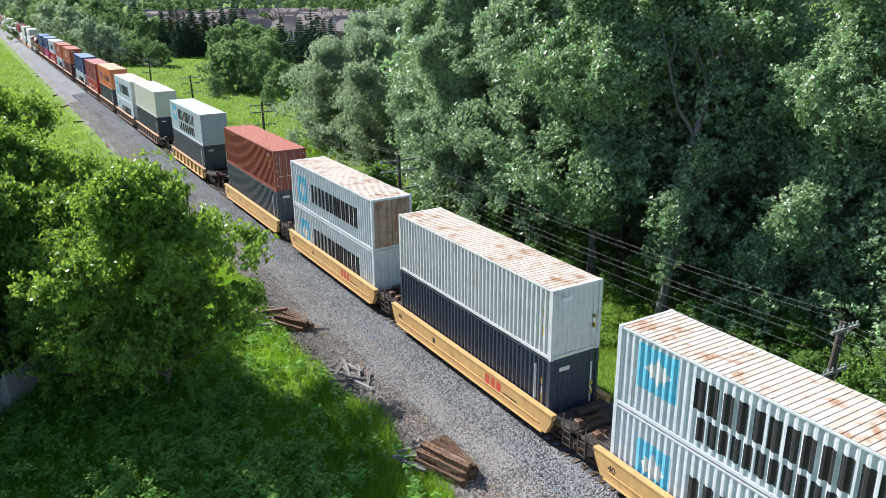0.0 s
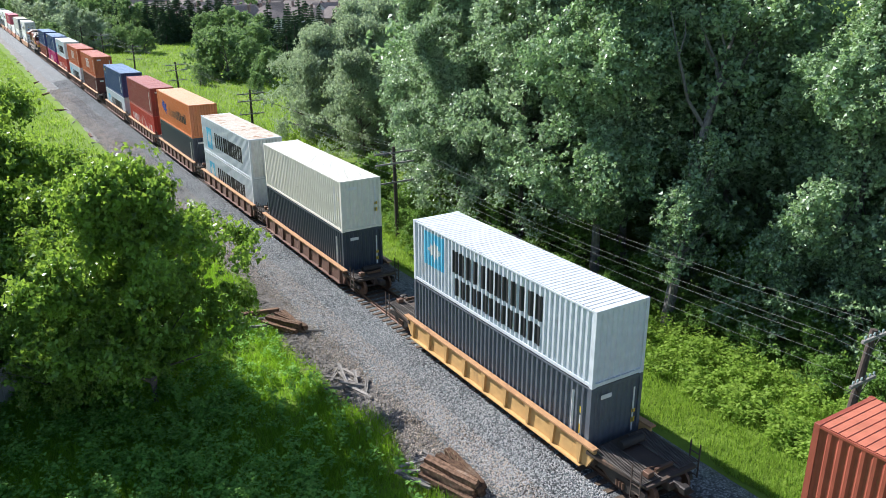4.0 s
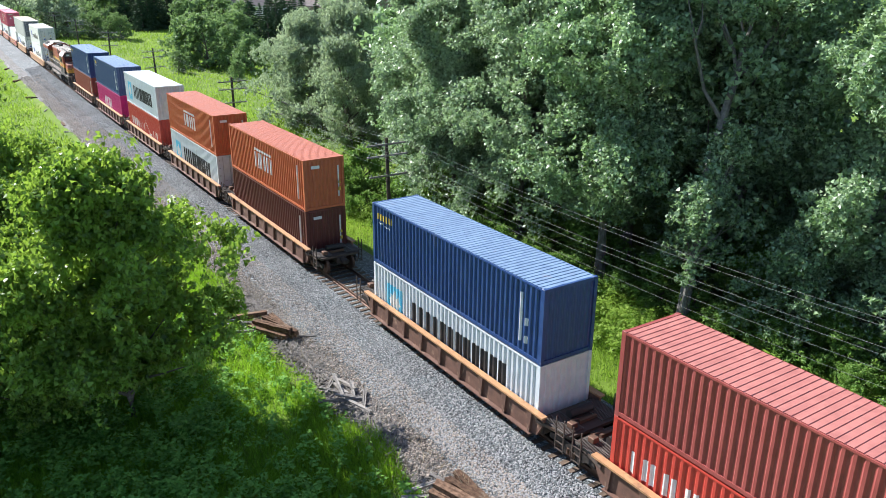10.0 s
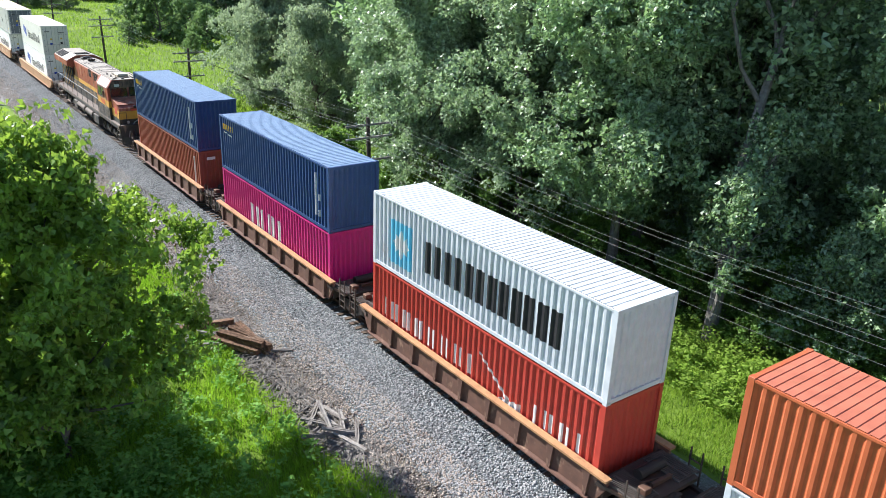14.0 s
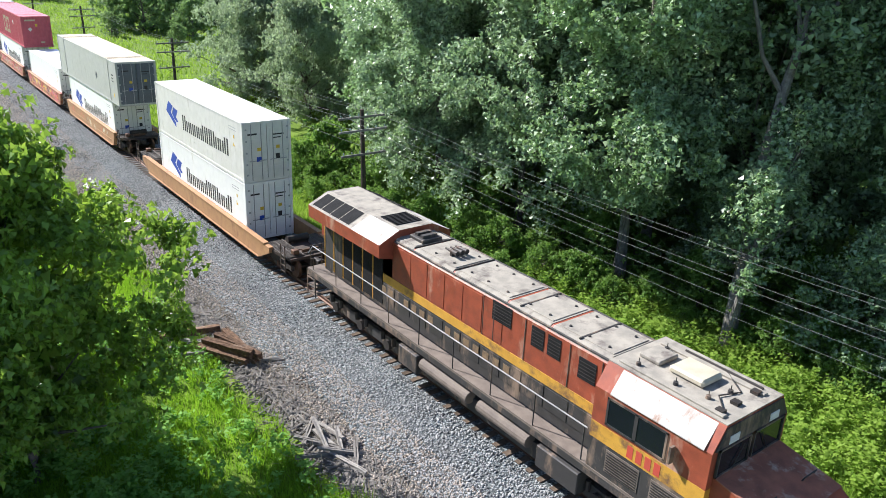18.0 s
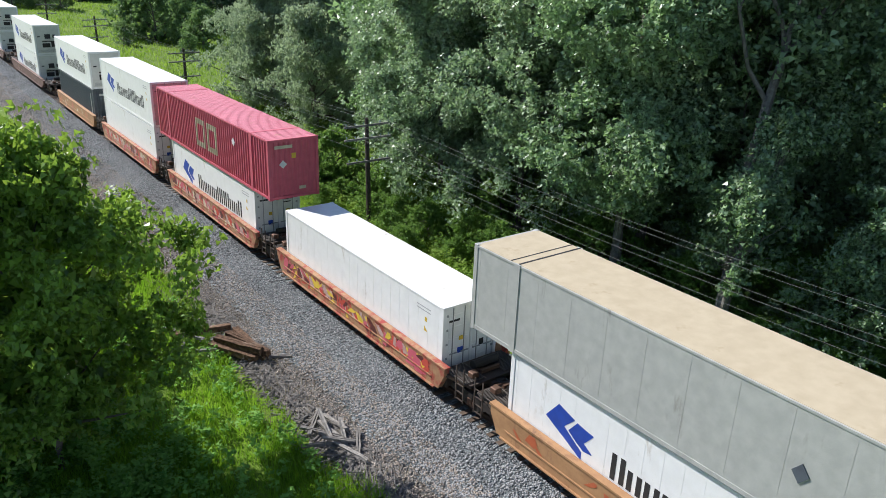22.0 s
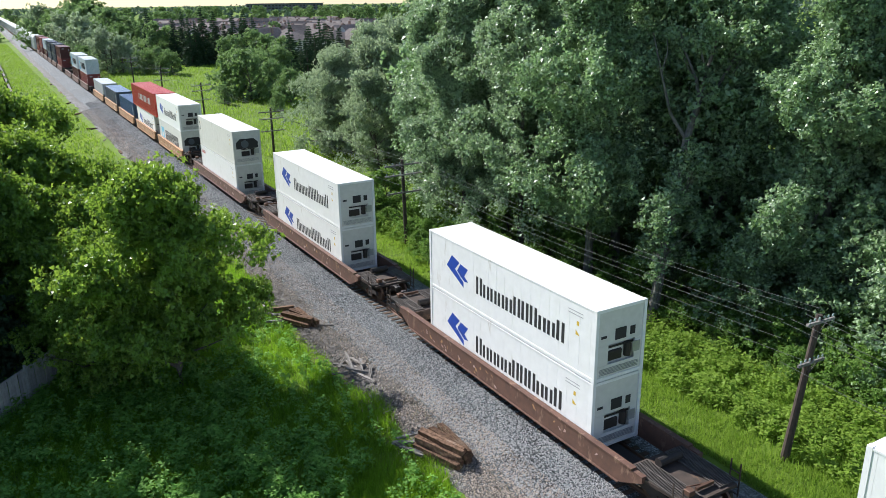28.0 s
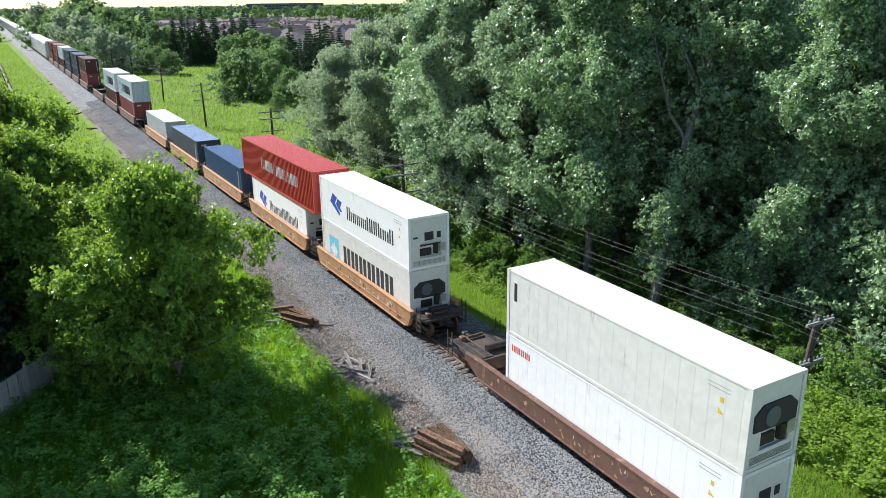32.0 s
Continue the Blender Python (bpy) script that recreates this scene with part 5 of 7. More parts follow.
    for y in (-4.2, -3.5, -2.8, -2.0, -1.2, -0.2, 0.7, 1.5, 2.4, 3.4):
        for x in (-0.52, 0.52):
            add("lifting_eye", L_BLK, lambda bm: rod(bm, (x, y, 4.49), (x, y, 4.54), 0.05, 0.035, 8), hood)
    for y in (-4.62, -3.42, -1.1, 1.98, 4.2):
        add("roof_seam", L_BLK, lambda bm: box(bm, -0.82, 0.82, y - 0.025, y + 0.025, 4.47, 4.515), hood)
    add("door_seam", L_BLK, lambda bm: [box(bm, *sorted((sx * 0.98, sx * 0.998)), y, y + 0.025, 3.0, 4.3) for sx in (-1, 1) for y in (-4.45, -3.3, -1.55, -0.2, 0.3)], hood)
    horn = add("horn", STEEL, lambda bm: box(bm, -0.25, 0.25, 2.9, 3.0, 4.5, 4.62), hood)
    for x in (-0.2, 0, 0.2):
        add("trumpet", STEEL, lambda bm: rod(bm, (x, 3.3, 4.66), (x, 2.65, 4.66), 0.03, 0.09, 10), horn)
    # cab and nose
    cab = add("cab", L_RED, lambda bm: prism(bm, [(-1.5, 2.98), (1.5, 2.98), (1.5, 3.95), (1.12, 4.55), (-1.12, 4.55), (-1.5, 3.95)], "y", -8.1, -4.7))
    add("cab_foot", L_BLK, lambda bm: box(bm, -1.5, 1.5, -8.1, -4.7, 1.58, 2.5), cab)
    add("cab_band", L_YEL, lambda bm: box(bm, -1.505, 1.505, -8.1, -4.7, 2.5, 2.98), cab)
    for sx in (-1, 1):
        def shade(bm):
            q = [(sx * 1.53, -7.9, 3.98), (sx * 1.53, -5.2, 3.98), (sx * 1.1, -5.2, 4.575), (sx * 1.1, -7.9, 4.575)]
            vs = [bm.verts.new(p) for p in q] + [bm.verts.new((p[0], p[1], p[2] - 0.03)) for p in q]
            for f in ((0, 1, 2, 3), (7, 6, 5, 4), (0, 4, 5, 1), (1, 5, 6, 2), (2, 6, 7, 3), (3, 7, 4, 0)):
                bm.faces.new([vs[i] for i in f])
        add("roof_side", L_WHITE, shade, cab)
        win = add("side_window", GLASS, lambda bm: (box(bm, *sorted((sx * 1.5, sx * 1.512)), -6.9, -6.1, 3.12, 3.8), box(bm, *sorted((sx * 1.5, sx * 1.512)), -6.0, -5.2, 3.12, 3.8)), cab)
        add("window_frame", L_BLK, lambda bm: [box(bm, *sorted((sx * 1.505, sx * 1.522)), a, b, c, d) for a, b, c, d in ((-6.96, -6.9, 3.08, 3.84), (-6.1, -6.0, 3.08, 3.84), (-5.2, -5.14, 3.08, 3.84), (-6.96, -5.14, 3.8, 3.86), (-6.96, -5.14, 3.06, 3.12))], win)
        add("mirror", L_BLK, lambda bm: box(bm, *sorted((sx * 1.52, sx * 1.68)), -7.2, -7.14, 3.2, 3.65), cab)
        add("number_bars", WHITE_MARK, lambda bm: [box(bm, *sorted((sx * 0.62, sx * 0.98)), -8.16, -8.14, 4.05, 4.25)], cab)
        add("cab_number", RED_MARK, lambda bm: [box(bm, *sorted((sx * 1.506, sx * 1.51)), -6.9 + 0.27 * k, -6.72 + 0.27 * k, 2.56, 2.9) for k in range(4)], cab)
        add("windscreen", GLASS, lambda bm: box(bm, *sorted((sx * 0.1, sx * 1.25)), -8.14, -8.1, 3.3, 3.95, 0.01), cab)
        add("windscreen_frame", L_BLK, lambda bm: [box(bm, *sorted((sx * a, sx * b)), -8.17, -8.11, c, d) for a, b, c, d in ((0.06, 0.1, 3.26, 4.0), (1.25, 1.3, 3.26, 4.0), (0.06, 1.3, 3.95, 4.0), (0.06, 1.3, 3.25, 3.3))], cab)
        add("wiper", STEEL, lambda bm: rod(bm, (sx * 0.7, -8.18, 3.32), (sx * 0.35, -8.18, 3.85), 0.012, n=5), cab)
    add("cab_brow", L_BLK, lambda bm: prism(bm, [(-1.42, 3.99), (1.42, 3.99), (1.10, 4.5), (-1.10, 4.5)], "y", -8.135, -8.1), cab, "sooty black panel over the windscreens")
    add("cab_roof", L_ROOF, lambda bm: box(bm, -1.12, 1.12, -8.1, -4.7, 4.55, 4.575), cab)
    add("aircon", surface("cream_roof_unit", (0.55, 0.49, 0.36), rough=0.6), lambda bm: box(bm, -0.35, 0.45, -6.9, -5.9, 4.575, 4.78, 0.06), cab, "cream rounded air conditioner")
    add("roof_cable", STEEL, lambda bm: (tube(bm, [(-0.7, -7.7, 4.6), (-0.3, -7.3, 4.62), (0.3, -7.5, 4.6), (0.8, -6.8, 4.62)], [0.02] * 4, 5), [box(bm, x, x + 0.18, -7.8, -7.6, 4.575, 4.66) for x in (-0.9, -0.3, 0.5)], rod(bm, (0.9, -5.5, 4.6), (0.9, -7.7, 4.6), 0.03, n=6)), cab)
    add("roof_hatch", L_ROOF, lambda bm: box(bm, -0.35, 0.4, -5.65, -5.0, 4.575, 4.70, 0.03), cab)
    for x in (-1.0, 0.62):
        add("roof_rib", L_ROOF, lambda bm: box(bm, x, x + 0.16, -7.9, -4.9, 4.575, 4.63, 0.015), cab)
    for x, y in ((-0.72, -5.3), (-0.7, -6.4), (0.52, -5.2), (0.1, -7.35), (-0.55, -7.2)):
        add("antenna", L_BLK, lambda bm: (rod(bm, (x, y, 4.57), (x, y, 4.66), 0.07, 0.06, 10), rod(bm, (x, y, 4.66), (x, y, 4.78), 0.012, n=5)), cab)
    for y in (-7.75, -6.35):
        louvre = add("cab_louvre", L_DECK, lambda bm: box(bm, -1.515, -1.5, y, y + 1.05, 1.75, 2.4), cab, "grey louvred panel")
        add("louvre_slat", STEEL, lambda bm: [box(bm, -1.53, -1.51, y + 0.04, y + 1.01, 1.79 + 0.075 * k, 1.815 + 0.075 * k) for k in range(8)], louvre)
    nose = add("nose", L_RED, lambda bm: prism(bm, [(-8.1, 1.6), (-8.1, 3.26), (-9.75, 2.95), (-10.05, 2.75), (-10.15, 1.6)], "x", -1.3, 1.3))
    add("nose_top", surface("sooty_red_nose", (0.36, 0.13, 0.075), (0.20, 0.075, 0.045), stain=(0.50, 0.38, 0.29), amount=0.42, stain_scale=1.6, rough=0.7), lambda bm: prism(bm, [(-8.1, 3.265), (-8.1, 3.29), (-9.78, 2.98), (-9.75, 2.955)], "x", -1.3, 1.3), nose)
    add("nose_foot", L_BLK, lambda bm: (box(bm, -1.31, 1.31, -10.17, -8.1, 1.58, 1.95), box(bm, 0.1, 0.8, -10.17, -10.04, 1.7, 2.5)), nose)
    add("nose_band", L_YEL, lambda bm: box(bm, -1.315, 1.315, -10.16, -8.1, 1.95, 2.55), nose)
    add("emblem", RED_MARK, lambda bm: box(bm, -0.45, 0.45, -10.14, -10.08, 2.4, 2.66), nose, "red square emblem")
    add("side_emblem", RED_MARK, lambda bm: box(bm, -1.32, -1.3, -9.6, -8.9, 2.2, 2.7, 0.02), nose, "red shield emblem")
    for x in (-0.13, 0.13):
        add("headlight", GLASS, lambda bm: rod(bm, (x, -10.0, 2.85), (x, -10.12, 2.82), 0.1, n=12), nose)
        add("ditch_light", GALV, lambda bm: rod(bm, (x * 6, -10.3, 1.75), (x * 6, -10.4, 1.75), 0.1, n=12), nose)
    add("grab_iron", L_BLK, lambda bm: [tube(bm, [(x, -9.2, 3.07), (x, -9.25, 3.2), (x + 0.5, -9.25, 3.2), (x + 0.5, -9.2, 3.07)], [0.018] * 4, 5) for x in (-1.1, 0.55)], nose)
    add("air_hose", GALV, lambda bm: tube(bm, [(0.2, -10.2, 1.95), (-0.3, -10.35, 1.75), (-0.75, -10.5, 1.2), (-0.9, -10.7, 0.7), (-0.7, -10.95, 0.55)], [0.03] * 5, 6), nose)
    # below the deck
    add("fuel_tank", L_BLK, lambda bm: prism(bm, [(-1.35, 0.45), (-1.1, 0.3), (1.1, 0.3), (1.35, 0.45), (1.35, 0.95), (-1.35, 0.95)], "y", -3.2, 3.4))
    for y0, y1 in ((-2.6, -0.4), (0.1, 2.6)):
        for sx in (-1, 1):
            add("air_reservoir", L_DECK, lambda bm: rod(bm, (sx * 1.47, y0, 1.0), (sx * 1.47, y1, 1.0), 0.21, n=14))
    for y0, y1 in ((-4.6, -3.0), (2.8, 3.9)):
        add("battery_box", L_BLK, lambda bm: box(bm, -1.62, -1.1, y0, y1, 0.5, 1.2, 0.03))
    for yc in (-6.9, 6.9):
        b = add("bogie", STEEL, lambda bm: box(bm, -1.0, 1.0, yc - 2.3, yc + 2.3, 0.55, 0.85))
        for sx in (-1, 1):
            add("side_frame", L_BLK, lambda bm: prism(bm, [(yc - 2.6, 0.5), (yc - 2.3, 0.35), (yc + 2.3, 0.35), (yc + 2.6, 0.5), (yc + 2.5, 0.85), (yc + 1.0, 0.75), (yc - 1.0, 0.75), (yc - 2.5, 0.85)], "x", *sorted((sx * 1.05, sx * 1.22))), b)
            for dy in (-1.85, 0, 1.85):
                add("wheel", RAIL_STEEL, lambda bm: rod(bm, (sx * 0.70, yc + dy, 0.53), (sx * 0.84, yc + dy, 0.53), 0.53, n=20), b)
                add("axle_box", STEEL, lambda bm: rod(bm, (sx * 1.2, yc + dy, 0.53), (sx * 1.36, yc + dy, 0.53), 0.2, n=10), b)
                for d in (-0.35, 0.35):
                    add("spring", STEEL, lambda bm: rod(bm, (sx * 1.28, yc + dy + d, 0.62), (sx * 1.28, yc + dy + d, 0.95), 0.08, n=8), b)
    add("pilot", L_BLK, lambda bm: (box(bm, -1.45, 1.45, -10.55, -10.4, 0.55, 1.58), prism(bm, [(-1.4, -10.55), (1.4, -10.55), (0.9, -10.85), (-0.9, -10.85)], "z", 0.15, 0.7)))
    for sx in (-1, 1):
        for yc in (-10.15, 10.45):
            add("steps", L_BLK, lambda bm: ([box(bm, *sorted((sx * 1.2, sx * 1.52)), yc - 0.3, yc + 0.3, z, z + 0.04) for z in (0.45, 0.8, 1.15)], box(bm, *sorted((sx * 1.48, sx * 1.52)), yc - 0.34, yc - 0.3, 0.4, 1.5), box(bm, *sorted((sx * 1.48, sx * 1.52)), yc + 0.3, yc + 0.34, 0.4, 1.5)))
    for s in (-1, 1):
        add("coupler", STEEL, lambda bm: (box(bm, -0.1, 0.1, *sorted((s * 10.5, s * 11.1)), 0.72, 0.94, 0.02), box(bm, -0.17, 0.17, *sorted((s * 11.0, s * 11.35)), 0.68, 0.98, 0.04)))
        add("hose", SEAL, lambda bm: [tube(bm, [(x, s * 10.6, 1.2), (x * 1.05, s * 10.85, 0.8), (x * 0.9, s * 11.0, 0.6), (x * 0.7, s * 11.2, 0.75)], [0.03] * 4, 6) for x in (-0.6, -0.4, 0.5)])
    # hand rails
    for sx in (-1, 1):
        rail = add("hand_rail", GALV, lambda bm: (rod(bm, (sx * 1.48, -4.6, 2.62), (sx * 1.48, 10.3, 2.62), 0.022, n=6), rod(bm, (sx * 1.48, 10.3, 2.62), (sx * 1.48, 10.68, 2.2), 0.022, n=6)))
        for k in range(9):
            y = -4.5 + k * 1.85
            add("stanchion", L_BLK, lambda bm: rod(bm, (sx * 1.48, y, 1.56), (sx * 1.48, y, 2.62), 0.02, n=6), rail)
    add("front_rail", L_BLK, lambda bm: [rod(bm, (x, -10.45, 1.0), (x, -10.45, 2.5), 0.022, n=6) for x in (-1.4, -0.9, 0.9, 1.4)] + [rod(bm, (a, -10.45, 2.5), (b, -10.45, 2.5), 0.022, n=6) for a, b in ((-1.4, -0.9), (0.9, 1.4))])
    add("rear_rail", L_BLK, lambda bm: [rod(bm, (x, 10.65, 1.0), (x, 10.65, 2.5), 0.022, n=6) for x in (-1.4, -0.9, 0.9, 1.4)] + [rod(bm, (-1.4, 10.65, 2.5), (1.4, 10.65, 2.5), 0.022, n=6)])
    return ob


put(locomotive(), 261.38)


# ---- plants ----
def leaf_quads(centres, out, size, rng, droop=0.0, lie=0.34):
    """Leaves as small pointed blades: centres, the way outwards at each, their size."""
    n = len(centres)
    nrm = rng.standard_normal((n, 3)) * (1 - lie) + out * lie + np.array([0, 0, 0.35])
    nrm /= np.linalg.norm(nrm, axis=1, keepdims=True)
    a = np.cross(nrm, rng.standard_normal((n, 3)))
    a[:, 2] -= droop
    a /= np.linalg.norm(a, axis=1, keepdims=True)
    b = np.cross(nrm, a)
    s = size * rng.uniform(0.6, 1.35, (n, 1))
    v = np.stack([centres - a * s * 0.35 + b * s * 0.45, centres - a * s * 0.35 - b * s * 0.45, centres + a * s * 0.65], 1)
    return v.reshape(-1, 3), np.arange(3 * n).reshape(n, 3)


def crown_points(clumps, radii, per, rng, squash=0.8):
    """Leaf places scattered round clumps, thick in the middle and loose at the rim."""
    n = len(clumps)
    twigs = max(1, per // 9)
    d = rng.standard_normal((n, twigs, 1, 3)) * 0.46
    d[..., 2] *= squash
    d = np.repeat(d, 9, axis=2)
    pts = clumps[:, None, None] + d * radii[:, None, None, None] + rng.standard_normal(d.shape) * 0.12 * radii[:, None, None, None]
    return pts.reshape(-1, 3), d.reshape(-1, 3)


def tree(name, label, height, spread, leaf_mat, bark, seed, clumps=170, per=90, leaf=0.34, base=0.22, trunk_r=0.3, lean=0.4, clump_r=1.25, droop=0.0, tip=0.75, low=0.0, limb=0.42, rise=0.2, foot=0.18, lowest=0.12, core=0, group=""):
    """A tapered trunk with limbs, and a crown of leaf clumps at the ends of its boughs."""
    rng = np.random.default_rng(seed)
    ob = thing(name, label, "tree" if height > 4 else "shrub", group)
    pts, rad = [], []
    bend = rng.uniform(-lean, lean, 2) if isinstance(lean, float) else np.array(lean)
    for k in range(8):
        f = k / 7
        pts.append((bend[0] * f * f * 2 + 0.12 * rng.standard_normal() * f, bend[1] * f * f * 2 + 0.12 * rng.standard_normal() * f, f * height * 0.86 - 0.3))
        rad.append(trunk_r * (1.25 if k == 0 else 1) * (1 - 0.86 * f))
    bm = bmesh.new()
    tube(bm, pts, rad, 9)
    trunk = part("trunk", bm, bark, ob)
    bm = bmesh.new()
    heads = []
    for k in range(clumps):
        f = base + (1 - base) * rng.uniform(0, 1) ** 0.85
        wide = spread * (math.sin(math.pi * min(1, foot + (1 - foot) * (f - base) / (1 - base)) ** tip) ** 0.7 + 0.12)
        a, r = rng.uniform(0, 2 * math.pi), wide * rng.uniform(0.35, 1.0) ** 0.5 * (0.8 + 0.4 * math.sin(3 * f * 7 + seed))
        a += 0.5 * math.sin(a * 2.5 + seed)
        heads.append((bend[0] * f * f * 2 + r * math.cos(a), bend[1] * f * f * 2 + r * math.sin(a), f * height + low))
    heads = np.array(heads)
    for k in range(0, clumps, max(1, clumps // 26)):
        h = heads[k]
        f = max(lowest, h[2] / height - rise)
        i = min(6, int(f / 0.86 * 7))
        p0 = np.array(pts[i]) * (1 - (f / 0.86 * 7 - i)) + np.array(pts[i + 1]) * (f / 0.86 * 7 - i)
        mid = (p0 + h) / 2 + np.array([0, 0, -0.08 * height * 0.3]) + rng.standard_normal(3) * 0.2
        r0 = max(0.025, rad[i] * limb)
        tube(bm, [tuple(p0), tuple(mid), tuple(h)], [r0, r0 * 0.6, 0.015], 5)
    part("limb", bm, bark, ob)
    c, d = crown_points(heads, clump_r * rng.uniform(0.55, 1.25, clumps), per, rng)
    c[:, 2] = np.maximum(c[:, 2], 0.05)
    v, f = leaf_quads(c, d, leaf, rng, droop)
    if core:  # the thick inside of the crown, in large overlapping sprays
        h = heads[rng.integers(0, clumps, core)]
        axis = np.stack([bend[0] * 2 * (h[:, 2] / height) ** 2, bend[1] * 2 * (h[:, 2] / height) ** 2, h[:, 2]], 1)
        inner = axis + (h - axis) * rng.uniform(0.0, 0.66, (core, 1)) + rng.standard_normal((core, 3)) * 0.15
        inner[:, 2] = np.maximum(inner[:, 2], 0.3)
        v2, f2 = leaf_quads(inner, h - axis, max(0.34, leaf * 1.9), rng, 0.0, 0.1)
        v, f = np.concatenate([v, v2]), np.concatenate([f, f2 + len(v)])
    link("crown", raw_mesh("crown", v, f, leaf_mat), ob)
    return ob


def spruce(height, spread, seed, whorls=26, per=15, label="dark blue-green spruce tree"):
    rng = np.random.default_rng(seed)
    ob = thing("spruce_tree", label, "tree", "spruces")
    bm = bmesh.new()
    tube(bm, [(0, 0, -0.2), (0, 0, height * 0.5), (0, 0, height)], [0.02 * height, 0.012 * height, 0.01], 7)
    part("trunk", bm, BARK, ob)
    cs, ds = [], []
    bm = bmesh.new()
    for w in range(whorls):
        f = 0.04 + 0.95 * w / whorls
        r = spread * (1 - f) ** 0.85 + 0.1
        for k in range(max(5, int(per * (1 - 0.6 * f)))):
            a = rng.uniform(0, 2 * math.pi)
            L = r * rng.uniform(0.7, 1.1)
            e = np.array([math.cos(a), math.sin(a), -0.25])
            if k % 4 == 0:
                rod(bm, (0, 0, f * height), tuple(np.array([0, 0, f * height]) + e * L * 0.9), 0.02, 0.005, 4, False)
            n = max(6, int(L * 22))
            s = rng.uniform(0.25, 1, n)
            p = np.array([0, 0, f * height]) + e * (s * L)[:, None] + rng.standard_normal((n, 3)) * np.array([0.09, 0.09, 0.05]) * (0.6 + L * 0.25)
            cs.append(p), ds.append(np.tile(e + [0, 0, 0.5], (n, 1)))
    part("bough", bm, BARK, ob)
    c, d = np.concatenate(cs), np.concatenate(ds)
    v, f = leaf_quads(c, d, 0.30 if height < 14 else 0.4, rng, 0.3)
    link("crown", raw_mesh("crown", v, f, SPRUCE), ob)
    return ob


def ground_z(x, y):
    return float(ground_height(np.array(x, float), np.array(y, float)))


def plant(ob, x, y, turn=0.0, scale=1.0, dz=0.0):
    ob.scale = (scale,) * 3
    ob.location, ob.rotation_euler = (x, y, ground_z(x, y) + dz), (0, 0, radians(turn))
    return ob


def again(ob, x, y, turn=0.0, scale=1.0, dz=0.0):
    m = pose(x, y, ground_z(x, y) + dz, 0, 0, turn)
    c = copy_thing(ob, m)
    c.matrix_basis = m @ Matrix.Diagonal((scale, scale, scale, 1))
    return c


POP = [tree("poplar_tree", "tall dark green poplar at the wood's edge", 21, 4.3, (PALE_POPLAR, POPLAR, POPLAR)[k], (BARK, PALE_BARK, PALE_BARK)[k], 11 + k, clumps=(470, 360, 430)[k], per=198, leaf=0.185, core=1500, base=(0.12, 0.28, 0.2)[k], trunk_r=(0.26, 0.36, 0.3)[k], lean=(0.4, (0.5, -0.35), 0.4)[k], clump_r=0.92, limb=0.2, rise=0.1, lowest=0.4, group="poplars of the wood") for k in range(3)]
INNER = tree("poplar_tree", "dark poplar standing behind the wood's edge", 21, 4.5, POPLAR, PALE_BARK, 16, clumps=400, per=108, leaf=0.24, core=1500, base=0.12, trunk_r=0.3, clump_r=1.2, group="poplars of the wood")
BACK = tree("poplar_tree", "poplar deep in the wood", 21, 4.6, POPLAR, BARK, 18, clumps=170, per=60, leaf=0.5, base=0.08, trunk_r=0.3, clump_r=1.5, group="poplars deep in the wood")
FORKED = tree("poplar_tree", "leaning poplar with bare pale forked boughs high up", 10.5, 1.9, POPLAR, PALE_BARK, 19, clumps=45, per=171, leaf=0.185, base=0.3, trunk_r=0.2, clump_r=0.85, limb=0.3, rise=0.2, lowest=0.42, lean=(0.9, -0.2), group="poplars of the wood")
plant(FORKED, 12.4, 24.4, 0, 0.94)


def bare_boughs(ob):
    """The pale leaning stem and its bare forked boughs, which stand clear of the leaves."""
    stem = [(0, 0, -0.3), (1.1, 0.55, 3.45), (2.6, 1.4, 8.0), (3.65, 1.75, 10.65), (4.75, 2.0, 12.9), (5.4, 2.25, 14.55)]
    for pts, r in ((stem, (0.34, 0.31, 0.26, 0.23, 0.18, 0.13)),
                   ([stem[4], (4.9, 2.5, 14.2), (4.6, 3.3, 15.8), (4.45, 3.7, 17.1)], (0.13, 0.1, 0.08, 0.03)),
                   ([stem[5], (5.9, 2.3, 15.6), (6.4, 2.4, 16.8), (6.7, 2.5, 18.2)], (0.12, 0.1, 0.07, 0.02)),
                   ([stem[4], (5.7, 1.6, 13.6), (6.6, 1.45, 15.0), (7.3, 1.3, 16.6), (7.6, 1.2, 18.0)], (0.14, 0.11, 0.09, 0.06, 0.02)),
                   ([stem[5], (5.3, 2.7, 16.0), (5.5, 2.9, 17.6)], (0.08, 0.06, 0.02)),
                   ([stem[3], (3.1, 2.7, 12.2), (2.9, 3.5, 14.6), (2.6, 4.1, 17.0)], (0.13, 0.1, 0.08, 0.03)),
                   ([(2.9, 3.5, 14.6), (3.4, 3.6, 15.8), (3.5, 3.9, 17.2)], (0.06, 0.045, 0.015)),
                   ([(6.6, 1.45, 15.0), (6.3, 1.6, 16.2), (6.2, 1.5, 17.6)], (0.06, 0.04, 0.015)),
                   ([(4.9, 2.5, 14.2), (4.2, 2.6, 14.9), (3.7, 2.8, 15.9)], (0.05, 0.04, 0.015))):
        bm = bmesh.new()
        tube(bm, pts, r, 8)
        part("bough", bm, PALE_BARK, ob)


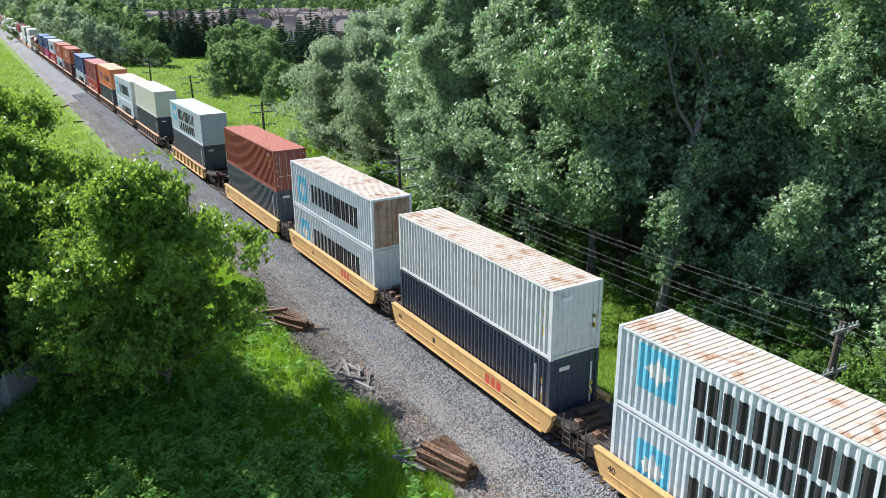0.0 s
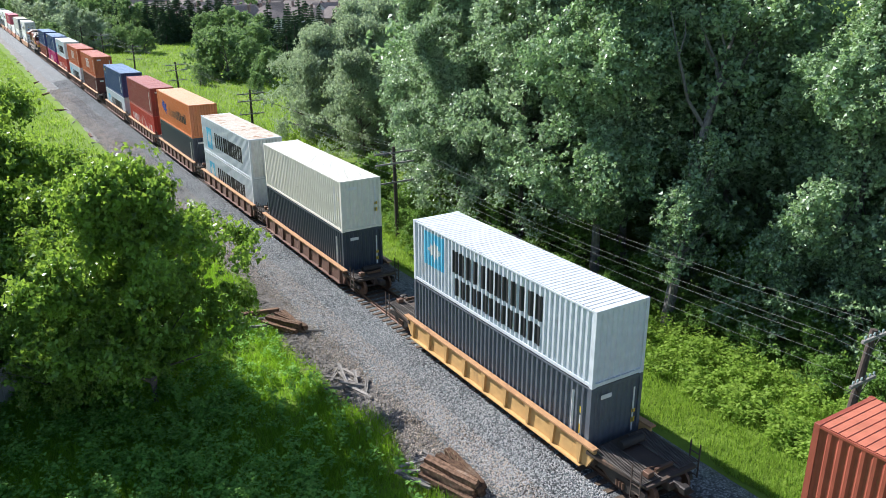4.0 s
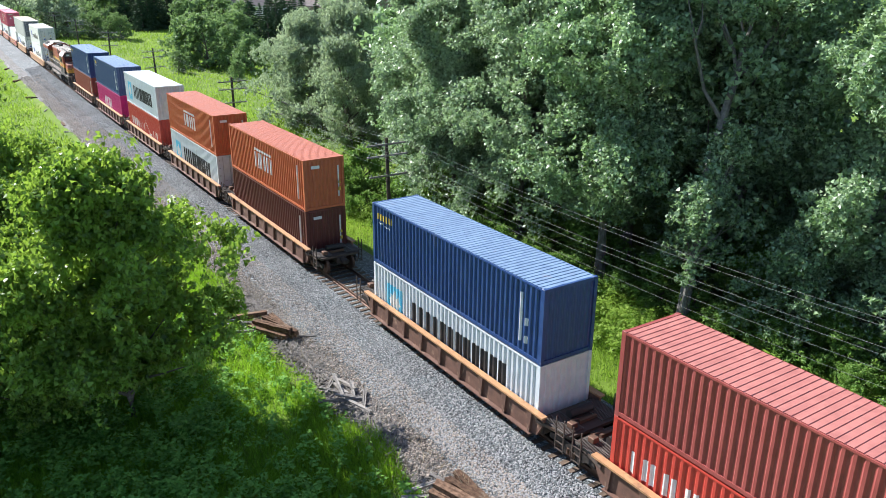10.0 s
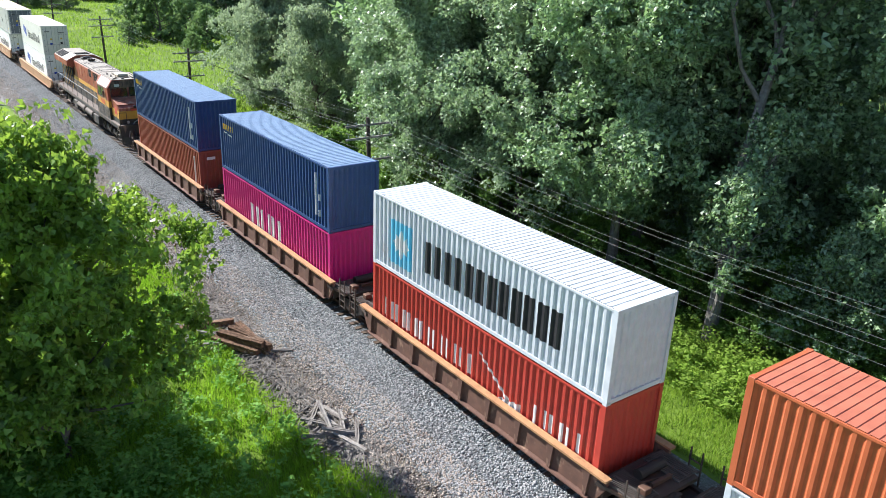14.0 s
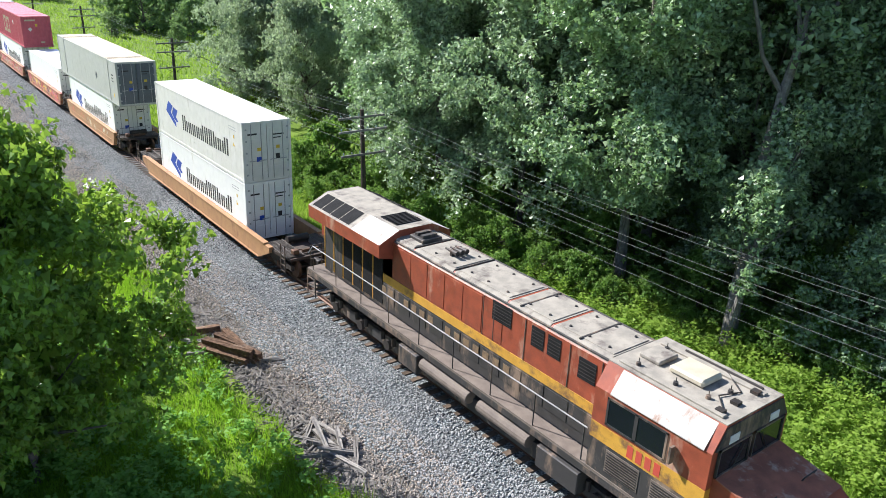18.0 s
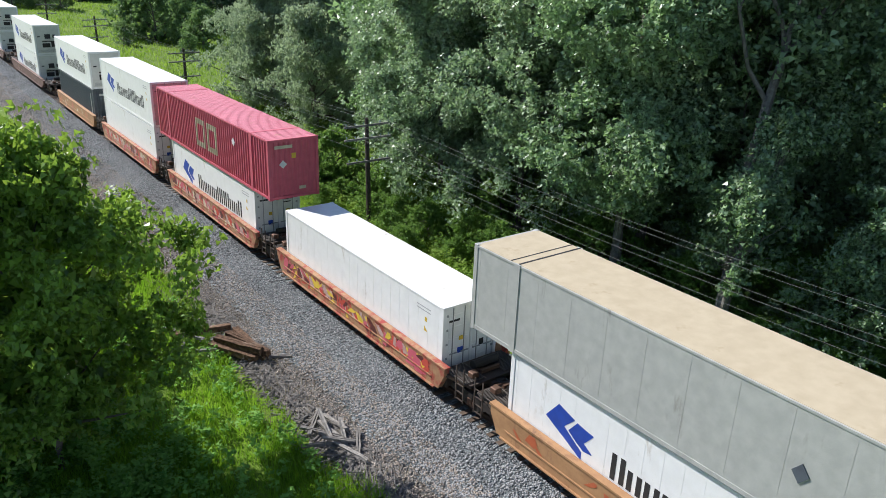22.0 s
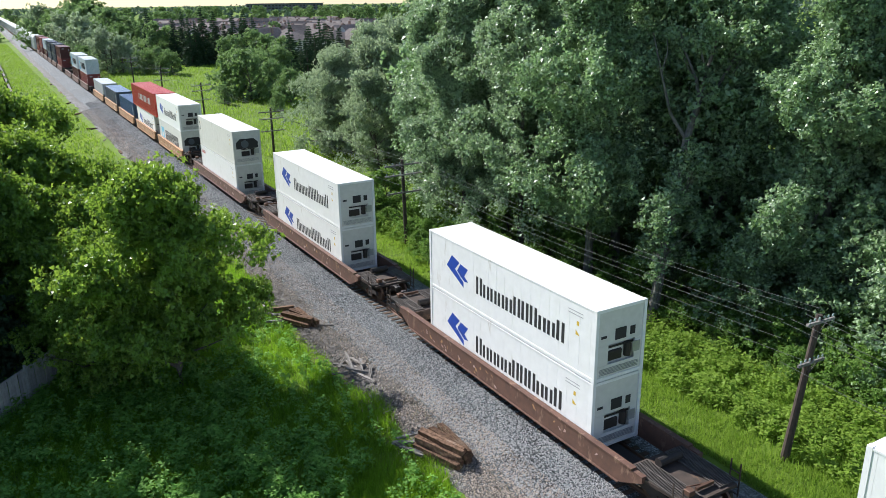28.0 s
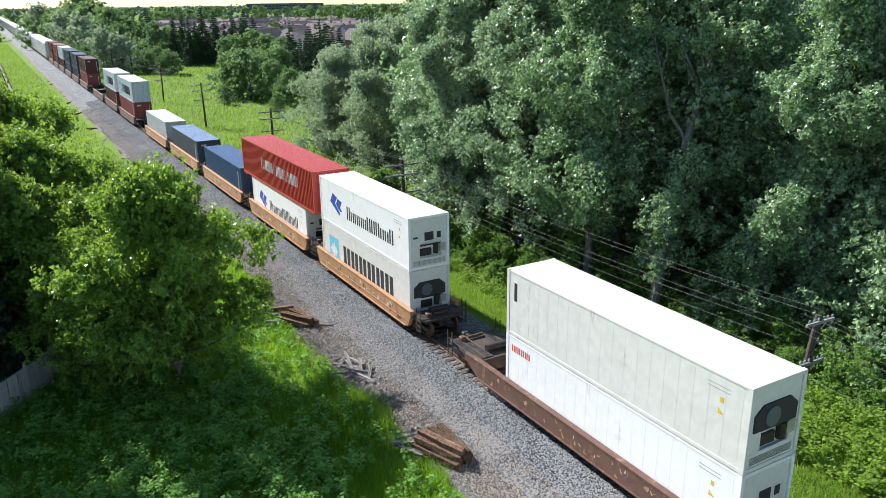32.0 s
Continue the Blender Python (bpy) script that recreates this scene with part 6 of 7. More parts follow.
bare_boughs(FORKED)
rt = random.Random(5)
front = [(20.2, 27.6, 1, 1.1), (17.2, 32.9, 1, 1.0), (13.2, 38.5, 0, 0.95), (12.4, 45.0, 0, 0.85), (14.6, 49.5, 0, 1.0), (18.6, 18.6, 2, 0.95), (20.0, 12.2, 2, 0.95),
         (20.4, 6.0, 2, 0.95), (17.6, 53.5, 0, 1.08), (13.6, 31.4, 2, 1.0)]
placed = set()
for x, y, k, s in front:
    (again if k in placed else plant)(POP[k], x, y, 0 if k == 1 else rt.uniform(0, 360), s)
    placed.add(k)
plant(INNER, 18.6, 44.0, 0, 1.15)
for x, y, s in ((19.5, 38.0, 1.1), (20.5, 29.5, 1.15), (21.0, 18.5, 0.8), (22.0, 12.5, 0.75), (21.5, 60.5, 1.05), (20.8, 51.5, 1.15), (22.5, 5.5, 0.8)):
    again(INNER, x, y, rt.uniform(0, 360), s)
plant(BACK, 27, 34, 0, 1.1)
for row, (x0, n) in enumerate(((26, 11), (34, 10), (45, 9))):
    for i in range(n):
        x, y = x0 + rt.uniform(-1.6, 1.6), 4 + i * (6.4 + row * 1.2) + rt.uniform(-1.6, 1.6)
        if math.degrees(math.atan2(x + 17.4, y)) > 30:
            again(BACK, x, y, rt.uniform(0, 360), rt.uniform(0.95, 1.25) * (0.68 if math.atan2(x + 17.4, y) > 0.85 else 1.0))
WIL = tree("willow_tree", "rounded silvery green willow", 12.0, 4.8, WILLOW, BARK, 31, clumps=360, per=140, leaf=0.22, base=0.03, trunk_r=0.35, clump_r=1.0, droop=1.3, tip=1.0, group="willows")
plant(WIL, 17.3, 84, 10, 1.0)
for x, y, a, s in ((21.5, 80, 80, 1.08), (25, 86, 150, 1.2), (17.2, 71, 220, 0.85), (29, 92, 30, 1.25)):
    again(WIL, x, y, a, s)
MAP = tree("maple_tree", "bright green bushy maple beside the railway", 9.6, 4.4, MAPLE, BARK, 41, clumps=400, per=153, leaf=0.18, core=3500, base=0.05, trunk_r=0.2, clump_r=0.78, tip=0.95, foot=0.03, droop=0.7, group="maples by the railway")
plant(MAP, -16.0, 32.2, 130, 0.62)
plant(tree("maple_tree", "bright green maple leaning over the sunlit grass", 10.8, 4.1, MAPLE, BARK, 44, clumps=560, per=153, leaf=0.18, core=5500, base=0.2, trunk_r=0.2, clump_r=0.75, tip=0.95, foot=0.08, droop=0.7, group="maples by the railway"), -12.8, 30.6, 0, 0.98)
for x, y, a, s in ((-17.4, 41.5, 70, 1.12), (-18.0, 47, 130, 0.85), (-19.5, 40, 200, 1.05), (-15.8, 37.4, 260, 0.85), (-21.5, 47, 300, 1.25), (-19.6, 53, 60, 1.35), (-23.5, 62, 10, 1.4)):
    again(MAP, x, y, a, s)
SPR = spruce(12.5, 3.0, 51)
plant(SPR, -21.4, 36.6, 0, 1.05)
for x, y, a, s in ((-24.6, 30.5, 80, 1.25), (-23.8, 37.5, 200, 1.6), (-22.8, 44.0, 20, 1.75)):
    again(SPR, x, y, a, s)
SHR = [tree("leafy_shrub", "leafy green shrub at the wood's edge", 3.0, 1.9, SHRUB, BARK, 61 + k, clumps=75, per=110, leaf=0.15, base=0.05, trunk_r=0.06, clump_r=0.62, tip=1.0, lean=0.2, group="shrubs along the wood") for k in range(2)]
done = 0
for i in range(62):
    y = 7 + i * 0.78 + rt.uniform(-0.4, 0.4)
    near = 12.4 - 6.2 * min(1, max(0, (y - 22) / 20))
    x = near + (rt.uniform(0, 3.6) if i % 3 else rt.uniform(3.5, 9.0))
    s = rt.uniform(0.4, 0.85) * (0.65 if x < near + 1.4 else 1.05 if x < near + 3.6 else 1.7)
    if done < 2:
        plant(SHR[i % 2], x, y, rt.uniform(0, 360), s)
        done += 1
    else:
        again(SHR[i % 2], x, y, rt.uniform(0, 360), s)
SAP = tree("poplar_sapling", "dark green young poplar under the wood's edge", 6.5, 2.6, POPLAR, BARK, 66, clumps=190, per=108, leaf=0.17, base=0.06, trunk_r=0.08, clump_r=0.75, tip=0.9, lean=0.3, group="saplings under the wood")
plant(SAP, 16.8, 16.0, 0, 0.85)
for x, y, s in ((15.6, 20.5, 0.9), (16.0, 11.5, 1.1), (17.5, 27.8, 0.9), (18.0, 15.5, 1.2)):
    again(SAP, x, y, rt.uniform(0, 360), s)
# the far side of the meadow: bushes, broad trees, dark spruces
FAR = [tree("broadleaf_tree", "distant rounded broadleaf tree", 10, 4.6, FAR_LEAF, BARK, 71 + k, clumps=100, per=60, leaf=0.5, base=0.05, trunk_r=0.25, clump_r=1.5, tip=1.0, group="trees beyond the meadow") for k in range(3)]
FAR += [tree("broadleaf_tree", "distant pale green willow", 11, 5.0, WILLOW, BARK, 75, clumps=100, per=60, leaf=0.5, base=0.05, trunk_r=0.25, clump_r=1.6, tip=1.0, group="trees beyond the meadow")]
FAR += [tree("broadleaf_tree", "small hazy tree among far houses", 10, 4.6, FAR_LEAF, BARK, 77 + k, clumps=46, per=40, leaf=0.95, base=0.05, trunk_r=0.25, clump_r=1.7, tip=1.0, group="trees among the houses") for k in range(2)]
used = set()


def far_tree(k, x, y, s):
    a = rt.uniform(0, 360)
    if k in used:
        again(FAR[k], x, y, a, s)
    else:
        used.add(k)
        plant(FAR[k], x, y, a, s)


def polar(az, dist):
    return -17.4 + dist * math.sin(radians(az)), 0.5 + dist * math.cos(radians(az))


# bushes in a row behind the meadow, azimuth, distance, size
for az, dist, k, s in ((15.2, 150, 0, 0.78), (16.6, 146, 1, 0.9), (18.2, 142, 0, 0.72), (19.4, 136, 2, 0.62), (14.6, 140, 1, 0.35), (18.6, 128, 1, 0.32),
                       (9.6, 215, 0, 0.62), (10.4, 212, 2, 0.66), (11.2, 208, 1, 0.6), (8.9, 225, 1, 0.5),
                       (3.4, 430, 3, 1.5), (4.6, 300, 3, 1.25), (5.8, 250, 3, 1.25), (6.8, 262, 2, 1.2), (7.8, 270, 1, 1.1), (5.2, 340, 2, 1.7), (6.2, 400, 1, 2.1), (2.6, 420, 0, 1.0), (2.9, 340, 2, 0.9), (7.2, 240, 3, 0.7), (4.0, 330, 1, 1.0), (3.2, 520, 2, 1.4), (6.0, 236, 0, 0.45)):
    far_tree(k, *polar(az, dist), s)
for az, dist, s in ((21.0, 168, 1.05), (21.8, 172, 1.15), (19.6, 176, 1.1), (20.3, 165, 0.85), (22.6, 176, 1.0), (12.6, 236, 1.15), (13.5, 240, 1.35), (14.3, 244, 1.25), (9.9, 262, 1.35), (15.0, 238, 1.0), (24.2, 185, 0.9), (16.2, 260, 1.1)):
    again(SPR, *polar(az, dist), rt.uniform(0, 360), s)
for i in range(120):
    az, dist = rt.uniform(0.5, 36), rt.uniform(300, 1150)
    if az < 3.0 and abs(polar(az, dist)[0]) < 10:
        continue
    far_tree(rt.choice((4, 5)), *polar(az, dist), rt.uniform(0.6, 1.0) * (1.0 if dist < 600 else 1.35))
for i in range(26):
    y = 90 + i * 17 + rt.uniform(-5, 5)
    far_tree(rt.choice((4, 5)), -30 - rt.uniform(0, 16) - (6 if i < 8 else 2), y, rt.uniform(0.45, 0.85))


for x, y, s in ((-21, 112, 0.45), (-21.5, 152, 0.6), (-22, 190, 0.7), (-23, 240, 0.8), (-11.5, 452, 1.0), (-13, 500, 0.9), (-24, 300, 0.8)):
    far_tree(4, x, y, s)


def horizon_wood():
    """The far woods: a long uneven band of crowns, nobody could count them."""
    rng = np.random.default_rng(3)
    n = 5200
    az, dist = np.radians(rng.uniform(-6, 66, n)), rng.uniform(900, 2600, n)
    c = np.stack([-17 + dist * np.sin(az), dist * np.cos(az), rng.uniform(-2, 3, n)], 1)
    c = c[(np.abs(c[:, 0]) > 14)]
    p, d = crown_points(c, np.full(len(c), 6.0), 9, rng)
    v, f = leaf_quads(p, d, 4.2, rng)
    # No haze in the air here; the leaf colour carries it.
    tagged(link("far_wood", raw_mesh("far_wood", v, f, HAZE_LEAF)), "far woods along the horizon, with haze painted into their leaf colour", "woods", kind="stuff")


horizon_wood()


# ---- grass and weeds ----
def blades(name, label, x, y, height, width, material, seed, lean=0.35, dz=0.0):
    """Blades of grass as narrow bent strips at the places x, y."""
    rng = np.random.default_rng(seed)
    n = len(x)
    z = ground_height(x, y) + dz
    a = rng.uniform(0, 2 * np.pi, n)
    side = np.stack([np.cos(a), np.sin(a), 0 * a], 1) * (width * rng.uniform(0.6, 1.3, n))[:, None]
    h = height * rng.uniform(0.5, 1.2, n)
    tilt = rng.standard_normal((n, 2)) * lean * h[:, None]
    root = np.stack([x, y, z - 0.03], 1)
    top = root + np.stack([tilt[:, 0], tilt[:, 1], h], 1)
    v = np.stack([root - side, root + side, top], 1).reshape(-1, 3)
    f = np.arange(3 * n).reshape(n, 3)
    return tagged(link(name, raw_mesh(name, v, f, material)), label, "grass", kind="stuff")


def patchy(rng, n, x0, x1, y0, y1, edge=None, grain=0.35, keep=0.35):
    """Uneven places in a stretch of ground, near ones thicker than far ones."""
    x = rng.uniform(x0, x1, n)
    y = y0 + (y1 - y0) * rng.uniform(0, 1, n) ** 1.5
    q = np.sin(x * grain * 2.1 + 1.7 * np.sin(y * grain * 0.9)) * np.sin(y * grain * 1.7 + 1.3 * np.sin(x * grain * 1.3)) + 0.5 * np.sin(x * 2.7 + y * 1.9) * np.sin(y * 2.3 - x)
    ok = q + rng.uniform(-1, 1, n) * 0.9 > -1 + keep
    if edge is not None:
        ok &= edge(x, y)
    return x[ok], y[ok]


g = np.random.default_rng(21)


def west_edge(x, y):
    return x < -5.75 + 0.35 * np.sin(y * 0.33) + 0.3 * np.sin(y * 1.1 + 1) - 0.5 * np.exp(-((y - 27) / 4) ** 2)


def east_edge(x, y):
    return x > 4.0 + 0.3 * np.sin(y * 0.5) + 0.2 * np.sin(y * 1.7)


x, y = patchy(g, 430000, -24, -5.3, 8, 62, west_edge)
blades("meadow_grass", "long fresh green meadow grass, partly in shade", x, y, 0.52, 0.015, GRASS, 1)
x, y = patchy(g, 9000, -24, -6.6, 8, 40, lambda x, y: x < -9.5 + 0.8 * np.sin(y * 0.7), 0.8, 0.75)
xw, yw = patchy(np.random.default_rng(77), 420, -9.8, -6.3, 10, 40, west_edge, 0.7, 0.6)
x, y = np.concatenate([x, xw]), np.concatenate([y, yw])
rng = np.random.default_rng(91)
x2, y2 = patchy(g, 70000, -40, -5.3, -16, 8.5, west_edge)
blades("near_meadow_grass", "long green meadow grass below the camera", x2, y2, 0.5, 0.022, GRASS, 8)
# broad-leaved weeds: whorls of leaves up a stalk
k = 26
hh = rng.uniform(0.4, 1.0, len(x))
f = rng.uniform(0.25, 1.0, (len(x), k))
c = np.stack([x[:, None] + rng.standard_normal((len(x), k)) * 0.11, y[:, None] + rng.standard_normal((len(x), k)) * 0.11, ground_height(x, y)[:, None] + hh[:, None] * f], 2).reshape(-1, 3)
v, q = leaf_quads(c, np.tile([0, 0, 1.0], (len(c), 1)), 0.14, rng, 0.2, 0.7)
tagged(link("broadleaf_weeds", raw_mesh("broadleaf_weeds", v, q, WEED)), "leafy knee-high weeds in the shaded meadow", "weeds", kind="stuff")
x, y = patchy(g, 150000, 3.8, 13, 4, 75, east_edge)
blades("verge_grass", "sunlit yellow-green grass on the railway verge", x, y, 0.32, 0.022, VERGE, 3)
x, y = patchy(g, 3000, 6.6, 12.5, 5, 60, lambda x, y: x > 7.2 - 2.0 * np.clip((y - 24) / 20, 0, 1), 0.9, 0.6)
hh = rng.uniform(0.35, 1.0, len(x))
f = rng.uniform(0.2, 1.0, (len(x), 34))
c = np.stack([x[:, None] + rng.standard_normal((len(x), 34)) * 0.14, y[:, None] + rng.standard_normal((len(x), 34)) * 0.14, ground_height(x, y)[:, None] + hh[:, None] * f], 2).reshape(-1, 3)
v, q = leaf_quads(c, np.tile([0, 0, 1.0], (len(c), 1)), 0.15, rng, 0.2, 0.7)
tagged(link("verge_weeds", raw_mesh("verge_weeds", v, q, VERGE)), "bright leafy weeds between verge and wood", "weeds", kind="stuff")
x, y = patchy(g, 70000, -28, -6.2, 60, 420, lambda x, y: x < -6.4 - 0.004 * (y - 60))
blades("far_grass", "bright sunlit grass bank far along the line", x, y, 0.5, 0.07, VERGE, 5)
x, y = patchy(g, 80000, 4.5, 70, 75, 330)
blades("far_meadow", "bright sunlit meadow with taller patches", x, y, 0.6, 0.08, VERGE, 6)
for i in range(64):
    far_tree(rt.choice((4, 5, 4, 3)), *polar(rt.uniform(11.5, 32), rt.uniform(272, 500)), rt.uniform(0.4, 0.75))
for i in range(105):
    far_tree(rt.choice((4, 5)), *polar(rt.uniform(10.5, 33), 262 + 240 * rt.uniform(0, 1) ** 1.3), rt.uniform(0.35, 0.7))
for i in range(36):
    far_tree(rt.choice((4, 5, 4)), *polar(rt.uniform(7.5, 34), rt.uniform(520, 900)), rt.uniform(0.8, 1.25))
for az, dist, k, s_ in ((5.0, 330, 0, 1.5), (6.4, 300, 1, 1.7), (7.4, 290, 2, 1.55), (4.2, 380, 2, 1.5), (8.4, 285, 0, 1.25), (9.3, 280, 1, 1.05), (7.0, 225, 3, 1.0), (8.0, 220, 3, 0.85), (5.6, 215, 2, 0.7), (10.4, 250, 0, 1.15), (11.2, 262, 2, 1.0),
                        (15.4, 205, 0, 0.9), (16.6, 200, 1, 1.05), (17.8, 196, 2, 0.95), (19.0, 190, 0, 0.9), (18.4, 160, 1, 0.85), (17.2, 165, 2, 0.8)):
    far_tree(k, *polar(az, dist), s_)
for az, dist, s_ in ((11.6, 246, 1.1), (12.2, 250, 1.25), (13.0, 238, 1.05), (15.6, 236, 1.2), (16.4, 232, 1.3), (17.0, 240, 1.15), (21.4, 160, 0.95), (20.8, 158, 1.0), (22.2, 163, 1.1), (23.2, 170, 1.0)):
    again(SPR, *polar(az, dist), rt.uniform(0, 360), s_)
x, y = patchy(g, 3600, -6.9, -4.4, 10, 60, None, 0.9, 0.9)
blades("dry_stalks", "dry grey stalks at the edge of the gravel", x, y, 0.34, 0.012, DRY, 7, 0.8, 0.3)


# ---- poles and wires ----
def utility_pole(high, arms, thick=1.0):
    ob = thing("utility_pole", "old tarred wooden pole with cross-arms", "utility pole", "poles along the line")
    bm = bmesh.new()
    tube(bm, [(0, 0, -0.5), (0, 0, high * 0.5), (0, 0, high)], [0.16 * thick, 0.135 * thick, 0.11 * thick], 10)
    part("post", bm, POLE_WOOD, ob)
    for z, half in arms:
        bm = bmesh.new()
        box(bm, -half, half, -0.17, -0.07, z - 0.06, z + 0.06, 0.01)
        arm = part("cross_arm", bm, GREY_WOOD, ob)
        for k in range(6):
            x = -half + 0.15 + k * (2 * half - 0.3) / 5
            link("insulator", kept("insulator", surface("glass_insulator", (0.35, 0.45, 0.42), rough=0.2, bump=0.0), lambda bm: (rod(bm, (0, 0, 0), (0, 0, 0.06), 0.015, n=6), rod(bm, (0, 0, 0.06), (0, 0, 0.15), 0.045, 0.03, n=8))), arm, m=pose(x, -0.12, z + 0.06))
        bm = bmesh.new()
        for s in (-1, 1):
            rod(bm, (s * half * 0.55, -0.1, z - 0.05), (0, -0.12, z - 0.5), 0.018, n=5)
        part("brace", bm, STEEL, ob)
    return ob


POLES = [(6.6, 11.5), (7.2, 45.0), (8.0, 78.5), (8.6, 112.0), (9.2, 146.0), (9.8, 181.0), (10.4, 217.0), (11.0, 255.0)]
master = utility_pole(6.6, ((6.2, 1.5), (5.45, 1.5), (4.1, 1.4)))
bent = utility_pole(6.3, ((6.05, 1.0), (4.35, 0.95)), 1.1)
bent["label"] = "leaning grey wooden pole with two crooked cross-arms"
bent.matrix_basis = pose(6.75, 11.3, ground_z(6.75, 11.3), 2.0, 6.0, 6)
master.matrix_basis = pose(8.0, 78.5, ground_z(8, 78.5), 0, 0, 4)
for i, (x, y) in enumerate(POLES):
    if i not in (0, 2):
        copy_thing(master, pose(x, y, ground_z(x, y), 0.6 * (-1) ** i, 1.2 * (-1) ** i, rt.uniform(-6, 6)))


def wire(a, b, sag):
    cu = bpy.data.curves.new("wire", "CURVE")
    cu.dimensions, cu.bevel_depth, cu.bevel_resolution = "3D", 0.0065, 0
    sp = cu.splines.new("POLY")
    n = 14
    sp.points.add(n - 1)
    for k in range(n):
        f = k / (n - 1)
        p = Vector(a).lerp(Vector(b), f)
        sp.points[k].co = (p.x, p.y, p.z - sag * 4 * f * (1 - f), 1)
    cu.materials.append(WIRE)
    return cu


for i in range(len(POLES) - 1):
    (x0, y0), (x1, y1) = POLES[i], POLES[i + 1]
    for dx, z in ((-1.35, 5.15), (-0.8, 5.15), (0.8, 5.15), (1.35, 5.15), (-0.8, 4.4), (0.7, 3.1)):
        if i > 3 and z < 5:
            continue
        ob = new("wire", wire((x0 + dx, y0, z), (x1 + dx, y1, z + 0.1), 0.55))
        tagged(ob, "thin grey wire strung between wooden poles", "wire", "wires along the line")
for dx, z in ((-0.9, 5.1), (-0.4, 5.1), (0.5, 5.1), (0.9, 5.1), (-0.7, 3.4)):
    tagged(new("wire", wire((6.6 + dx, 11.5, z), (6.0 + dx, -22, z - 0.3), 0.5)), "thin grey wire strung between wooden poles", "wire", "wires along the line")

# ---- old timber beside the line ----
def timber(bm, length, w, h, rng):
    """A split, uneven old tie."""
    n = 6
    rings = []
    for i in range(n):
        y = -length / 2 + length * i / (n - 1)
        j = lambda: rng.uniform(-0.018, 0.018)
        e = 0.75 if i in (0, n - 1) else 1.0
        o = [(-w / 2 * e, -h / 2), (0, -h / 2), (w / 2, -h / 2), (w / 2, 0), (w / 2 * e, h / 2), (w * 0.12, h / 2), (w * 0.02, h * 0.36), (-w * 0.1, h / 2), (-w / 2, h / 2), (-w / 2, 0)]
        rings.append([bm.verts.new((x + j(), y + rng.uniform(-0.05, 0.05) * (i in (0, n - 1)), z + j())) for x, z in o])
    for a, b in zip(rings, rings[1:]):
        for k in range(len(a)):
            bm.faces.new((a[k], a[(k + 1) % len(a)], b[(k + 1) % len(a)], b[k]))
    bm.faces.new(rings[0][::-1]), bm.faces.new(rings[-1])


TIMBERS = []
tr_ = random.Random(9)
for k in range(4):
    for mat in (OLD_WOOD, GREY_WOOD):
        bm = bmesh.new()
        timber(bm, 2.3 if mat is OLD_WOOD else 1.5, 0.29 if mat is OLD_WOOD else 0.13, 0.24 if mat is OLD_WOOD else 0.10, tr_)
        TIMBERS.append((to_mesh("old_timber", bm, mat), mat))


def heap(cx, cy, z, spec, turn, group, label):
    for dx, dy, dz, rz, tilt, k in spec:
        me, mat = TIMBERS[k % 8]
        c, s = math.cos(radians(turn)), math.sin(radians(turn))
        ob = link("old_timber", me, m=pose(cx + c * dx - s * dy, cy + s * dx + c * dy, z + dz, tilt, tr_.uniform(-8, 8), turn + rz))
        tagged(ob, label, "timber", group)


heap(-5.05, 18.1, -0.56, [(-0.62, 0, 0.13, 3, 0, 0), (-0.3, 0.08, 0.13, 1, 0, 2), (0.02, -0.05, 0.13, -2, 0, 4), (-0.48, 0.02, 0.38, 5, 2, 6), (-0.16, -0.08, 0.38, -2, -2, 0), (0.36, 0.12, 0.13, -7, 0, 2), (0.2, 0.06, 0.39, -5, 1, 4), (-0.3, 0.02, 0.62, 2, 1, 2), (0.7, 0.3, 0.14, -16, 2, 6), (-0.85, 0.9, 0.06, 20, 0, 1), (-0.6, 1.5, 0.08, 50, 4, 3), (0.1, 1.6, 0.07, -40, 0, 5), (-0.2, 1.8, 0.14, 75, 6, 7), (0.5, 1.3, 0.09, 10, 5, 1), (-1.0, 1.2, 0.06, 5, 0, 3)], 16, "stacked old ties by the gravel", "split brown old wooden tie in a rotting stack")
heap(-5.5, 33.6, -0.56, [(0, 0, 0.13, 6, 0, 0), (0.32, 0.1, 0.13, -4, 0, 2), (-0.32, 0.2, 0.13, 10, 0, 4), (0.15, -0.1, 0.38, 2, 3, 6), (-0.15, 0.1, 0.38, 8, -2, 2), (0.6, 0.5, 0.12, -18, 0, 0), (-0.7, 1.0, 0.08, 50, 0, 1), (0.1, 1.6, 0.08, 70, 5, 3), (-0.4, 2.0, 0.1, 20, 0, 5), (-0.9, 2.6, 0.1, -35, 0, 7), (0.4, -1.2, 0.08, 40, 0, 3), (0.0, 2.5, 0.12, 62, 0, 6), (-0.6, 3.3, 0.08, 15, 0, 1), (0.2, 3.8, 0.08, -30, 0, 3)], 18, "broken ties further along the gravel", "rotting brown tie on a broken heap")
heap(-5.25, 26.8, -0.56, [(0, 0, 0.1, 10, 6, 1), (0.25, -0.3, 0.12, -20, 10, 3), (-0.3, 0.2, 0.1, 35, 0, 5), (0.1, -0.7, 0.16, 60, 12, 7), (-0.2, 0.9, 0.09, -40, 0, 1), (0.35, 0.5, 0.1, 5, -8, 3), (-0.5, -0.4, 0.09, 75, 4, 5), (0.0, -1.2, 0.09, 15, 0, 7), (0.4, -1.0, 0.1, -30, 5, 1), (-0.1, 0.3, 0.26, -10, 14, 3)], 0, "splintered grey wood by the gravel", "splintered silver-grey board in a small heap")
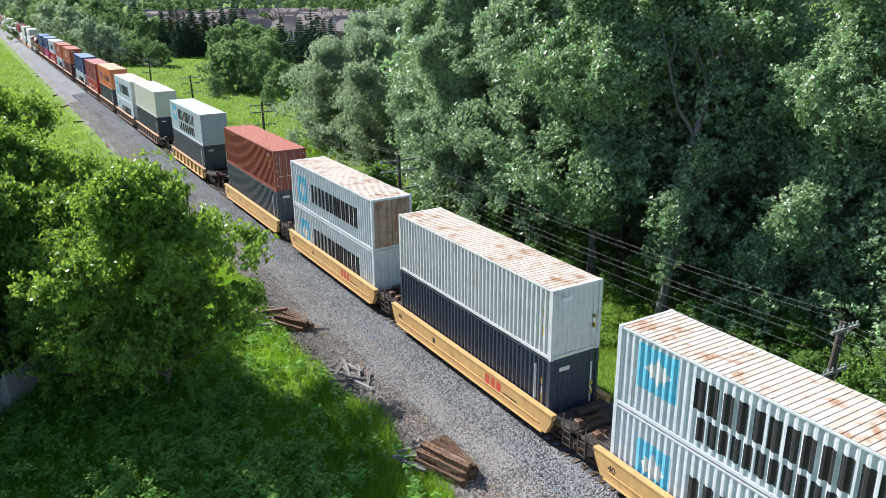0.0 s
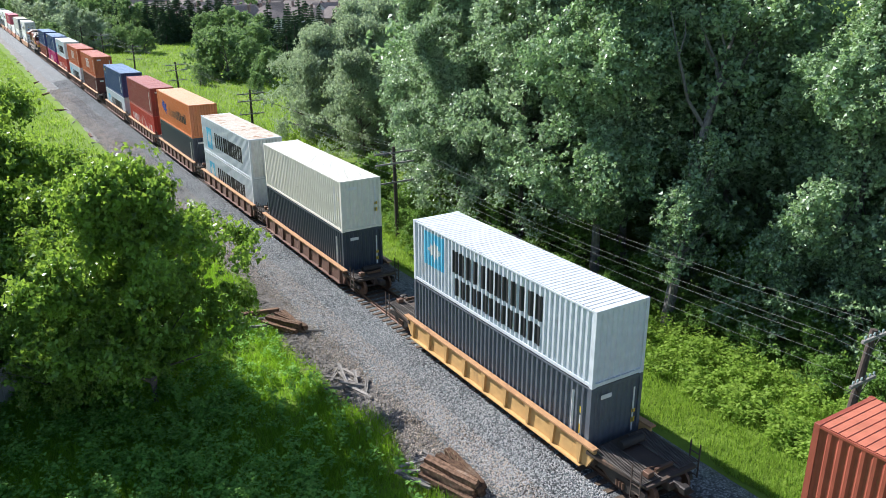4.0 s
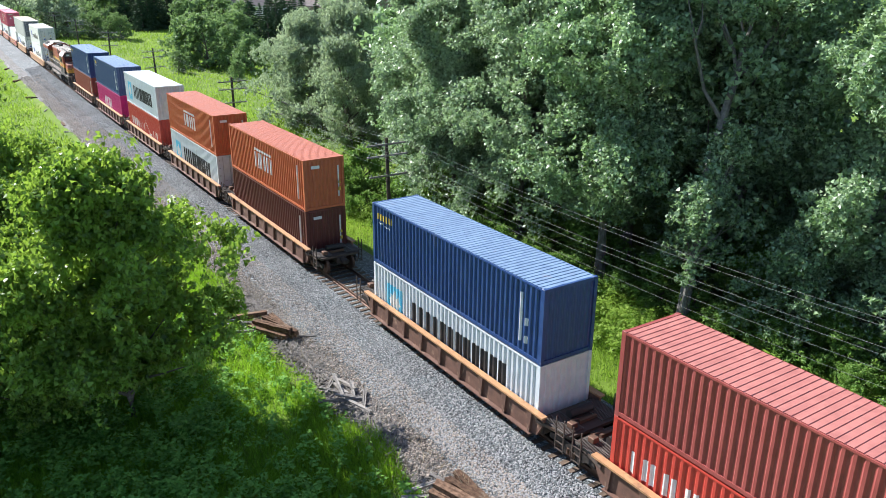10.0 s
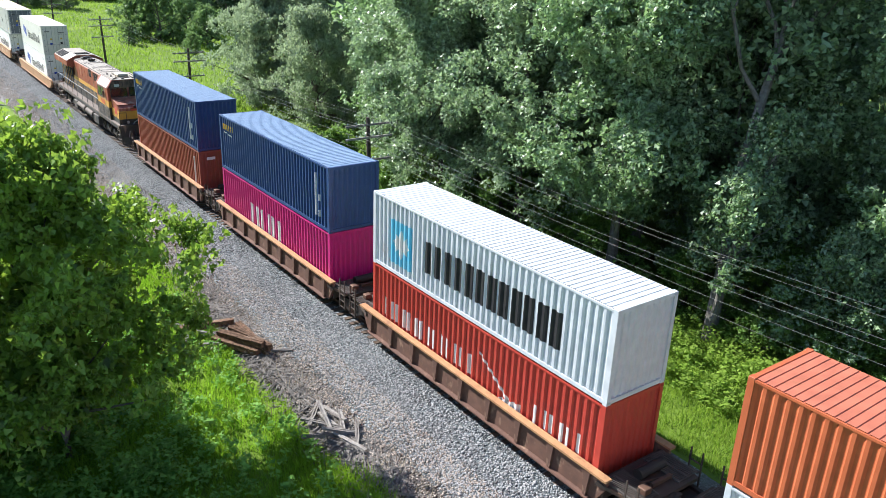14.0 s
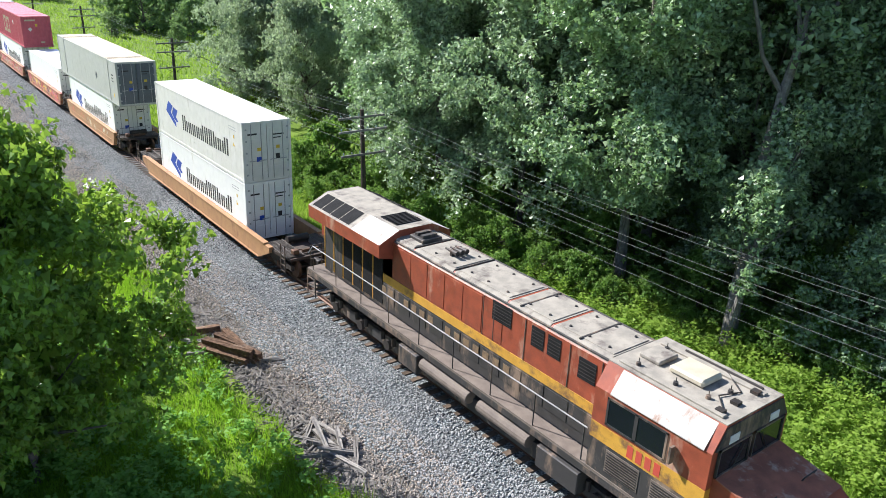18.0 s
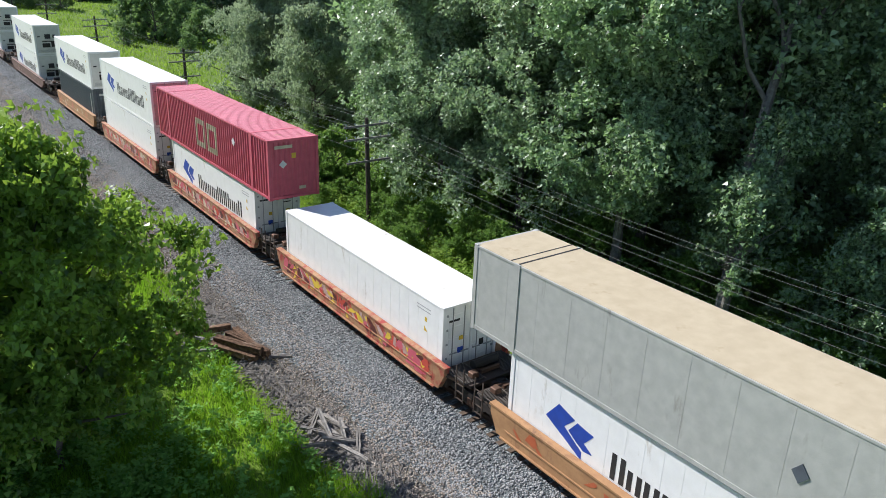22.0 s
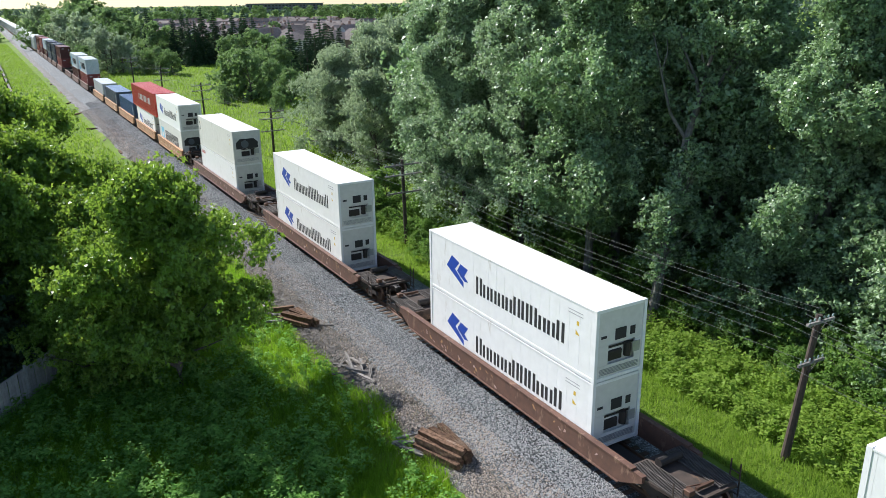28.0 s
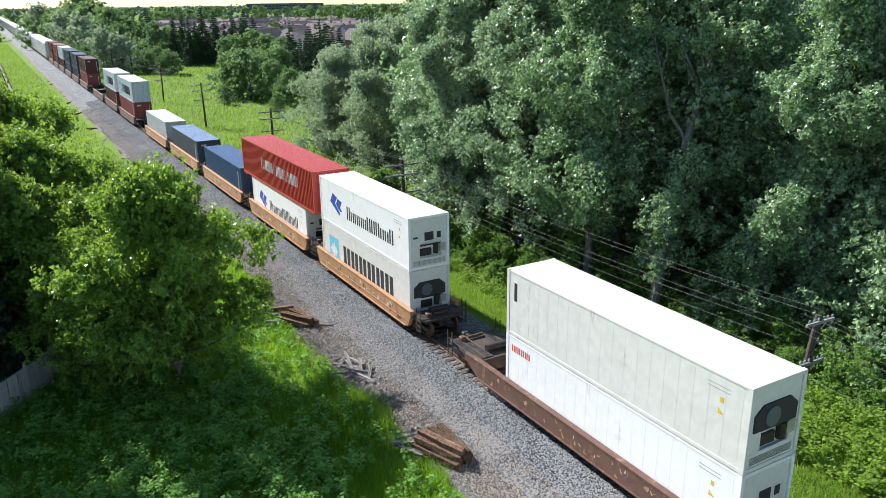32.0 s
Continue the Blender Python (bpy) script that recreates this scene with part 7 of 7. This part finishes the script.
for i in range(16):
    me, mat = TIMBERS[i % 8]
    y = 60 + i * 9.5 + tr_.uniform(-3, 3)
    tagged(link("old_timber", me, m=pose(-6.0 + tr_.uniform(-0.3, 0.3), y, -0.80, 0, 0, tr_.uniform(-60, 60))), "abandoned old tie lying beside the line", "timber", "single old ties along the line")

# ---- splintered wood strewn along the edge of the gravel ----
def strewn(n, seed):
    rng = np.random.default_rng(seed)
    pick = rng.integers(0, 4, n)
    y = np.array([38.5, 31.5, 26.0, 33.0])[pick] + rng.standard_normal(n) * np.array([1.6, 1.5, 1.5, 7.0])[pick]
    x = -5.5 - 0.03 * (y - 30) + rng.standard_normal(n) * 0.7
    a, l, wd = rng.uniform(0, math.pi, n), rng.uniform(0.12, 0.75, n) ** 1.2, rng.uniform(0.012, 0.05, n)
    z = np.where(x < -5.4, -0.60 + (x + 5.4) * 0.5, -0.58) + 0.02
    u = np.stack([np.cos(a), np.sin(a), rng.uniform(-0.15, 0.25, n)], 1) * l[:, None]
    s = np.stack([-np.sin(a), np.cos(a), 0 * a], 1) * wd[:, None]
    c = np.stack([x, y, z], 1)
    up = np.array([0, 0, 1.0]) * (wd * 0.8)[:, None]
    v = np.stack([c - u - s, c + u - s * 0.4, c + u + s * 0.4, c - u + s, c - u + up, c + u + up], 1).reshape(-1, 3)
    k = 6 * np.arange(n)[:, None]
    f = np.concatenate([k + [0, 1, 5, 4], k + [2, 3, 4, 5]])
    tagged(link("wood_debris", raw_mesh("wood_debris", v, f, GREY_WOOD)), "grey splinters of old timber strewn on the gravel edge", "debris", kind="stuff")


strewn(2600, 12)

# ---- wooden fence in the meadow ----
fence = thing("wooden_fence", "weathered grey wooden plank fence half in shade", "fence")
p0, p1 = Vector((-20.7, 31.1, 0)), Vector((-18.3, 33.9, 0))
way = (p1 - p0).normalized()
ang = math.degrees(math.atan2(way.y, way.x))
n = 40
for k in range(n):
    q = p0 + way * ((p1 - p0).length * 2.4 * (k / n - 0.5))
    z = ground_z(q.x, q.y)
    link("board", kept("fence_board", FENCE_WOOD, lambda bm: box(bm, -0.105, 0.105, -0.012, 0.012, 0.02, 1.78)), fence, m=pose(q.x, q.y, z + 0.02 * math.sin(k * 1.7), 0, 1.0 * math.sin(k * 2.3), ang))
    if k % 10 == 0:
        link("post", kept("fence_post", FENCE_WOOD, lambda bm: box(bm, -0.06, 0.06, -0.06, 0.06, -0.4, 1.95, 0.008)), fence, m=pose(q.x, q.y, z, 0, 0, ang))
for zz in (0.4, 1.72):
    c = p0 + (p1 - p0) * (0.5 - 0.05 * 1.6 + 0.0)
    L = (p1 - p0).length * 2.4
    bm = bmesh.new()
    box(bm, -L * 0.5, L * 0.5, 0.013, 0.07, zz - 0.045, zz + 0.045)
    part("rail", bm, FENCE_WOOD, fence, m=pose(p0.x, p0.y, ground_z(p0.x, p0.y), 0, 0, ang))

# ---- low timber wall and guard rail on the far bank ----
guard = thing("guard_rail", "long dark guard rail with pale top on a grassy bank", "guard rail")
for k in range(34):
    y = 150 + k * 3.8
    link("post", kept("guard_post", POLE_WOOD, lambda bm: box(bm, -0.12, 0.12, -0.12, 0.12, -0.2, 0.95, 0.01)), guard, m=pose(-14.9, y, ground_z(-14.9, y)))
bm = bmesh.new()
box(bm, -14.8, -14.6, 149, 277, ground_z(-15, 200) + 0.25, ground_z(-15, 200) + 1.0, 0.01)
part("beam", bm, POLE_WOOD, guard)
bm = bmesh.new()
box(bm, -14.95, -14.5, 149, 277, ground_z(-15, 200) + 1.006, ground_z(-15, 200) + 1.1)
part("cap", bm, GREY_WOOD, guard)

# ---- houses beyond the meadow ----
BRICK = surface("brown_brick", (0.36, 0.25, 0.20), (0.27, 0.19, 0.15), scale=2, rough=0.9)
STUCCO = surface("pale_siding", (0.70, 0.66, 0.60), (0.60, 0.56, 0.51), scale=1, rough=0.85)
SHINGLE = surface("grey_brown_shingles", (0.20, 0.175, 0.16), (0.12, 0.105, 0.098), scale=1.5, rough=0.95, vary=0.25)
TRIM = surface("white_trim", (0.7, 0.7, 0.68), rough=0.6)


def house(wall, w, d, h, roof_h, hip):
    ob = thing("house", "two-storey suburban house with a grey-brown shingle roof", "house", "houses of the suburb")
    bm = bmesh.new()
    box(bm, -w / 2, w / 2, -d / 2, d / 2, 0, h)
    if not hip:
        prism(bm, [(-w / 2, h), (w / 2, h), (0, h + roof_h * 0.94)], "y", -d / 2, d / 2)
    part("wall", bm, wall, ob)
    bm = bmesh.new()
    e = 0.45
    if hip:
        k = min(w, d) * 0.5
        b = [bm.verts.new(p) for p in ((-w / 2 - e, -d / 2 - e, h), (w / 2 + e, -d / 2 - e, h), (w / 2 + e, d / 2 + e, h), (-w / 2 - e, d / 2 + e, h))]
        t0, t1 = bm.verts.new((0, -d / 2 + k, h + roof_h)), bm.verts.new((0, d / 2 - k, h + roof_h))
        for f in ((b[0], b[1], t0), (b[1], b[2], t1, t0), (b[2], b[3], t1), (b[3], b[0], t0, t1), (b[3], b[2], b[1], b[0])):
            bm.faces.new(f)
    else:
        for s in (-1, 1):
            prism(bm, [(s * (w / 2 + e), h - 0.25), (0, h + roof_h), (0, h + roof_h + 0.2), (s * (w / 2 + e), h - 0.05)], "y", -d / 2 - e, d / 2 + e)
    roof = part("roof", bm, SHINGLE, ob)
    bm = bmesh.new()
    box(bm, w * 0.2, w * 0.2 + 0.7, d * 0.1, d * 0.1 + 0.7, h + 0.3, h + roof_h + 0.5)
    part("chimney", bm, BRICK, roof)
    for fx in (-0.28, 0.28):
        for z in (3.9,):
            for s in (-1,):
                win = link("window", kept(("house_window", s), GLASS, lambda bm: box(bm, -0.6, 0.6, -0.03, 0.03, 0, 1.3)), ob, m=pose(fx * w, s * (d / 2 + 0.02), z))
                link("frame", kept("house_window_frame", TRIM, lambda bm: (box(bm, -0.7, 0.7, -0.04, 0.04, -0.12, 0), box(bm, -0.7, 0.7, -0.04, 0.04, 1.3, 1.42), box(bm, -0.7, -0.6, -0.04, 0.04, 0, 1.3), box(bm, 0.6, 0.7, -0.04, 0.04, 0, 1.3))), win)
    return ob


HOUSES = [house(BRICK, 9.5, 12, 5.8, 3.0, True), house(STUCCO, 9, 11, 5.8, 3.4, False), house(BRICK, 10.5, 11, 5.6, 3.2, False), house(STUCCO, 11, 12.5, 5.6, 2.8, True)]
put_first = set()
for row in range(11):
    dist = 268 + row * 24
    for k in range(13):
        az = 11.0 + k * 1.75 * 300 / (dist + 40) + (row % 2) * 0.6 + rt.uniform(-0.15, 0.15)
        if az > 33 or (row < 2 and az < 15.4) or (dist < 300 and 20.0 < az < 22.3):
            continue
        x, y = polar(az, dist + rt.uniform(-3, 3))
        i = rt.randrange(4)
        m = pose(x, y, ground_z(x, y) - 0.3, 0, 0, rt.choice((20, 110, 200, 290)) + rt.uniform(-6, 6))
        if i in put_first:
            copy_thing(HOUSES[i], m)
        else:
            put_first.add(i)
            HOUSES[i].matrix_basis = m
long_block = thing("apartment_building", "long low grey building on the horizon", "building")
bm = bmesh.new()
box(bm, -60, 60, -10, 10, 0, 14)
part("wall", bm, PAINT["slate"], long_block)
for k in range(22):
    for z in (2, 6, 10):
        link("window", kept("block_window", GLASS, lambda bm: box(bm, -1.6, 1.6, -0.05, 0.05, 0, 2.0)), long_block, m=pose(-57 + k * 5.4, -10.03, z))
bm = bmesh.new()
box(bm, -61, 61, -11, 11, 14, 14.6)
part("roof", bm, SHINGLE, long_block)
long_block.matrix_basis = pose(*polar(19.2, 1300), -1.5, 0, 0, -14)

# ---- ties under the rails: the near ones singly ----
tie = kept("tie", TIE_WOOD, lambda bm: box(bm, -1.32, 1.32, -0.11, 0.11, -0.33, -0.166, 0.01))
for k in range(300):
    link("tie", tie, track, m=pose(0.03 * math.sin(k * 2.1), -2 + k * 0.5, 0, 0, 0, 0.8 * math.sin(k * 1.3)))
bm = bmesh.new()
for k in range(900):
    box(bm, -1.32, 1.32, 148 + k * 0.5 - 0.11, 148 + k * 0.5 + 0.11, -0.33, -0.166)
tagged(part("tie", bm, TIE_WOOD, track), kind="stuff")


# ---- what moves ----
def motions():
    for ob, x, y, z in TRAIN:
        walk(ob, [(t, pose(x, y - SPEED * t + d, z)) for t, d in DRIFT])


motions()
